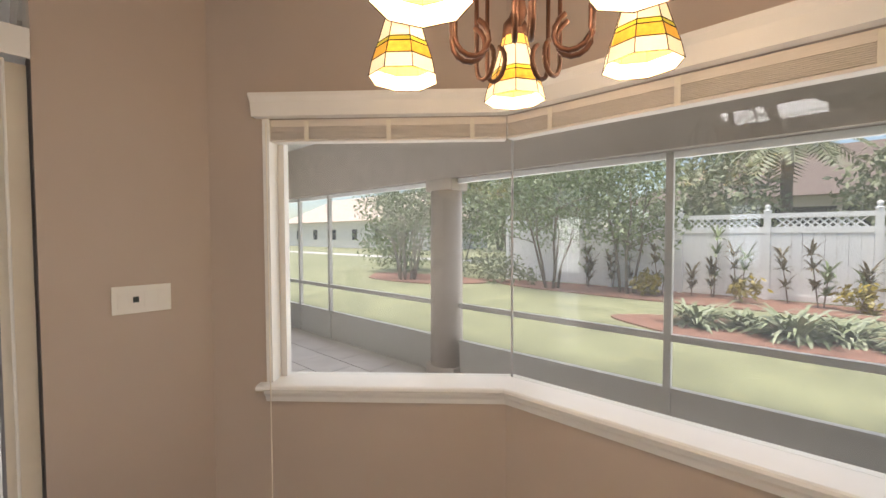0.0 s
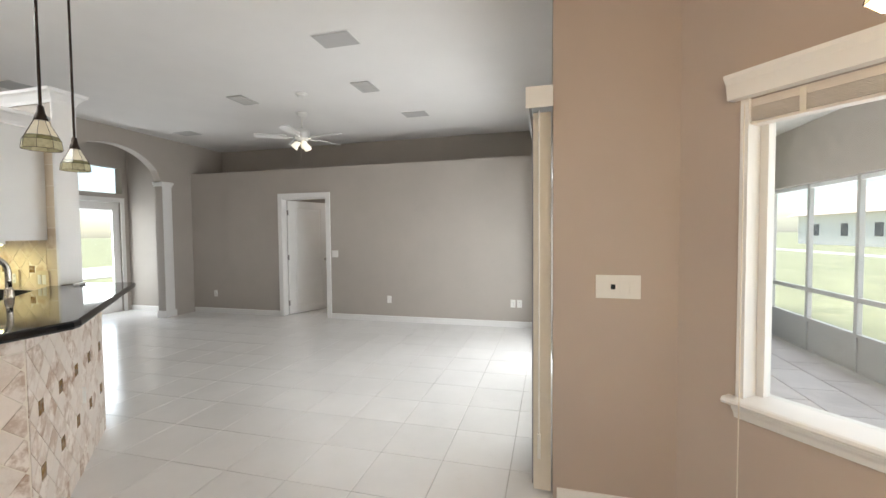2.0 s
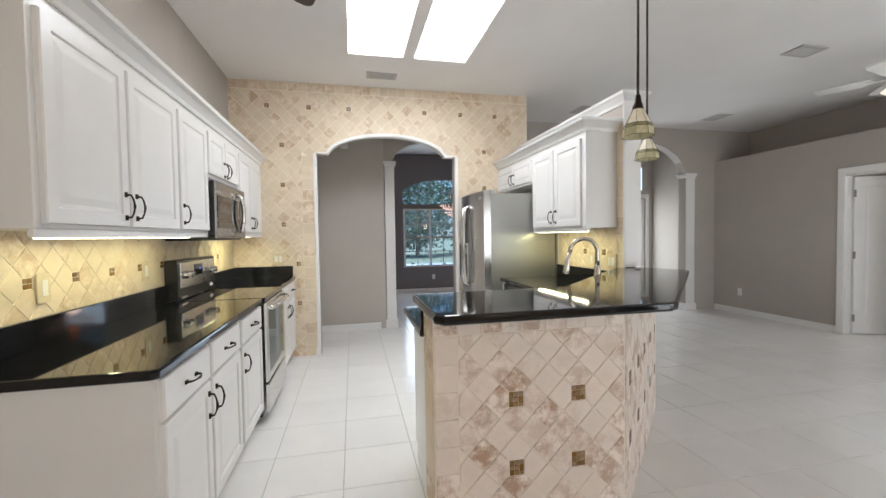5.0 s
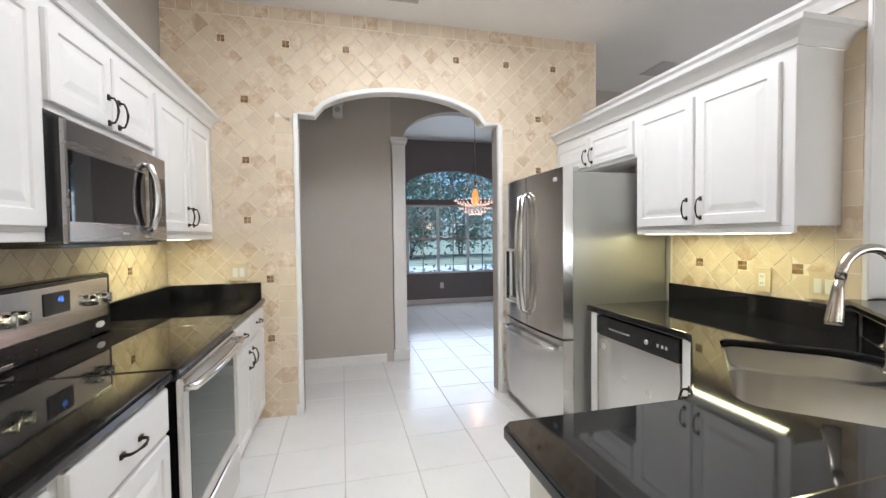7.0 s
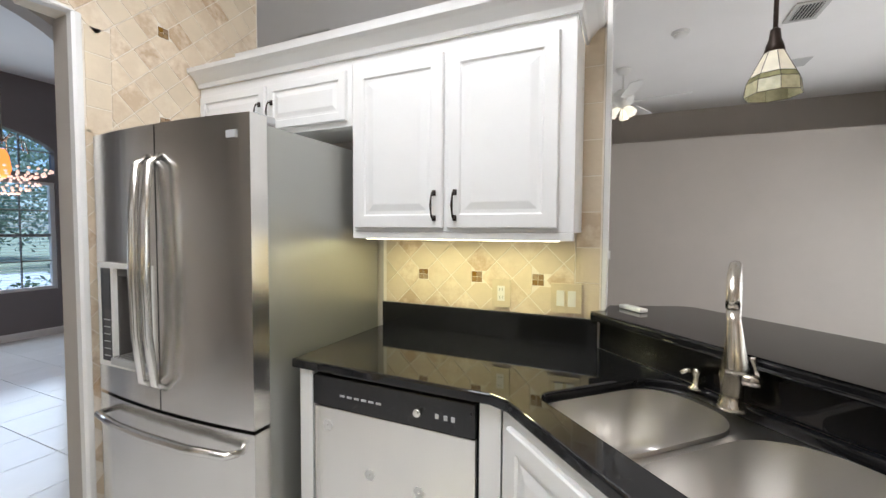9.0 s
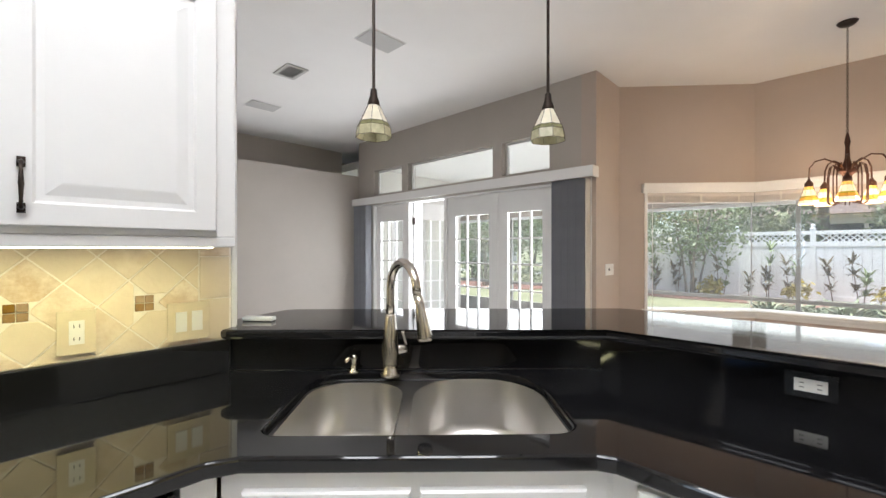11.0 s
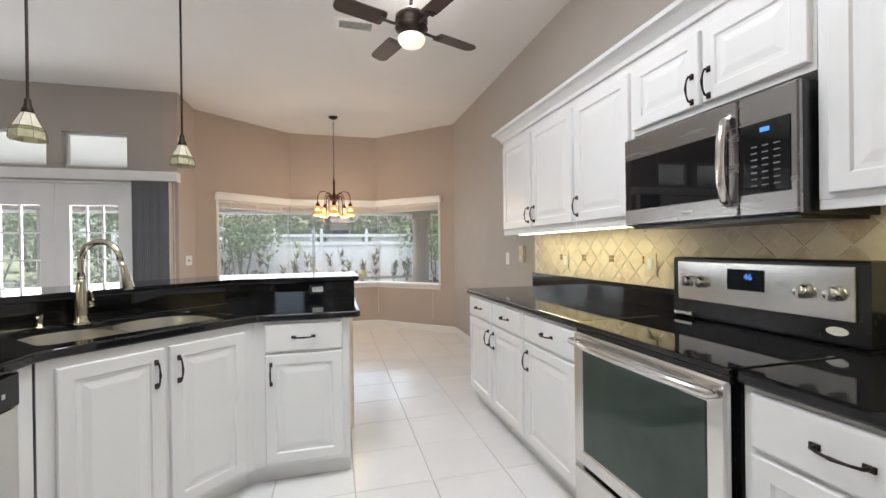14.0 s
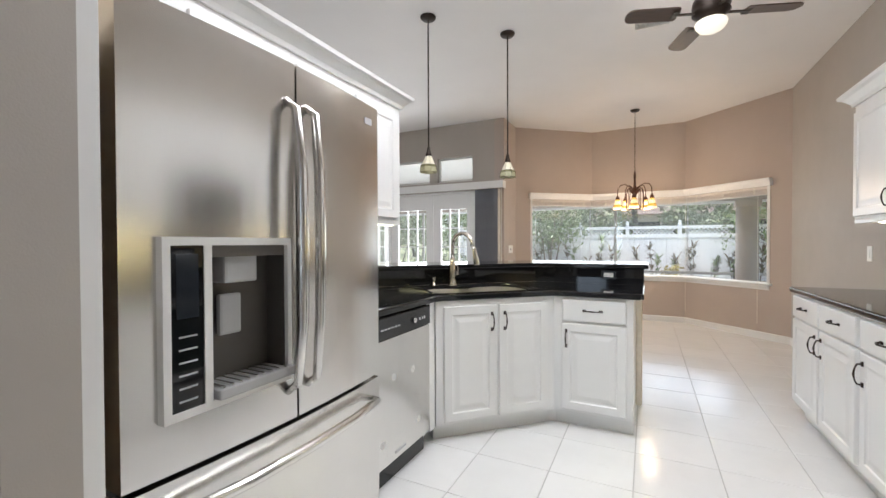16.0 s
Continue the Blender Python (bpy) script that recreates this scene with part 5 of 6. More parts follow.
fan("ceiling_fan", "white ceiling fan with frosted lamp shades", (-3.73, -2.6, CEIL), 0.24, 5, 0.62, 12, WHITEPLASTIC, WHITEBLADE, "spots")


def vent(x, y, w, d, turn=0, slat=VENT):
    t = thing("ceiling_vent", "grey louvred air vent in the ceiling", "vent", (x, y, CEIL), "ceiling vents", turn)
    part("backing", box((-w / 2, w / 2, -d / 2, d / 2, -0.004, -0.001)), VENTDARK, t)
    part("frame", box((-w / 2 - 0.03, w / 2 + 0.03, -d / 2 - 0.03, -d / 2, -0.012, -0.001), (-w / 2 - 0.03, w / 2 + 0.03, d / 2, d / 2 + 0.03, -0.012, -0.001), (-w / 2 - 0.03, -w / 2, -d / 2, d / 2, -0.012, -0.001), (w / 2, w / 2 + 0.03, -d / 2, d / 2, -0.012, -0.001)), slat, t)
    for k in range(7):
        y0 = -d / 2 + d * (k + 0.5) / 7
        o = part("slat", box((-w / 2, w / 2, -0.008, 0.008, -0.0015, 0.0015)), slat, t)
        o.matrix_basis = pose(0, y0, -0.009, 35)


for x, y, w, d, tn in ((0.90, -4.29, 0.26, 0.10, 0), (-3.05, -2.965, 0.25, 0.15, 0), (-3.05, -1.33, 0.25, 0.15, 0)):
    vent(x, y, w, d, tn)
vent(1.0, -1.22, 0.26, 0.12, 0, WHITEPLASTIC)
for x, y in ((-4.2, -1.12), (-4.17, -5.0), (-1.96, -1.08), (-1.94, -5.0)):
    t = thing("ceiling_speaker", "flush grey speaker grille in the ceiling", "speaker", (x, y, CEIL), "ceiling speakers")
    part("frame", box((-0.125, 0.125, -0.175, 0.175, -0.006, -0.001), bevel=0.002), WHITEPLASTIC, t)
    part("grille", box((-0.115, 0.115, -0.165, 0.165, -0.010, -0.006)), SPEAKER, t)
sd = thing("smoke_detector", "round white smoke detector on the ceiling", "smoke detector", (-3.06, -2.155, CEIL))
part("base", turned([(0.07, -0.001), (0.07, -0.015), (0.066, -0.018)], 24), WHITEPLASTIC, sd, "", True)
part("cover", turned([(0.055, -0.018), (0.052, -0.035), (0.03, -0.04), (0.0, -0.041)], 24), WHITEPLASTIC, sd, "", True)

# ---- switches, outlets and small things ----


def plate(name, label, at, turn, w, h, items, material=WHITEPLASTIC, group="", deep=0.006):
    """A wall plate facing its local -y, with toggles ("rocker") or sockets ("socket")."""
    t = thing(name, label, "switch" if "switch" in name else "outlet", at, group, turn)
    part("plate", box((-w / 2, w / 2, -deep, 0.0, -h / 2, h / 2), bevel=0.002), material, t)
    n = len(items)
    for k, it in enumerate(items):
        x = (k - (n - 1) / 2) * 0.046
        if it == "rocker":
            part("rocker", box((x - 0.016, x + 0.016, -deep - 0.004, -deep, -0.033, 0.033), bevel=0.001), WHITEPLASTIC, t)
        elif it == "dial":
            part("dimmer", box((x - 0.01, x + 0.01, -deep - 0.006, -deep, -0.012, 0.012), bevel=0.001), LCD, t)
        else:
            s = part("socket", box((x - 0.017, x + 0.017, -deep - 0.002, -deep, -0.034, 0.034), bevel=0.001), WHITEPLASTIC, t)
            for dz2 in (-0.018, 0.018):
                part("slot", box((x - 0.007, x - 0.005, -deep - 0.0026, -deep - 0.0018, dz2 - 0.005, dz2 + 0.005), (x + 0.005, x + 0.007, -deep - 0.0026, -deep - 0.0018, dz2 - 0.005, dz2 + 0.005)), VENTDARK, s)
    return t


plate("light_switch", "white four-gang switch plate on the nook wall", (-0.909, 1.007, 1.14), 90, 0.205, 0.115, ["rocker", "dial", "rocker", "rocker"])
for y in (-5.21, -1.82, 0.152, 0.247):
    plate("wall_outlet", "white outlet low on the taupe wall", (WEST + 0.001, y, 0.355), 90, 0.072, 0.115, ["socket"], group="living room outlets")
plate("light_switch", "white two-gang switch beside the bedroom door", (WEST + 0.001, -2.778, 1.085), 90, 0.115, 0.115, ["rocker", "rocker"])
plate("light_switch", "white switch on the wall beside the counter", (EAST - 0.001, -0.75, 1.14), -90, 0.075, 0.118, ["rocker"])
ph = thing("wall_phone_jack", "beige wall phone bracket beside the tiles", "phone jack", (EAST - 0.001, -1.11, 1.19), "", -90)
part("plate", box((-0.045, 0.045, -0.03, 0, -0.075, 0.075), bevel=0.006), CREAM, ph)
part("knob", turned([(0.012, -0.03), (0.012, -0.036)], 12, (0, 0, -0.03), axis="y"), WHITEPLASTIC, ph)
BS = EAST - 0.0095
for y, kind, wd in ((-1.84, "rocker", 0.075), (-2.70, "rocker", 0.085)):
    plate("light_switch", "cream stone switch plate on the tiled backsplash", (BS, y, 1.15), -90, wd, 0.125, [kind], CREAM)
plate("wall_outlet", "white outlet under the window on the nook wall", (0.86, 2.164, 0.36), 0, 0.072, 0.115, ["socket"])
plate("wall_outlet", "white outlet low on the kitchen wall", (EAST - 0.001, -0.2, 0.36), -90, 0.072, 0.115, ["socket"])
WB = -0.8105
plate("wall_outlet", "cream plate with a white safety outlet on the tiles", (WB, -3.035, 1.113), 90, 0.085, 0.125, ["socket"], CREAM)
plate("light_switch", "cream two-gang switch plate on the tiles", (WB, -2.755, 1.11), 90, 0.125, 0.125, ["rocker", "rocker"], CREAM)
plate("light_switch", "cream two-gang switch plate on the arch wall tiles", (2.05, ARCHY + 0.0095, 1.11), 180, 0.125, 0.125, ["rocker", "rocker"], CREAM)
t = plate("wall_outlet", "white outlet lying on its side in the black riser", (0.70, -1.6765, 0.985), 0, 0.07, 0.11, ["socket"], BLACK)
t.matrix_basis = pose(0.70, -1.6765, 0.985, 0, 90, 0)
plate("wall_outlet", "white outlet on the dark dining wall", (-0.64, -9.399, 0.36), 180, 0.072, 0.115, ["socket"])
plate("wall_outlet", "small white outlet on the tiled half wall", (-0.55, -2.055, 0.45), 135, 0.06, 0.10, ["socket"])
rm = thing("remote_control", "small white remote lying on the bar", "remote", (-0.87, -2.50, 1.0715), "", 40)
part("body", box((-0.06, 0.06, -0.02, 0.02, 0.0, 0.016), bevel=0.006), WHITEPLASTIC, rm)
sp = thing("wall_speaker", "small white box speaker high on the hall wall", "speaker", (1.33, -5.79, 2.62), "", 180)
part("bracket", box((-0.06, 0.06, -0.06, 0.0, 0.10, 0.16), bevel=0.004), WHITEPLASTIC, sp)
part("case", box((-0.05, 0.05, -0.12, -0.02, -0.04, 0.10), bevel=0.006), WHITEPLASTIC, sp)
part("cone", turned([(0.028, -0.12), (0.022, -0.124), (0.0, -0.124)], 18, (0, 0, 0.03), axis="y"), SPEAKER, sp)

# dining chandelier
dc = thing("crystal_chandelier", "amber-lit crystal chandelier over the dining room", "chandelier", (-0.80, -7.7, 3.27))
AMBER = mat("amber_crystal", (0.8, 0.35, 0.12), 0.1, emit=(1, 0.26, 0.05), power=0.9)
CRYSTAL = mat("crystal_bead", (0.75, 0.6, 0.55), 0.08, emit=(1, 0.62, 0.5), power=0.55)
part("stem", tube([(0, 0, 0), (0, 0, -1.12)], 0.008, 8), NICKEL, dc)
part("core", turned([(0.02, -1.16), (0.045, -1.22), (0.06, -1.34), (0.04, -1.41), (0.0, -1.43)], 16), AMBER, dc, "amber glowing core", True)
bm = bmesh.new()
for ring, (r, z) in enumerate(((0.16, -1.42), (0.22, -1.40), (0.28, -1.38), (0.33, -1.34), (0.24, -1.47), (0.17, -1.52), (0.1, -1.56))):
    for k in range(int(60 * r) + 8):
        a = 2 * math.pi * (k + 0.5 * ring) / (int(60 * r) + 8)
        bmesh.ops.create_icosphere(bm, subdivisions=1, radius=0.013, matrix=pose(r * math.cos(a), r * math.sin(a), z))
tagged(part("beads", bm, CRYSTAL, dc, "strings of crystal beads", True), kind="stuff")
for k in range(6):
    a = k * math.pi / 3
    part("arm", tube([(0, 0, -1.1), (0.08 * math.cos(a), 0.08 * math.sin(a), -1.02), (0.16 * math.cos(a), 0.16 * math.sin(a), -1.08), (0.18 * math.cos(a), 0.18 * math.sin(a), -1.18)], 0.006, 6), NICKEL, dc, "", True)
lamp("dining_lamp", "POINT", pose(-0.80, -7.7, 1.60), 2.5, (1, 0.6, 0.4), radius=0.08)
bl = thing("bedroom_light", "small warm ceiling light in the bedroom", "ceiling light", (-6.3, -3.0, 2.3))
part("bowl", turned([(0.0, -0.10), (0.1, -0.08), (0.15, -0.03), (0.15, -0.001)], 20), SHADE, bl, "", True)
lamp("bedroom_lamp", "POINT", pose(-6.3, -3.0, 2.12), 14, (1, 0.93, 0.87), radius=0.08)

# ---- outdoors ----
GRASS = mat("lawn_grass", (0.24, 0.25, 0.14), 0.9, var=0.22, scale=0.9, bump=0.6, bscale=40, second=(0.31, 0.31, 0.17), amount=0.55)
MULCH = mat("pine_bark_mulch", (0.24, 0.12, 0.085), 0.9, var=0.3, scale=9, bump=1.0, bscale=30, second=(0.33, 0.21, 0.17), amount=0.56)
PAVER = mat("lanai_paver", (0.55, 0.51, 0.49), 0.7, var=0.1, scale=3, bump=0.3, rand=0.1)
ALU = mat("grey_aluminium", (0.44, 0.43, 0.41), 0.45, var=0.05, scale=6)
STUCCO = mat("taupe_stucco", (0.46, 0.41, 0.37), 0.85, var=0.06, scale=6, bump=0.6, bscale=150)
LANAICEIL = mat("lanai_ceiling_paint", (0.82, 0.80, 0.78), 0.8, var=0.03, scale=3, bump=0.2)
VINYL = mat("white_vinyl_fence", (0.80, 0.81, 0.82), 0.4, var=0.03, scale=2)
LEAFA = mat("shrub_leaf", (0.21, 0.265, 0.13), 0.55, var=0.35, scale=3, rand=0.35)
LEAFB = mat("pale_shrub_leaf", (0.24, 0.27, 0.16), 0.55, var=0.3, scale=3, rand=0.3)
# Front trees: haze is put into the leaf as a paler green.
LEAFF = mat("hazy_street_tree_leaf", (0.30, 0.36, 0.25), 0.55, var=0.3, scale=3, rand=0.3)
LEAFC = mat("variegated_grass", (0.29, 0.33, 0.21), 0.5, var=0.25, scale=8, rand=0.3)
LEAFR = mat("bronze_cordyline_leaf", (0.14, 0.11, 0.06), 0.5, var=0.4, scale=6, rand=0.4)
CROTON = mat("yellow_croton_leaf", (0.32, 0.25, 0.04), 0.5, var=0.4, scale=8, rand=0.4)
BARK = mat("grey_bark", (0.20, 0.16, 0.13), 0.9, var=0.25, scale=20, bump=0.8, bscale=40)
PALEBARK = mat("pale_stems", (0.34, 0.31, 0.26), 0.9, var=0.2, scale=20, bump=0.5, bscale=40)
ROOF = mat("clay_roof_tile", (0.155, 0.115, 0.098), 0.8, var=0.2, scale=6, bump=0.6, bscale=14)
STUCCOW = mat("white_stucco", (0.72, 0.70, 0.66), 0.85, var=0.04, scale=3, bump=0.3)
PINKROOF = mat("pale_roof", (0.55, 0.45, 0.38), 0.8, var=0.1, scale=3, bump=0.4, bscale=12)


def mesh_mat(name, colour, cover):
    """Screen mesh standing in for outdoor haze: mostly clear, scatters light both ways."""
    m = bpy.data.materials.new(name)
    m.use_nodes = True
    nt = m.node_tree
    nt.nodes.remove(nt.nodes["Principled BSDF"])
    clear, front, rear, both, out = (nt.nodes.new("ShaderNode" + k) for k in ("BsdfTransparent", "BsdfDiffuse", "BsdfTranslucent", "MixShader", "MixShader"))
    for sh in (front, rear):
        sh.inputs["Color"].default_value = (*colour, 1)
    both.inputs[0].default_value, out.inputs[0].default_value = 0.5, cover
    for a, b in ((front.outputs[0], both.inputs[1]), (rear.outputs[0], both.inputs[2]), (clear.outputs[0], out.inputs[1]), (both.outputs[0], out.inputs[2]), (out.outputs[0], nt.nodes["Material Output"].inputs[0])):
        nt.links.new(a, b)
    return m


# Haze over the yard is put into this pale mesh.
HAZEMESH = mesh_mat("haze_screen_mesh", (0.72, 0.74, 0.74), 0.06)
DARKSCREEN = mat("dark_screen", (0.03, 0.03, 0.03), 0.7, var=0.2, scale=4)
CONCRETE = mat("pale_concrete", (0.55, 0.53, 0.50), 0.85, var=0.06, scale=2, bump=0.3)

GZ = -0.2
structure("ground", box((-400, 400, -400, 400, GZ - 0.3, GZ)), GRASS, "mown green lawn reaching the horizon", "lawn")
structure("house_slab", box((-8.2, 3.1, -9.7, 0.86, GZ, -0.16)), CONCRETE, "concrete slab under the house", "slab")
slab_pts = [(-9.5, 0.87), (6.5, 0.87), (6.5, 3.9), (-9.5, 3.9)]
lf = structure("lanai_floor", prism(slab_pts, GZ, -0.105), CONCRETE, "pale concrete lanai floor under pavers", "patio")


def wavy(cx, cy, rx, ry, n=36, amp=0.08, seed=0):
    rnd = random.Random(seed)
    ph = [rnd.uniform(0, 6.28) for _ in range(3)]
    return [(cx + rx * (1 + amp * math.sin(3 * a + ph[0]) + amp * 0.6 * math.sin(5 * a + ph[1])) * math.cos(a), cy + ry * (1 + amp * math.sin(2 * a + ph[2])) * math.sin(a)) for a in [2 * math.pi * k / n for k in range(n)]]


for k, (cx, cy, rx, ry) in enumerate(((0.8, 8.6, 2.3, 1.15), (-1.6, 12.1, 6.2, 0.95), (-9.6, 11.0, 2.6, 1.3), (5.8, 11.9, 3.0, 1.2))):
    structure("mulch_bed", prism(wavy(cx, cy, rx, ry, seed=k), GZ, GZ + 0.03), MULCH, "bed of reddish bark mulch", "mulch")

pav = box((-0.295, 0.295, -0.195, 0.195, 0, 0.02))
bmesh.ops.bevel(pav, geom=[e for e in pav.edges if e.verts[0].co.z > 0.01 and e.verts[1].co.z > 0.01], offset=0.004, segments=1, affect="EDGES")
pm = bpy.data.meshes.new("paver")
pav.to_mesh(pm)
pav.free()
pm.materials.append(PAVER)
for i in range(14):
    for j in range(7):
        x, y = -6.9 + 0.6 * i + 0.3 * (j % 2), 1.1 + 0.4 * j
        if y < 2.45 and x > -1.45 or x > 1.4:
            continue
        o = new("paver", pm)
        o.parent, o.location = lf, (x, y, -0.1045)

# lanai roof, beam, column and screen frame
lcb = box((-9.5, -1.075, 0.87, 4.1, 2.72, 2.85), (2.67, 6.5, 0.87, 4.1, 2.72, 2.85), (-1.074, 2.669, 2.331, 4.1, 2.72, 2.85))
prism([(-1.074, 1.345), (0.083, 2.33), (-1.074, 2.33)], 2.72, 2.85, bm=lcb)
prism([(1.548, 2.33), (2.669, 1.245), (2.669, 2.33)], 2.72, 2.85, bm=lcb)
structure("lanai_ceiling", lcb, LANAICEIL, "white painted lanai ceiling", "ceiling")
structure("lanai_beam", box((-9.5, 6.5, 3.72, 3.98, 1.985, 2.719)), STUCCO, "taupe stucco beam along the lanai", "beam")
structure("house_roof", box((-9.5, 6.5, -10.2, 4.4, 3.45, 3.6)), ROOF, "roof over the house", "roof")
for x in (-1.755, 2.56):
    lc = thing("lanai_column", "taupe stucco column of the lanai", "column", (x, 3.85, -0.105))
    part("shaft", turned([(0.175, 0.12), (0.172, 1.0), (0.168, 1.97)], 24), STUCCO, lc, "", True)
    part("base", box((-0.2, 0.2, -0.12, 0.2, 0.0, 0.12), bevel=0.01), STUCCO, lc)
    part("capital", box((-0.19, 0.19, -0.125, 0.125, 1.97, 2.089), bevel=0.01), STUCCO, lc)
sc = thing("lanai_screen", "grey aluminium screen frame with a solid kick plate", "screen", (0, 3.84, -0.105))
for x in (-8.2, -6.5, -5.75, -4.89, -4.03, 0.40, 4.2, 5.6):
    part("post", box((x - 0.025, x + 0.025, -0.025, 0.025, 0.0, 2.085), bevel=0.003), ALU, sc)
for a, b in ((-9.4, -1.95), (-1.56, 2.37), (2.75, 6.4)):
    part("rail", box((a, b, -0.022, 0.022, 0.745, 0.795), bevel=0.003), ALU, sc)
    part("kick_plate", box((a, b, -0.008, 0.008, 0.0, 0.37)), ALU, sc, "solid grey kick plate")
    part("kick_rail", box((a, b, -0.024, 0.024, 0.37, 0.41), bevel=0.003), ALU, sc)
    part("top_rail", box((a, b, -0.024, 0.024, 2.04, 2.088), bevel=0.003), VINYL, sc)
    part("haze_mesh", box((a, b, 0.026, 0.0264, 0.41, 2.04)), HAZEMESH, sc, "pale screen mesh adding haze to the view").visible_shadow = False
structure("wall_wing_outside", box((-5.15, -4.95, 0.865, 1.455, -0.1, 2.715), (-5.15, -4.95, 2.31, 3.3, -0.1, 2.715), (-5.15, -4.95, 1.4552, 2.3098, 2.04, 2.715)), STUCCOW, "pale outside wall of the bedroom wing", "wall")
leaf("side_door", "white glazed door across the lanai", (-5.0, 2.305, 0.0), -90, 0.84, 2.03, 3, 5, (0.13, 0.25, 0.2))

structure("curtain_side_door", box((-5.12, -5.10, 1.4, 2.35, 0.05, 2.1)), LANAICEIL, "pale curtain behind the side door", "curtain")

# fence
fence = thing("fence", "white vinyl privacy fence with a lattice top", "fence", (0, 13.0, GZ))
px = [-7.05 + 1.83 * k for k in range(12)]
for k, x in enumerate(px):
    p = part("post", box((x - 0.065, x + 0.065, -0.065, 0.065, 0, 2.13), bevel=0.006), VINYL, fence)
    part("cap", turned([(0.08, 2.13), (0.085, 2.15), (0.05, 2.17), (0.035, 2.19), (0.06, 2.23), (0.045, 2.275), (0.0, 2.295)], 16, (x, 0, 0)), VINYL, p, "round finial cap", True)
    if k < len(px) - 1:
        a, b = x + 0.066, x + 1.83 - 0.066
        part("bottom_rail", box((a, b, -0.03, 0.03, 0.05, 0.19)), VINYL, fence)
        part("middle_rail", box((a, b, -0.03, 0.03, 1.62, 1.76)), VINYL, fence)
        part("top_rail", box((a, b, -0.03, 0.03, 1.97, 2.08)), VINYL, fence)
        bmf = bmesh.new()
        nb = 9
        for j in range(nb):
            s0, s1 = a + (b - a) * j / nb, a + (b - a) * (j + 1) / nb
            box((s0 + 0.003, s1 - 0.003, -0.012, 0.012, 0.19, 1.62), bm=bmf)
        part("infill", bmf, VINYL, fence)
        lb = bmesh.new()
        nl = 12
        for sgn in (1, -1):
            for j in range(-1, nl + 1):
                c = a + (b - a) * (j + 0.5) / nl
                u0, u1 = c - sgn * 0.11, c + sgn * 0.11
                if min(u0, u1) < a or max(u0, u1) > b:
                    continue
                o = 0.006 * sgn
                vs = [lb.verts.new(q) for q in ((u0 - 0.024, o, 1.76), (u0 + 0.024, o, 1.76), (u1 + 0.024, o, 1.97), (u1 - 0.024, o, 1.97), (u0 - 0.024, o - 0.005, 1.76), (u0 + 0.024, o - 0.005, 1.76), (u1 + 0.024, o - 0.005, 1.97), (u1 - 0.024, o - 0.005, 1.97))]
                for q in ((0, 1, 2, 3), (7, 6, 5, 4), (0, 4, 5, 1), (1, 5, 6, 2), (2, 6, 7, 3), (3, 7, 4, 0)):
                    lb.faces.new([vs[i] for i in q])
        part("lattice", lb, VINYL, fence)


def leaves(name, centres, per, spread, size, material, parent, seed, droop=0.3, slim=0.45):
    """A crown of small folded leaves in clumps."""
    rnd = np.random.default_rng(seed)
    vs, fs = [], []
    for c in centres:
        for _ in range(per):
            p = np.array(c) + rnd.normal(0, spread, 3)
            d = rnd.normal(0, 1, 3)
            d[2] -= droop
            d /= np.linalg.norm(d)
            s = np.cross(d, rnd.normal(0, 1, 3))
            s /= np.linalg.norm(s) + 1e-9
            ln = size * rnd.uniform(0.7, 1.3)
            k = len(vs)
            vs += [p, p + d * ln * 0.5 + s * ln * slim * 0.5, p + d * ln, p + d * ln * 0.5 - s * ln * slim * 0.5]
            fs.append((k, k + 1, k + 2, k + 3))
    me = bpy.data.meshes.new(name)
    me.from_pydata([tuple(v) for v in vs], [], fs)
    me.materials.append(material)
    ob = new(name, me)
    ob.parent = parent
    return ob


def tree(name, label, at, h, crown, stems, material, seed, clumps=70, per=34, size=0.13, bark=BARK, lean=0.35, low=0.45, thick=0.045):
    """A small tree or tall shrub: several tapered stems with limbs, and clumps of leaves round their ends."""
    t = thing(name, label, "tree" if "tree" in name else "shrub", at)
    rnd = random.Random(seed)
    tips = []
    for k in range(stems):
        a = 2 * math.pi * (k + rnd.random() * 0.6) / stems
        r = lean * rnd.uniform(0.5, 1.0) * crown
        top = Vector((r * math.cos(a), r * math.sin(a), h * rnd.uniform(0.62, 0.82)))
        base = Vector((0.08 * stems ** 0.5 * math.cos(a), 0.08 * stems ** 0.5 * math.sin(a), -0.02))
        pts = [base.lerp(top, s) + Vector((rnd.uniform(-1, 1), rnd.uniform(-1, 1), 0)) * 0.06 * (0 < s < 1) for s in (0, 0.25, 0.5, 0.75, 1)]
        bm = tube(pts, [thick, thick * 0.8, thick * 0.65, thick * 0.5, thick * 0.3], 8)
        for _ in range(5):
            s = rnd.uniform(0.4, 1.0)
            p = base.lerp(top, s)
            b = rnd.uniform(0, 6.28)
            q = p + Vector((math.cos(b) * crown * 0.55, math.sin(b) * crown * 0.55, rnd.uniform(0.1, 0.3) * h * 0.6))
            tube([p, p.lerp(q, 0.5) + Vector((0, 0, 0.05)), q], [thick * 0.4, thick * 0.25, thick * 0.12], 6, bm)
            tips.append(q)
        tips.append(top)
        part("trunk" if stems == 1 else "stem", bm, bark, t, "", True)
    cs = []
    for k in range(clumps):
        if k < len(tips):
            cs.append(tips[k])
            continue
        a, u = rnd.uniform(0, 6.28), rnd.random() ** 0.5
        z = h * (low + (1 - low) * rnd.random())
        f = math.sqrt(max(0.05, 1 - ((z / h - (1 + low) / 2) / ((1 - low) / 2)) ** 2))
        cs.append((crown * u * f * math.cos(a), crown * u * f * math.sin(a), z))
    leaves("crown", cs, per, crown * 0.14, size, material, t, seed)
    return t


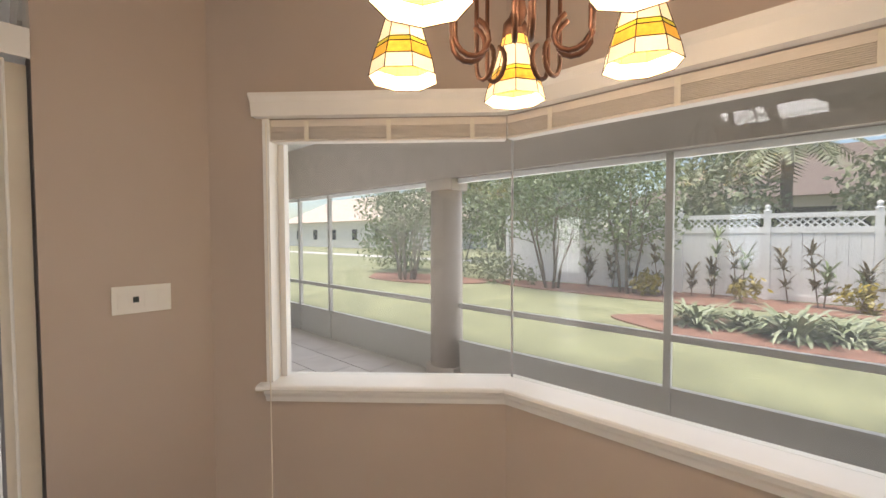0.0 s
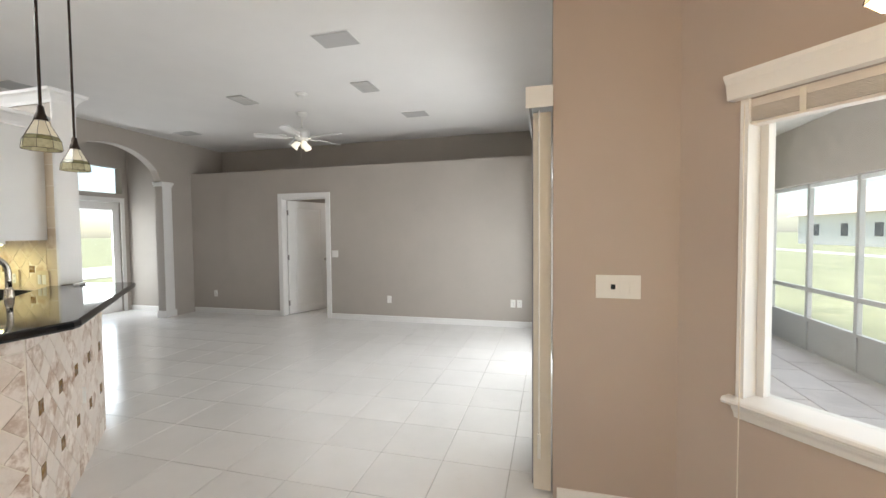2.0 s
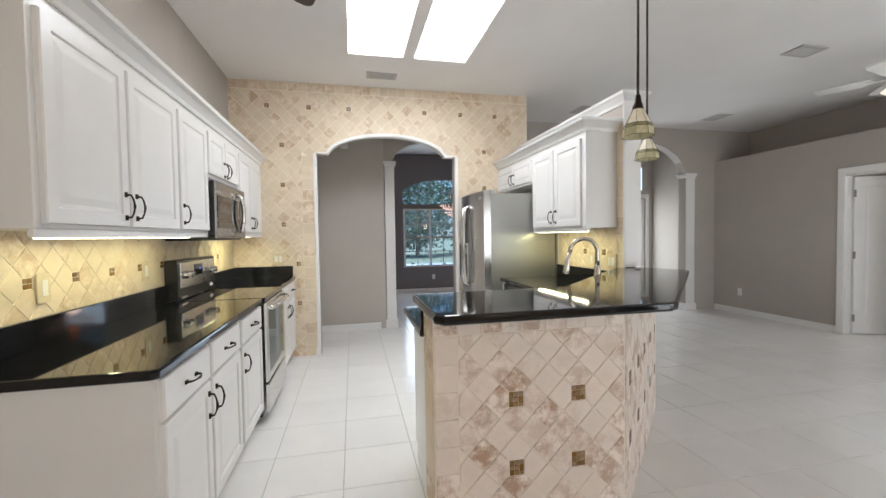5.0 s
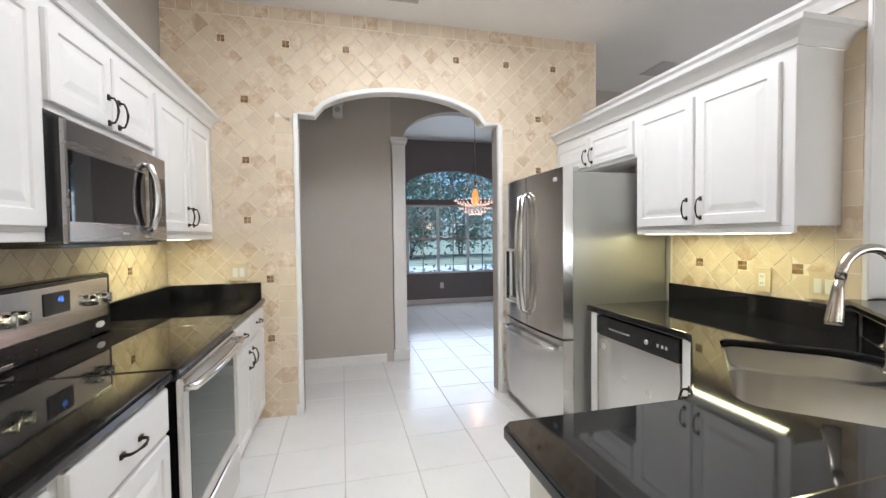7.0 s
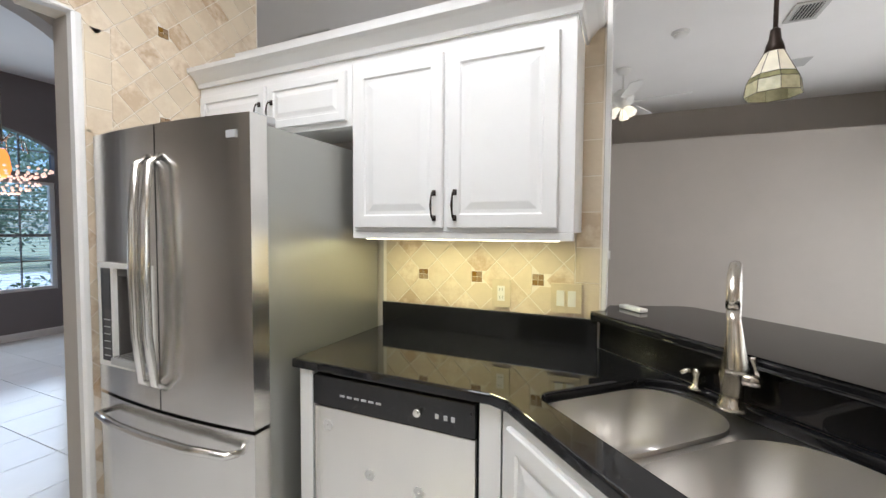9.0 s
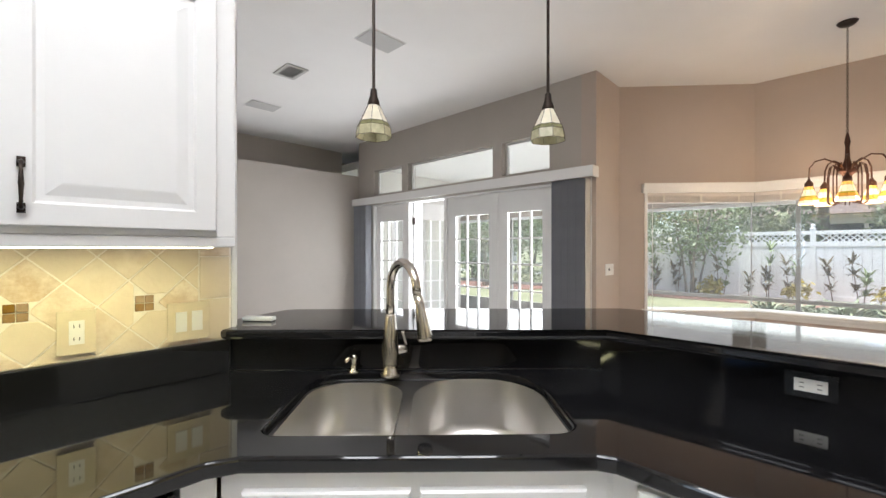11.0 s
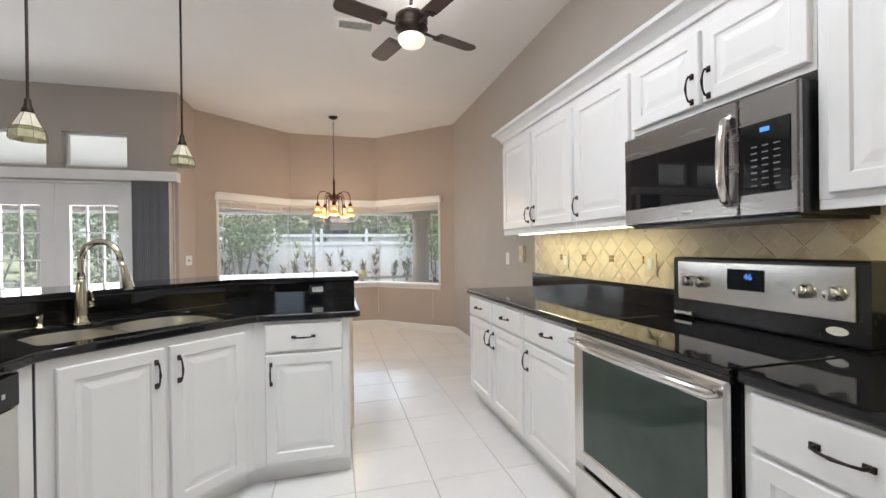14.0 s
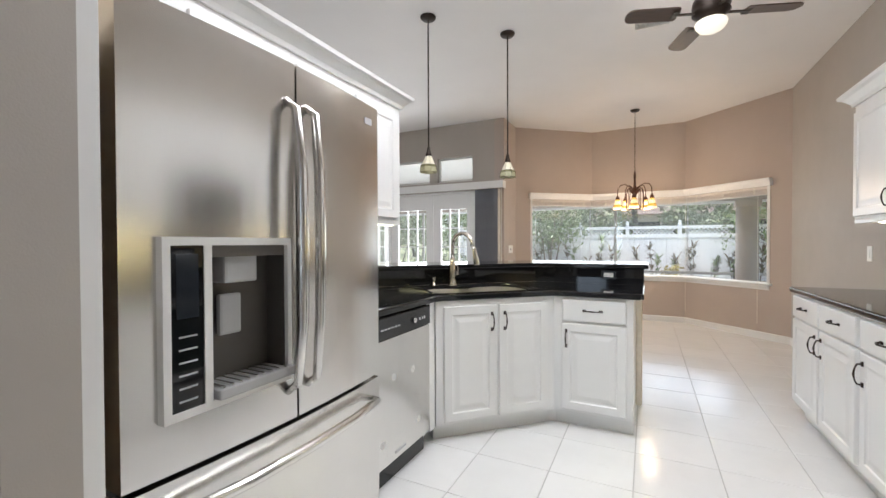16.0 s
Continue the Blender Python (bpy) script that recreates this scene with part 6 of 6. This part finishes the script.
tree("shrub_tree", "tall many-stemmed shrub with fine green leaves", (-4.6, 11.6, GZ), 4.0, 2.2, 5, LEAFA, 3, 130, 40, 0.13, BARK, 0.5, 0.42)
tree("shrub_tree", "tall many-stemmed shrub with fine green leaves", (-2.6, 12.0, GZ), 3.7, 1.6, 4, LEAFA, 4, 95, 40, 0.13, BARK, 0.5, 0.42)
tree("pale_shrub", "grey-stemmed shrub with sparse pale leaves", (-9.6, 10.4, GZ), 3.6, 1.5, 11, LEAFB, 5, 70, 26, 0.12, PALEBARK, 0.75, 0.55, 0.035)
tree("shrub_tree", "dense dark green shrub", (-12.4, 12.6, GZ), 4.2, 2.0, 4, LEAFA, 6, 120, 40, 0.17, BARK, 0.4, 0.1)
tree("shrub_tree", "dense green tree behind the fence", (-8.5, 15.5, GZ), 5.5, 2.6, 3, LEAFA, 7, 140, 36, 0.2, BARK, 0.4, 0.25)
tree("shrub_tree", "dense green tree behind the fence", (-15.0, 20.0, GZ), 6.0, 3.2, 3, LEAFB, 8, 140, 36, 0.24, BARK, 0.4, 0.25)
tree("shrub_tree", "green tree beside the fence", (4.9, 11.8, GZ), 4.3, 1.9, 4, LEAFA, 9, 110, 36, 0.15, BARK, 0.4, 0.3)
tree("shrub_tree", "leafy green tree behind the fence", (2.7, 15.0, GZ), 3.5, 1.5, 3, LEAFB, 21, 90, 34, 0.2, BARK, 0.4, 0.3)
tree("shrub_tree", "leafy green tree behind the fence", (-1.0, 15.2, GZ), 3.6, 1.5, 3, LEAFB, 22, 90, 34, 0.2, BARK, 0.4, 0.3)
for k, (x, y, h, c) in enumerate(((-12, 30, 9, 4.0), (-4, 34, 9, 4.5), (12, 30, 10, 4.5), (22, 24, 9, 4.0), (-22, 34, 10, 5), (-20, -2, 6, 3))):
    tree("distant_tree", "large leafy tree in the distance", (x, y, GZ), h, c, 2, LEAFA if k % 2 else LEAFB, 30 + k, 120, 30, 0.45, BARK, 0.3, 0.3, 0.16)
for k in range(4):
    x, y = -9.0 + 1.0 * k, 12.2 + 0.5 * math.sin(k * 2)
    t = thing("bush", "low bright green bush beside the mulch", "bush", (x, y, GZ), "low bushes")
    leaves("foliage", [(random.uniform(-0.5, 0.5), random.uniform(-0.4, 0.4), random.uniform(0.15, 0.8)) for _ in range(14)], 30, 0.14, 0.14, LEAFB, t, 50 + k)

# palm beyond the fence
for px2, py2, ph2, sd2 in ((0.45, 16.0, 4.3, 1), (3.8, 15.4, 4.0, 2)):
    pt = thing("palm_tree", "palm tree with drooping green fronds", "tree", (px2, py2, GZ))
    part("trunk", tube([(0, 0, 0), (0.05, 0.02, 1.5), (0.0, 0, 3.0), (0.05, 0, ph2)], [0.17, 0.14, 0.14, 0.15], 12), BARK, pt, "", True)
    rnd = random.Random(sd2)
    for k in range(16):
        a, up = 2 * math.pi * k / 16 + rnd.uniform(-0.2, 0.2), rnd.uniform(0.0, 0.9)
        ln = rnd.uniform(1.5, 2.0)
        spine = [Vector((math.cos(a) * ln * s, math.sin(a) * ln * s, ph2 + up * s * 1.2 - 1.5 * s * s)) for s in [j / 10 for j in range(11)]]
        bm = tube(spine, 0.012, 5)
        for j in range(1, 11):
            d = (spine[j] - spine[j - 1]).normalized()
            side = d.cross(Vector((0, 0, 1))).normalized()
            for sg in (1, -1):
                for fr2 in (0.25, 0.75):
                    b0 = spine[j - 1].lerp(spine[j], fr2)
                    L2 = 0.5 * math.sin(math.pi * (j / 11) ** 0.7) + 0.1
                    tip = b0 + side * sg * L2 + d * L2 * 0.5 + Vector((0, 0, -0.22 * L2))
                    v = [bm.verts.new(b0), bm.verts.new(b0.lerp(tip, 0.4) + d * 0.045), bm.verts.new(tip), bm.verts.new(b0.lerp(tip, 0.4) - d * 0.045)]
                    bm.faces.new(v)
        part("frond", bm, LEAFB, pt)


def rosette(parent, z, n, size, material, seed, up=0.6):
    rnd = random.Random(seed)
    bm = bmesh.new()
    for k in range(n):
        a = 2.4 * k
        c, s = math.cos(a), math.sin(a)
        e = rnd.uniform(0.2, 1.0) * up
        ln = size * rnd.uniform(0.7, 1.1)
        p = [Vector((c * ln * q, s * ln * q, z + ln * (e * q * 1.6 - q * q * 0.9))) for q in (0, 0.35, 0.7, 1)]
        w = [0.012, 0.028, 0.022, 0.003]
        pr = [(bm.verts.new(v + Vector((-s, c, 0)) * ww), bm.verts.new(v - Vector((-s, c, 0)) * ww)) for v, ww in zip(p, w)]
        for a1, b1 in zip(pr, pr[1:]):
            bm.faces.new((a1[0], b1[0], b1[1], a1[1]))
    return part("leaf_rosette", bm, material, parent)


rnd0 = random.Random(12)
for k, x in enumerate([-3.9, -3.2, -2.5, -1.85, -1.2, -0.75, -0.2, 0.75, 1.25, 1.95, 2.5, 3.1, 3.7, 4.4]):
    h = rnd0.uniform(0.9, 1.9)
    t = thing("cordyline", "slender cordyline with bronze leaf tufts by the fence", "plant", (x, 12.45 + rnd0.uniform(-0.2, 0.2), GZ + 0.02), "cordylines along the fence")
    for j in range(rnd0.randint(1, 3)):
        hx, hy, hh = rnd0.uniform(-0.2, 0.2), rnd0.uniform(-0.1, 0.1), h * rnd0.uniform(0.5, 1.0)
        part("cane", tube([(hx * 0.3, hy, 0), (hx * 0.7, hy, hh * 0.6), (hx, hy, hh)], [0.014, 0.012, 0.008], 6), BARK, t)
        for q, zz in enumerate((hh - 0.02, hh * 0.72, hh * 0.35)):
            r1 = rosette(t, 0, 18, 0.26 - 0.03 * q, LEAFR if (k + j) % 3 else LEAFA, k * 5 + j + q, 1.5)
            r1.matrix_basis = pose(hx * (1 - 0.2 * q), hy, zz)
for k, (x, y, s) in enumerate(((-0.35, 8.75, 0.8), (0.35, 9.0, 0.7), (0.95, 8.6, 0.9), (1.5, 8.9, 0.75), (2.2, 8.6, 0.8))):
    t = thing("spider_plant", "clump of pale variegated strap-leaved grass", "plant", (x, y, GZ + 0.03), "variegated clumps")
    for j in range(4):
        o = rosette(t, 0, 40, s * 0.75, LEAFC, 90 + 7 * k + j, 1.0)
        o.matrix_basis = pose(0.14 * math.cos(1.6 * j), 0.14 * math.sin(1.6 * j), 0)
for k, (x, y) in enumerate(((-1.9, 12.0), (-2.2, 11.9), (0.0, 12.1), (1.8, 12.0))):
    t = thing("croton", "yellow-green croton bush in the mulch", "bush", (x, y, GZ + 0.02), "crotons")
    leaves("foliage", [(random.uniform(-0.2, 0.2), random.uniform(-0.2, 0.2), random.uniform(0.1, 0.5)) for _ in range(8)], 22, 0.07, 0.16, CROTON, t, 200 + k)


def hip_roof(parent, x0, x1, y0, y1, z0, z1, material, label):
    bm = bmesh.new()
    ins = min(x1 - x0, y1 - y0) / 2 * 0.98
    v = [bm.verts.new(p) for p in ((x0, y0, z0), (x1, y0, z0), (x1, y1, z0), (x0, y1, z0), (x0 + ins, y0 + ins, z1), (x1 - ins, y0 + ins, z1), (x1 - ins, y1 - ins, z1), (x0 + ins, y1 - ins, z1))]
    for q in ((0, 1, 5, 4), (1, 2, 6, 5), (2, 3, 7, 6), (3, 0, 4, 7), (4, 5, 6, 7), (3, 2, 1, 0)):
        bm.faces.new([v[i] for i in q])
    return part("roof", bm, material, parent, label)


nh = thing("neighbour_house", "low house with a brown tiled roof and dark screened porch", "house", (3.5, 24, GZ))
part("wall", box((-9, 11, 0, 8, 0, 3.2)), DARKSCREEN, nh, "dark screened porch wall")
part("beam", box((-9.1, 11.1, -0.2, 0.0, 2.75, 3.25)), STUCCO, nh)
for k in range(9):
    part("post", box((-9 + 2.4 * k, -8.85 + 2.4 * k, -0.12, 0.0, 0, 2.75)), STUCCO, nh)
hip_roof(nh, -10, 12, -0.8, 9, 3.2, 5.9, ROOF, "brown clay tile roof")
wh = thing("white_house", "pale single-storey house across the lawn", "house", (-42, 30, GZ), "", 0)
part("wall", box((-16, 14, 0, 10, 0, 3.3)), STUCCOW, wh)
for k in range(6):
    part("window", box((-13 + 4.6 * k, -12 + 4.6 * k, -0.05, 0.0, 1.0, 2.3)), DARKSCREEN, wh, "dark window")
hip_roof(wh, -17, 15, -0.8, 11, 3.3, 6.8, PINKROOF, "pale tiled roof")
structure("path", box((-60, -12, 19, 20.6, GZ, GZ + 0.02)), CONCRETE, "pale concrete path across the lawn", "path")

# in front of the house
structure("driveway", box((-30, 30, -22, -16, GZ, GZ + 0.02)), CONCRETE, "pale concrete driveway", "driveway")
for k, (x, y, h, c) in enumerate(((-3.5, -31, 7, 3.0), (1.5, -33, 8, 3.4), (-8, -33, 8, 3.5), (5.5, -31, 7, 3.0), (-9, -24, 7, 3.0))):
    tree("front_tree", "leafy tree in front of the house", (x, y, GZ), h, c, 2 if k < 4 else 1, LEAFF, 70 + k, 170, 34, 0.34 if k < 4 else 0.2, BARK, 0.3, 0.14, 0.08)
for k in range(5):
    t = thing("hedge_bush", "clipped green bush in front of the window", "bush", (-2.6 + 0.9 * k, -12.2, GZ), "front hedge")
    leaves("foliage", [(random.uniform(-0.5, 0.5), random.uniform(-0.3, 0.3), random.uniform(0.05, 0.5)) for _ in range(16)], 34, 0.13, 0.12, LEAFA, t, 250 + k)

# ---- tiles ----


def clip(poly, inside_fn, cut_fn):
    out = []
    for k, p in enumerate(poly):
        q = poly[(k + 1) % len(poly)]
        a, b = inside_fn(p), inside_fn(q)
        if a >= 0:
            out.append(p)
        if (a >= 0) != (b >= 0):
            s = a / (a - b)
            out.append((p[0] + (q[0] - p[0]) * s, p[1] + (q[1] - p[1]) * s))
    return out


def half(poly, nx, ny, c):
    return clip(poly, lambda p: nx * p[0] + ny * p[1] - c, None)


def area(p):
    return abs(sum(p[k][0] * p[(k + 1) % len(p)][1] - p[(k + 1) % len(p)][0] * p[k][1] for k in range(len(p)))) / 2


def chip(bm, poly, m, thick=0.003, inset=0.0012):
    """One tile: an outline in a wall's (s, z) plane, raised, with a worn edge."""
    cx, cz = sum(p[0] for p in poly) / len(poly), sum(p[1] for p in poly) / len(poly)
    rings = []
    for d, y in ((0, 0.0), (0, thick * 0.7), (inset, thick)):
        ring = []
        for x, z in poly:
            ln = math.hypot(x - cx, z - cz) or 1
            ring.append(bm.verts.new(m @ Vector((x - (x - cx) / ln * d * 1.3, -y, z - (z - cz) / ln * d * 1.3))))
        rings.append(ring)
    n = len(poly)
    for a, b in zip(rings, rings[1:]):
        for k in range(n):
            bm.faces.new((a[k], a[(k + 1) % n], b[(k + 1) % n], b[k]))
    bm.faces.new(rings[-1])


def tile_face(owner, m, material, region, dots, dot, origin, borders=(), arch=None, limit=None, excl=(), joint=0.0045, pitch=0.147):
    """Diagonal tumbled tiles over region (s0, s1, z0, z1) with small mosaic dots and straight border tiles, as parts of owner."""
    s0, s1, z0, z1 = region
    polys = []
    r = pitch / 2 - joint * 0.7
    for i in range(int((s0 - origin[0]) / pitch) - 1, int((s1 - origin[0]) / pitch) + 2):
        for j in range(int((z0 - origin[1]) / pitch) - 1, int((z1 - origin[1]) / pitch) + 2):
            for h in (0, 0.5):
                cx, cz = origin[0] + (i + h) * pitch, origin[1] + (j + h) * pitch
                cx += pitch / 2
                p = [(cx - r, cz), (cx, cz - r), (cx + r, cz), (cx, cz + r)]
                for nx, nz, c in ((1, 0, s0), (-1, 0, -s1), (0, 1, z0), (0, -1, -z1)):
                    p = half(p, nx, nz, c) if p else p
                for dx, dy in dots:
                    q = dot / 2 + 0.003
                    if p and abs(cx - dx) < pitch and abs(cz - dy) < pitch:
                        dd = (cx - dx, cz - dy)
                        if abs(dd[0]) > abs(dd[1]):
                            p = half(p, math.copysign(1, dd[0]), 0, math.copysign(1, dd[0]) * dx + q)
                        else:
                            p = half(p, 0, math.copysign(1, dd[1]), math.copysign(1, dd[1]) * dy + q)
                for nx, c, lo, hi in excl:
                    if p and lo < cz < hi and abs(cx - c) < 0.25:
                        p = half(p, nx, 0, nx * c)
                if len(p) > 2 and area(p) > 2e-4:
                    polys.append(p)
    for b0, b1, c0, c1, size, along in borders:
        n = max(1, round(((b1 - b0) if along == "s" else (c1 - c0)) / size))
        for k in range(n):
            if along == "s":
                a, b = b0 + (b1 - b0) * k / n, b0 + (b1 - b0) * (k + 1) / n
                q = (a + joint / 2, b - joint / 2, c0 + joint / 2, c1 - joint / 2)
            else:
                a, b = c0 + (c1 - c0) * k / n, c0 + (c1 - c0) * (k + 1) / n
                q = (b0 + joint / 2, b1 - joint / 2, a + joint / 2, b - joint / 2)
            polys.append([(q[0], q[2]), (q[1], q[2]), (q[1], q[3]), (q[0], q[3])])
    if arch:
        a0, a1, spring, top, ear = arch
        line = [(a0, 0), *arch_line(a0, a1, spring, top, ear, 30), (a1, 0)]

        def in_arch(p):
            if not a0 < p[0] < a1:
                return False
            for (u, zu), (v, zv) in zip(line, line[1:]):
                if u <= p[0] <= v and v > u:
                    return p[1] < zu + (zv - zu) * (p[0] - u) / (v - u)
            return False

        kept = []
        for p in polys:
            flags = [in_arch(q) for q in p]
            if all(flags):
                continue
            if any(flags):
                c = (sum(q[0] for q in p) / len(p), sum(q[1] for q in p) / len(p))
                best = min(zip(line, line[1:]), key=lambda e: (((e[0][0] + e[1][0]) / 2 - c[0]) ** 2 + ((max(e[0][1], min(c[1], e[1][1])) if abs(e[0][0] - e[1][0]) < 1e-6 else (e[0][1] + e[1][1]) / 2) - c[1]) ** 2))
                d = Vector((best[1][0] - best[0][0], best[1][1] - best[0][1])).normalized()
                n = (-d.y, d.x)
                p = half(p, n[0], n[1], n[0] * best[0][0] + n[1] * best[0][1] + 0.02)
                if len(p) < 3 or area(p) < 2e-4:
                    continue
            kept.append(p)
        polys = kept
    if limit:
        polys.sort(key=lambda p: abs(sum(q[0] for q in p) / len(p) - limit[0]) + abs(sum(q[1] for q in p) / len(p) - limit[1]))
    rest = bmesh.new()
    for k, p in enumerate(polys):
        if k < 290:
            cx, cz = sum(q[0] for q in p) / len(p), sum(q[1] for q in p) / len(p)
            bm = bmesh.new()
            chip(bm, [(x - cx, z - cz) for x, z in p], Matrix())
            me = bpy.data.meshes.new("tile")
            bm.to_mesh(me)
            bm.free()
            me.materials.append(material)
            o = new("tile", me)
            o.parent = owner
            o.matrix_basis = m @ Matrix.Translation((cx, 0, cz))
        else:
            chip(rest, p, m)
    if len(polys) > 290:
        tagged(part("tiles", rest, material, owner), kind="stuff")
    else:
        rest.free()
    for dx, dy in dots:
        bm = bmesh.new()
        nn = 3 if dot > 0.06 else 2
        u = dot / nn
        for i in range(nn):
            for j in range(nn):
                q = [(-dot / 2 + u * i + 0.001, -dot / 2 + u * j + 0.001), (-dot / 2 + u * (i + 1) - 0.001, -dot / 2 + u * j + 0.001), (-dot / 2 + u * (i + 1) - 0.001, -dot / 2 + u * (j + 1) - 0.001), (-dot / 2 + u * i + 0.001, -dot / 2 + u * (j + 1) - 0.001)]
                chip(bm, q, Matrix(), 0.0035, 0.001)
        o = part("mosaic_dot", bm, ACCENT, owner, "small bronze glass mosaic inset")
        o.matrix_basis = m @ Matrix.Translation((dx, 0, dy))


structs = {o.name: o for o in scene.objects}
# arch wall: s runs along -x, seen from the kitchen
am = pose(EAST, ARCHY + 0.0005, 0, 0, 0, 180)
S = lambda x: EAST - x  # noqa: E731
adots = [(S(x), z) for x, z in ((1.984, 2.375), (1.984, 1.933), (1.984, 1.493), (1.838, 1.05), (1.838, 0.605), (-0.361, 2.36), (-0.361, 1.92), (-0.505, 2.80), (-0.066, 2.80), (0.374, 2.80), (1.254, 2.80), (1.69, 2.80), (2.13, 2.80))]
tile_face(structs["wall_arch_kitchen"], am, STONE, (0.003, S(-0.92), 0.003, 2.965), adots, 0.05, (S(1.984), 1.05 - 0.44), [(0.003, S(-0.92), 2.97, CEIL - 0.003, 0.1, "s"), (S(1.78), S(1.655), 0.003, 2.26, 0.125, "z"), (S(-0.03), S(-0.13), 1.8, 2.26, 0.125, "z")], (S(1.63), S(0.0), 2.29, 2.515, 0.13), (S(1.2), 1.8), [(-1, S(1.78), 0, 2.26), (1, S(-0.13), 1.8, 2.26)])
# backsplashes
em = pose(EAST - 0.0005, 0, 0, 0, 0, -90)
bm = box((EAST - 0.0004, EAST - 0.0002, -4.64, -1.33, 1.03, 1.39))
eb = tagged(part("backsplash_east", bm, STONEGROUT), "cream grouted tile backsplash under the wall cabinets", "backsplash", "", "structure")
tile_face(eb, em, STONE, (1.335, 4.645, 1.032, 1.385), [(1.77 + 0.294 * k, 1.175) for k in range(9)], 0.045, (1.77, 1.175))
wm = pose(-0.8195, 0, 0, 0, 0, 90)
wb = tagged(part("backsplash_west", box((-0.8198, -0.8196, -3.66, -2.62, 1.03, 2.2)), STONEGROUT), "cream grouted tile backsplash beside the sink", "backsplash", "", "structure")
tile_face(wb, wm, STONE, (-3.64, -2.725, 1.032, 1.385), [(-3.43, 1.18), (-3.155, 1.18), (-2.875, 1.18)], 0.05, (-3.43, 1.18), [(-2.722, -2.625, 1.032, 2.2, 0.15, "z")])
# half wall
hm = pose(0.93, -1.4495, 0, 0, 0, 180)
half_wall = structs["wall_half"]
tile_face(half_wall, hm, PINKSTONE, (0.108, 0.885, 0.105, 0.925), [(0.93 - x, z) for x in (0.571, 0.276) for z in (0.635, 0.336)], 0.066, (0.93 - 0.571, 0.635), [(0.003, 0.887, 0.928, 1.03, 0.1, "s"), (0.003, 0.105, 0.003, 0.925, 0.115, "z"), (0.108, 0.887, 0.003, 0.102, 0.1, "s")])
fm = Matrix.Translation((0.04, -1.45, 0)) @ Matrix.Rotation(radians(180 + 45), 4, "Z") @ Matrix.Translation((0, -0.0005, 0))
tile_face(half_wall, fm, PINKSTONE, (0.003, 1.44, 0.105, 0.925), [(0.15 + 0.294 * k, z) for k in range(5) for z in (0.635, 0.336)], 0.066, (0.15, 0.635), [(0.003, 1.44, 0.928, 1.03, 0.1, "s"), (0.003, 1.44, 0.003, 0.102, 0.1, "s")])
nm = pose(0.9305, 0, 0, 0, 0, 90)
tile_face(half_wall, nm, STONE, (-1.65, -1.649, 0.003, 0.004), [], 0.05, (0, 0), [(-1.65, -1.455, 0.003, 1.03, 0.15, "z")])

# floor tiles
PIT, GX, GY = 0.413, 0.905, -2.435
bm = box((-0.2045, 0.2045, -0.2045, 0.2045, -0.004, 0.0))
bmesh.ops.bevel(bm, geom=[e for e in bm.edges if e.verts[0].co.z > -0.001 and e.verts[1].co.z > -0.001], offset=0.002, segments=1, affect="EDGES")
tile_mesh = bpy.data.meshes.new("floor_tile")
bm.to_mesh(tile_mesh)
bm.free()
tile_mesh.materials.append(TILE)
far = bmesh.new()
near = []
for i in range(-18, 6):
    for j in range(-18, 13):
        x, y = GX + (i + 0.5) * PIT, GY + (j + 0.5) * PIT
        if x > 2.75 or y > 2.4 or y < -9.6 or x < -6.3:
            continue
        near.append(((x - 0.2) ** 2 + 0.55 * (y + 1.6) ** 2, x, y))
near.sort()
for k, (_, x, y) in enumerate(near):
    if k < 290:
        o = new("floor_tile", tile_mesh)
        o.parent, o.location = floor, (x, y, 0)
    else:
        box((x - 0.2045, x + 0.2045, y - 0.2045, y + 0.2045, -0.004, 0.0), bm=far)
tagged(part("floor_tiles", far, TILE, floor), kind="stuff")
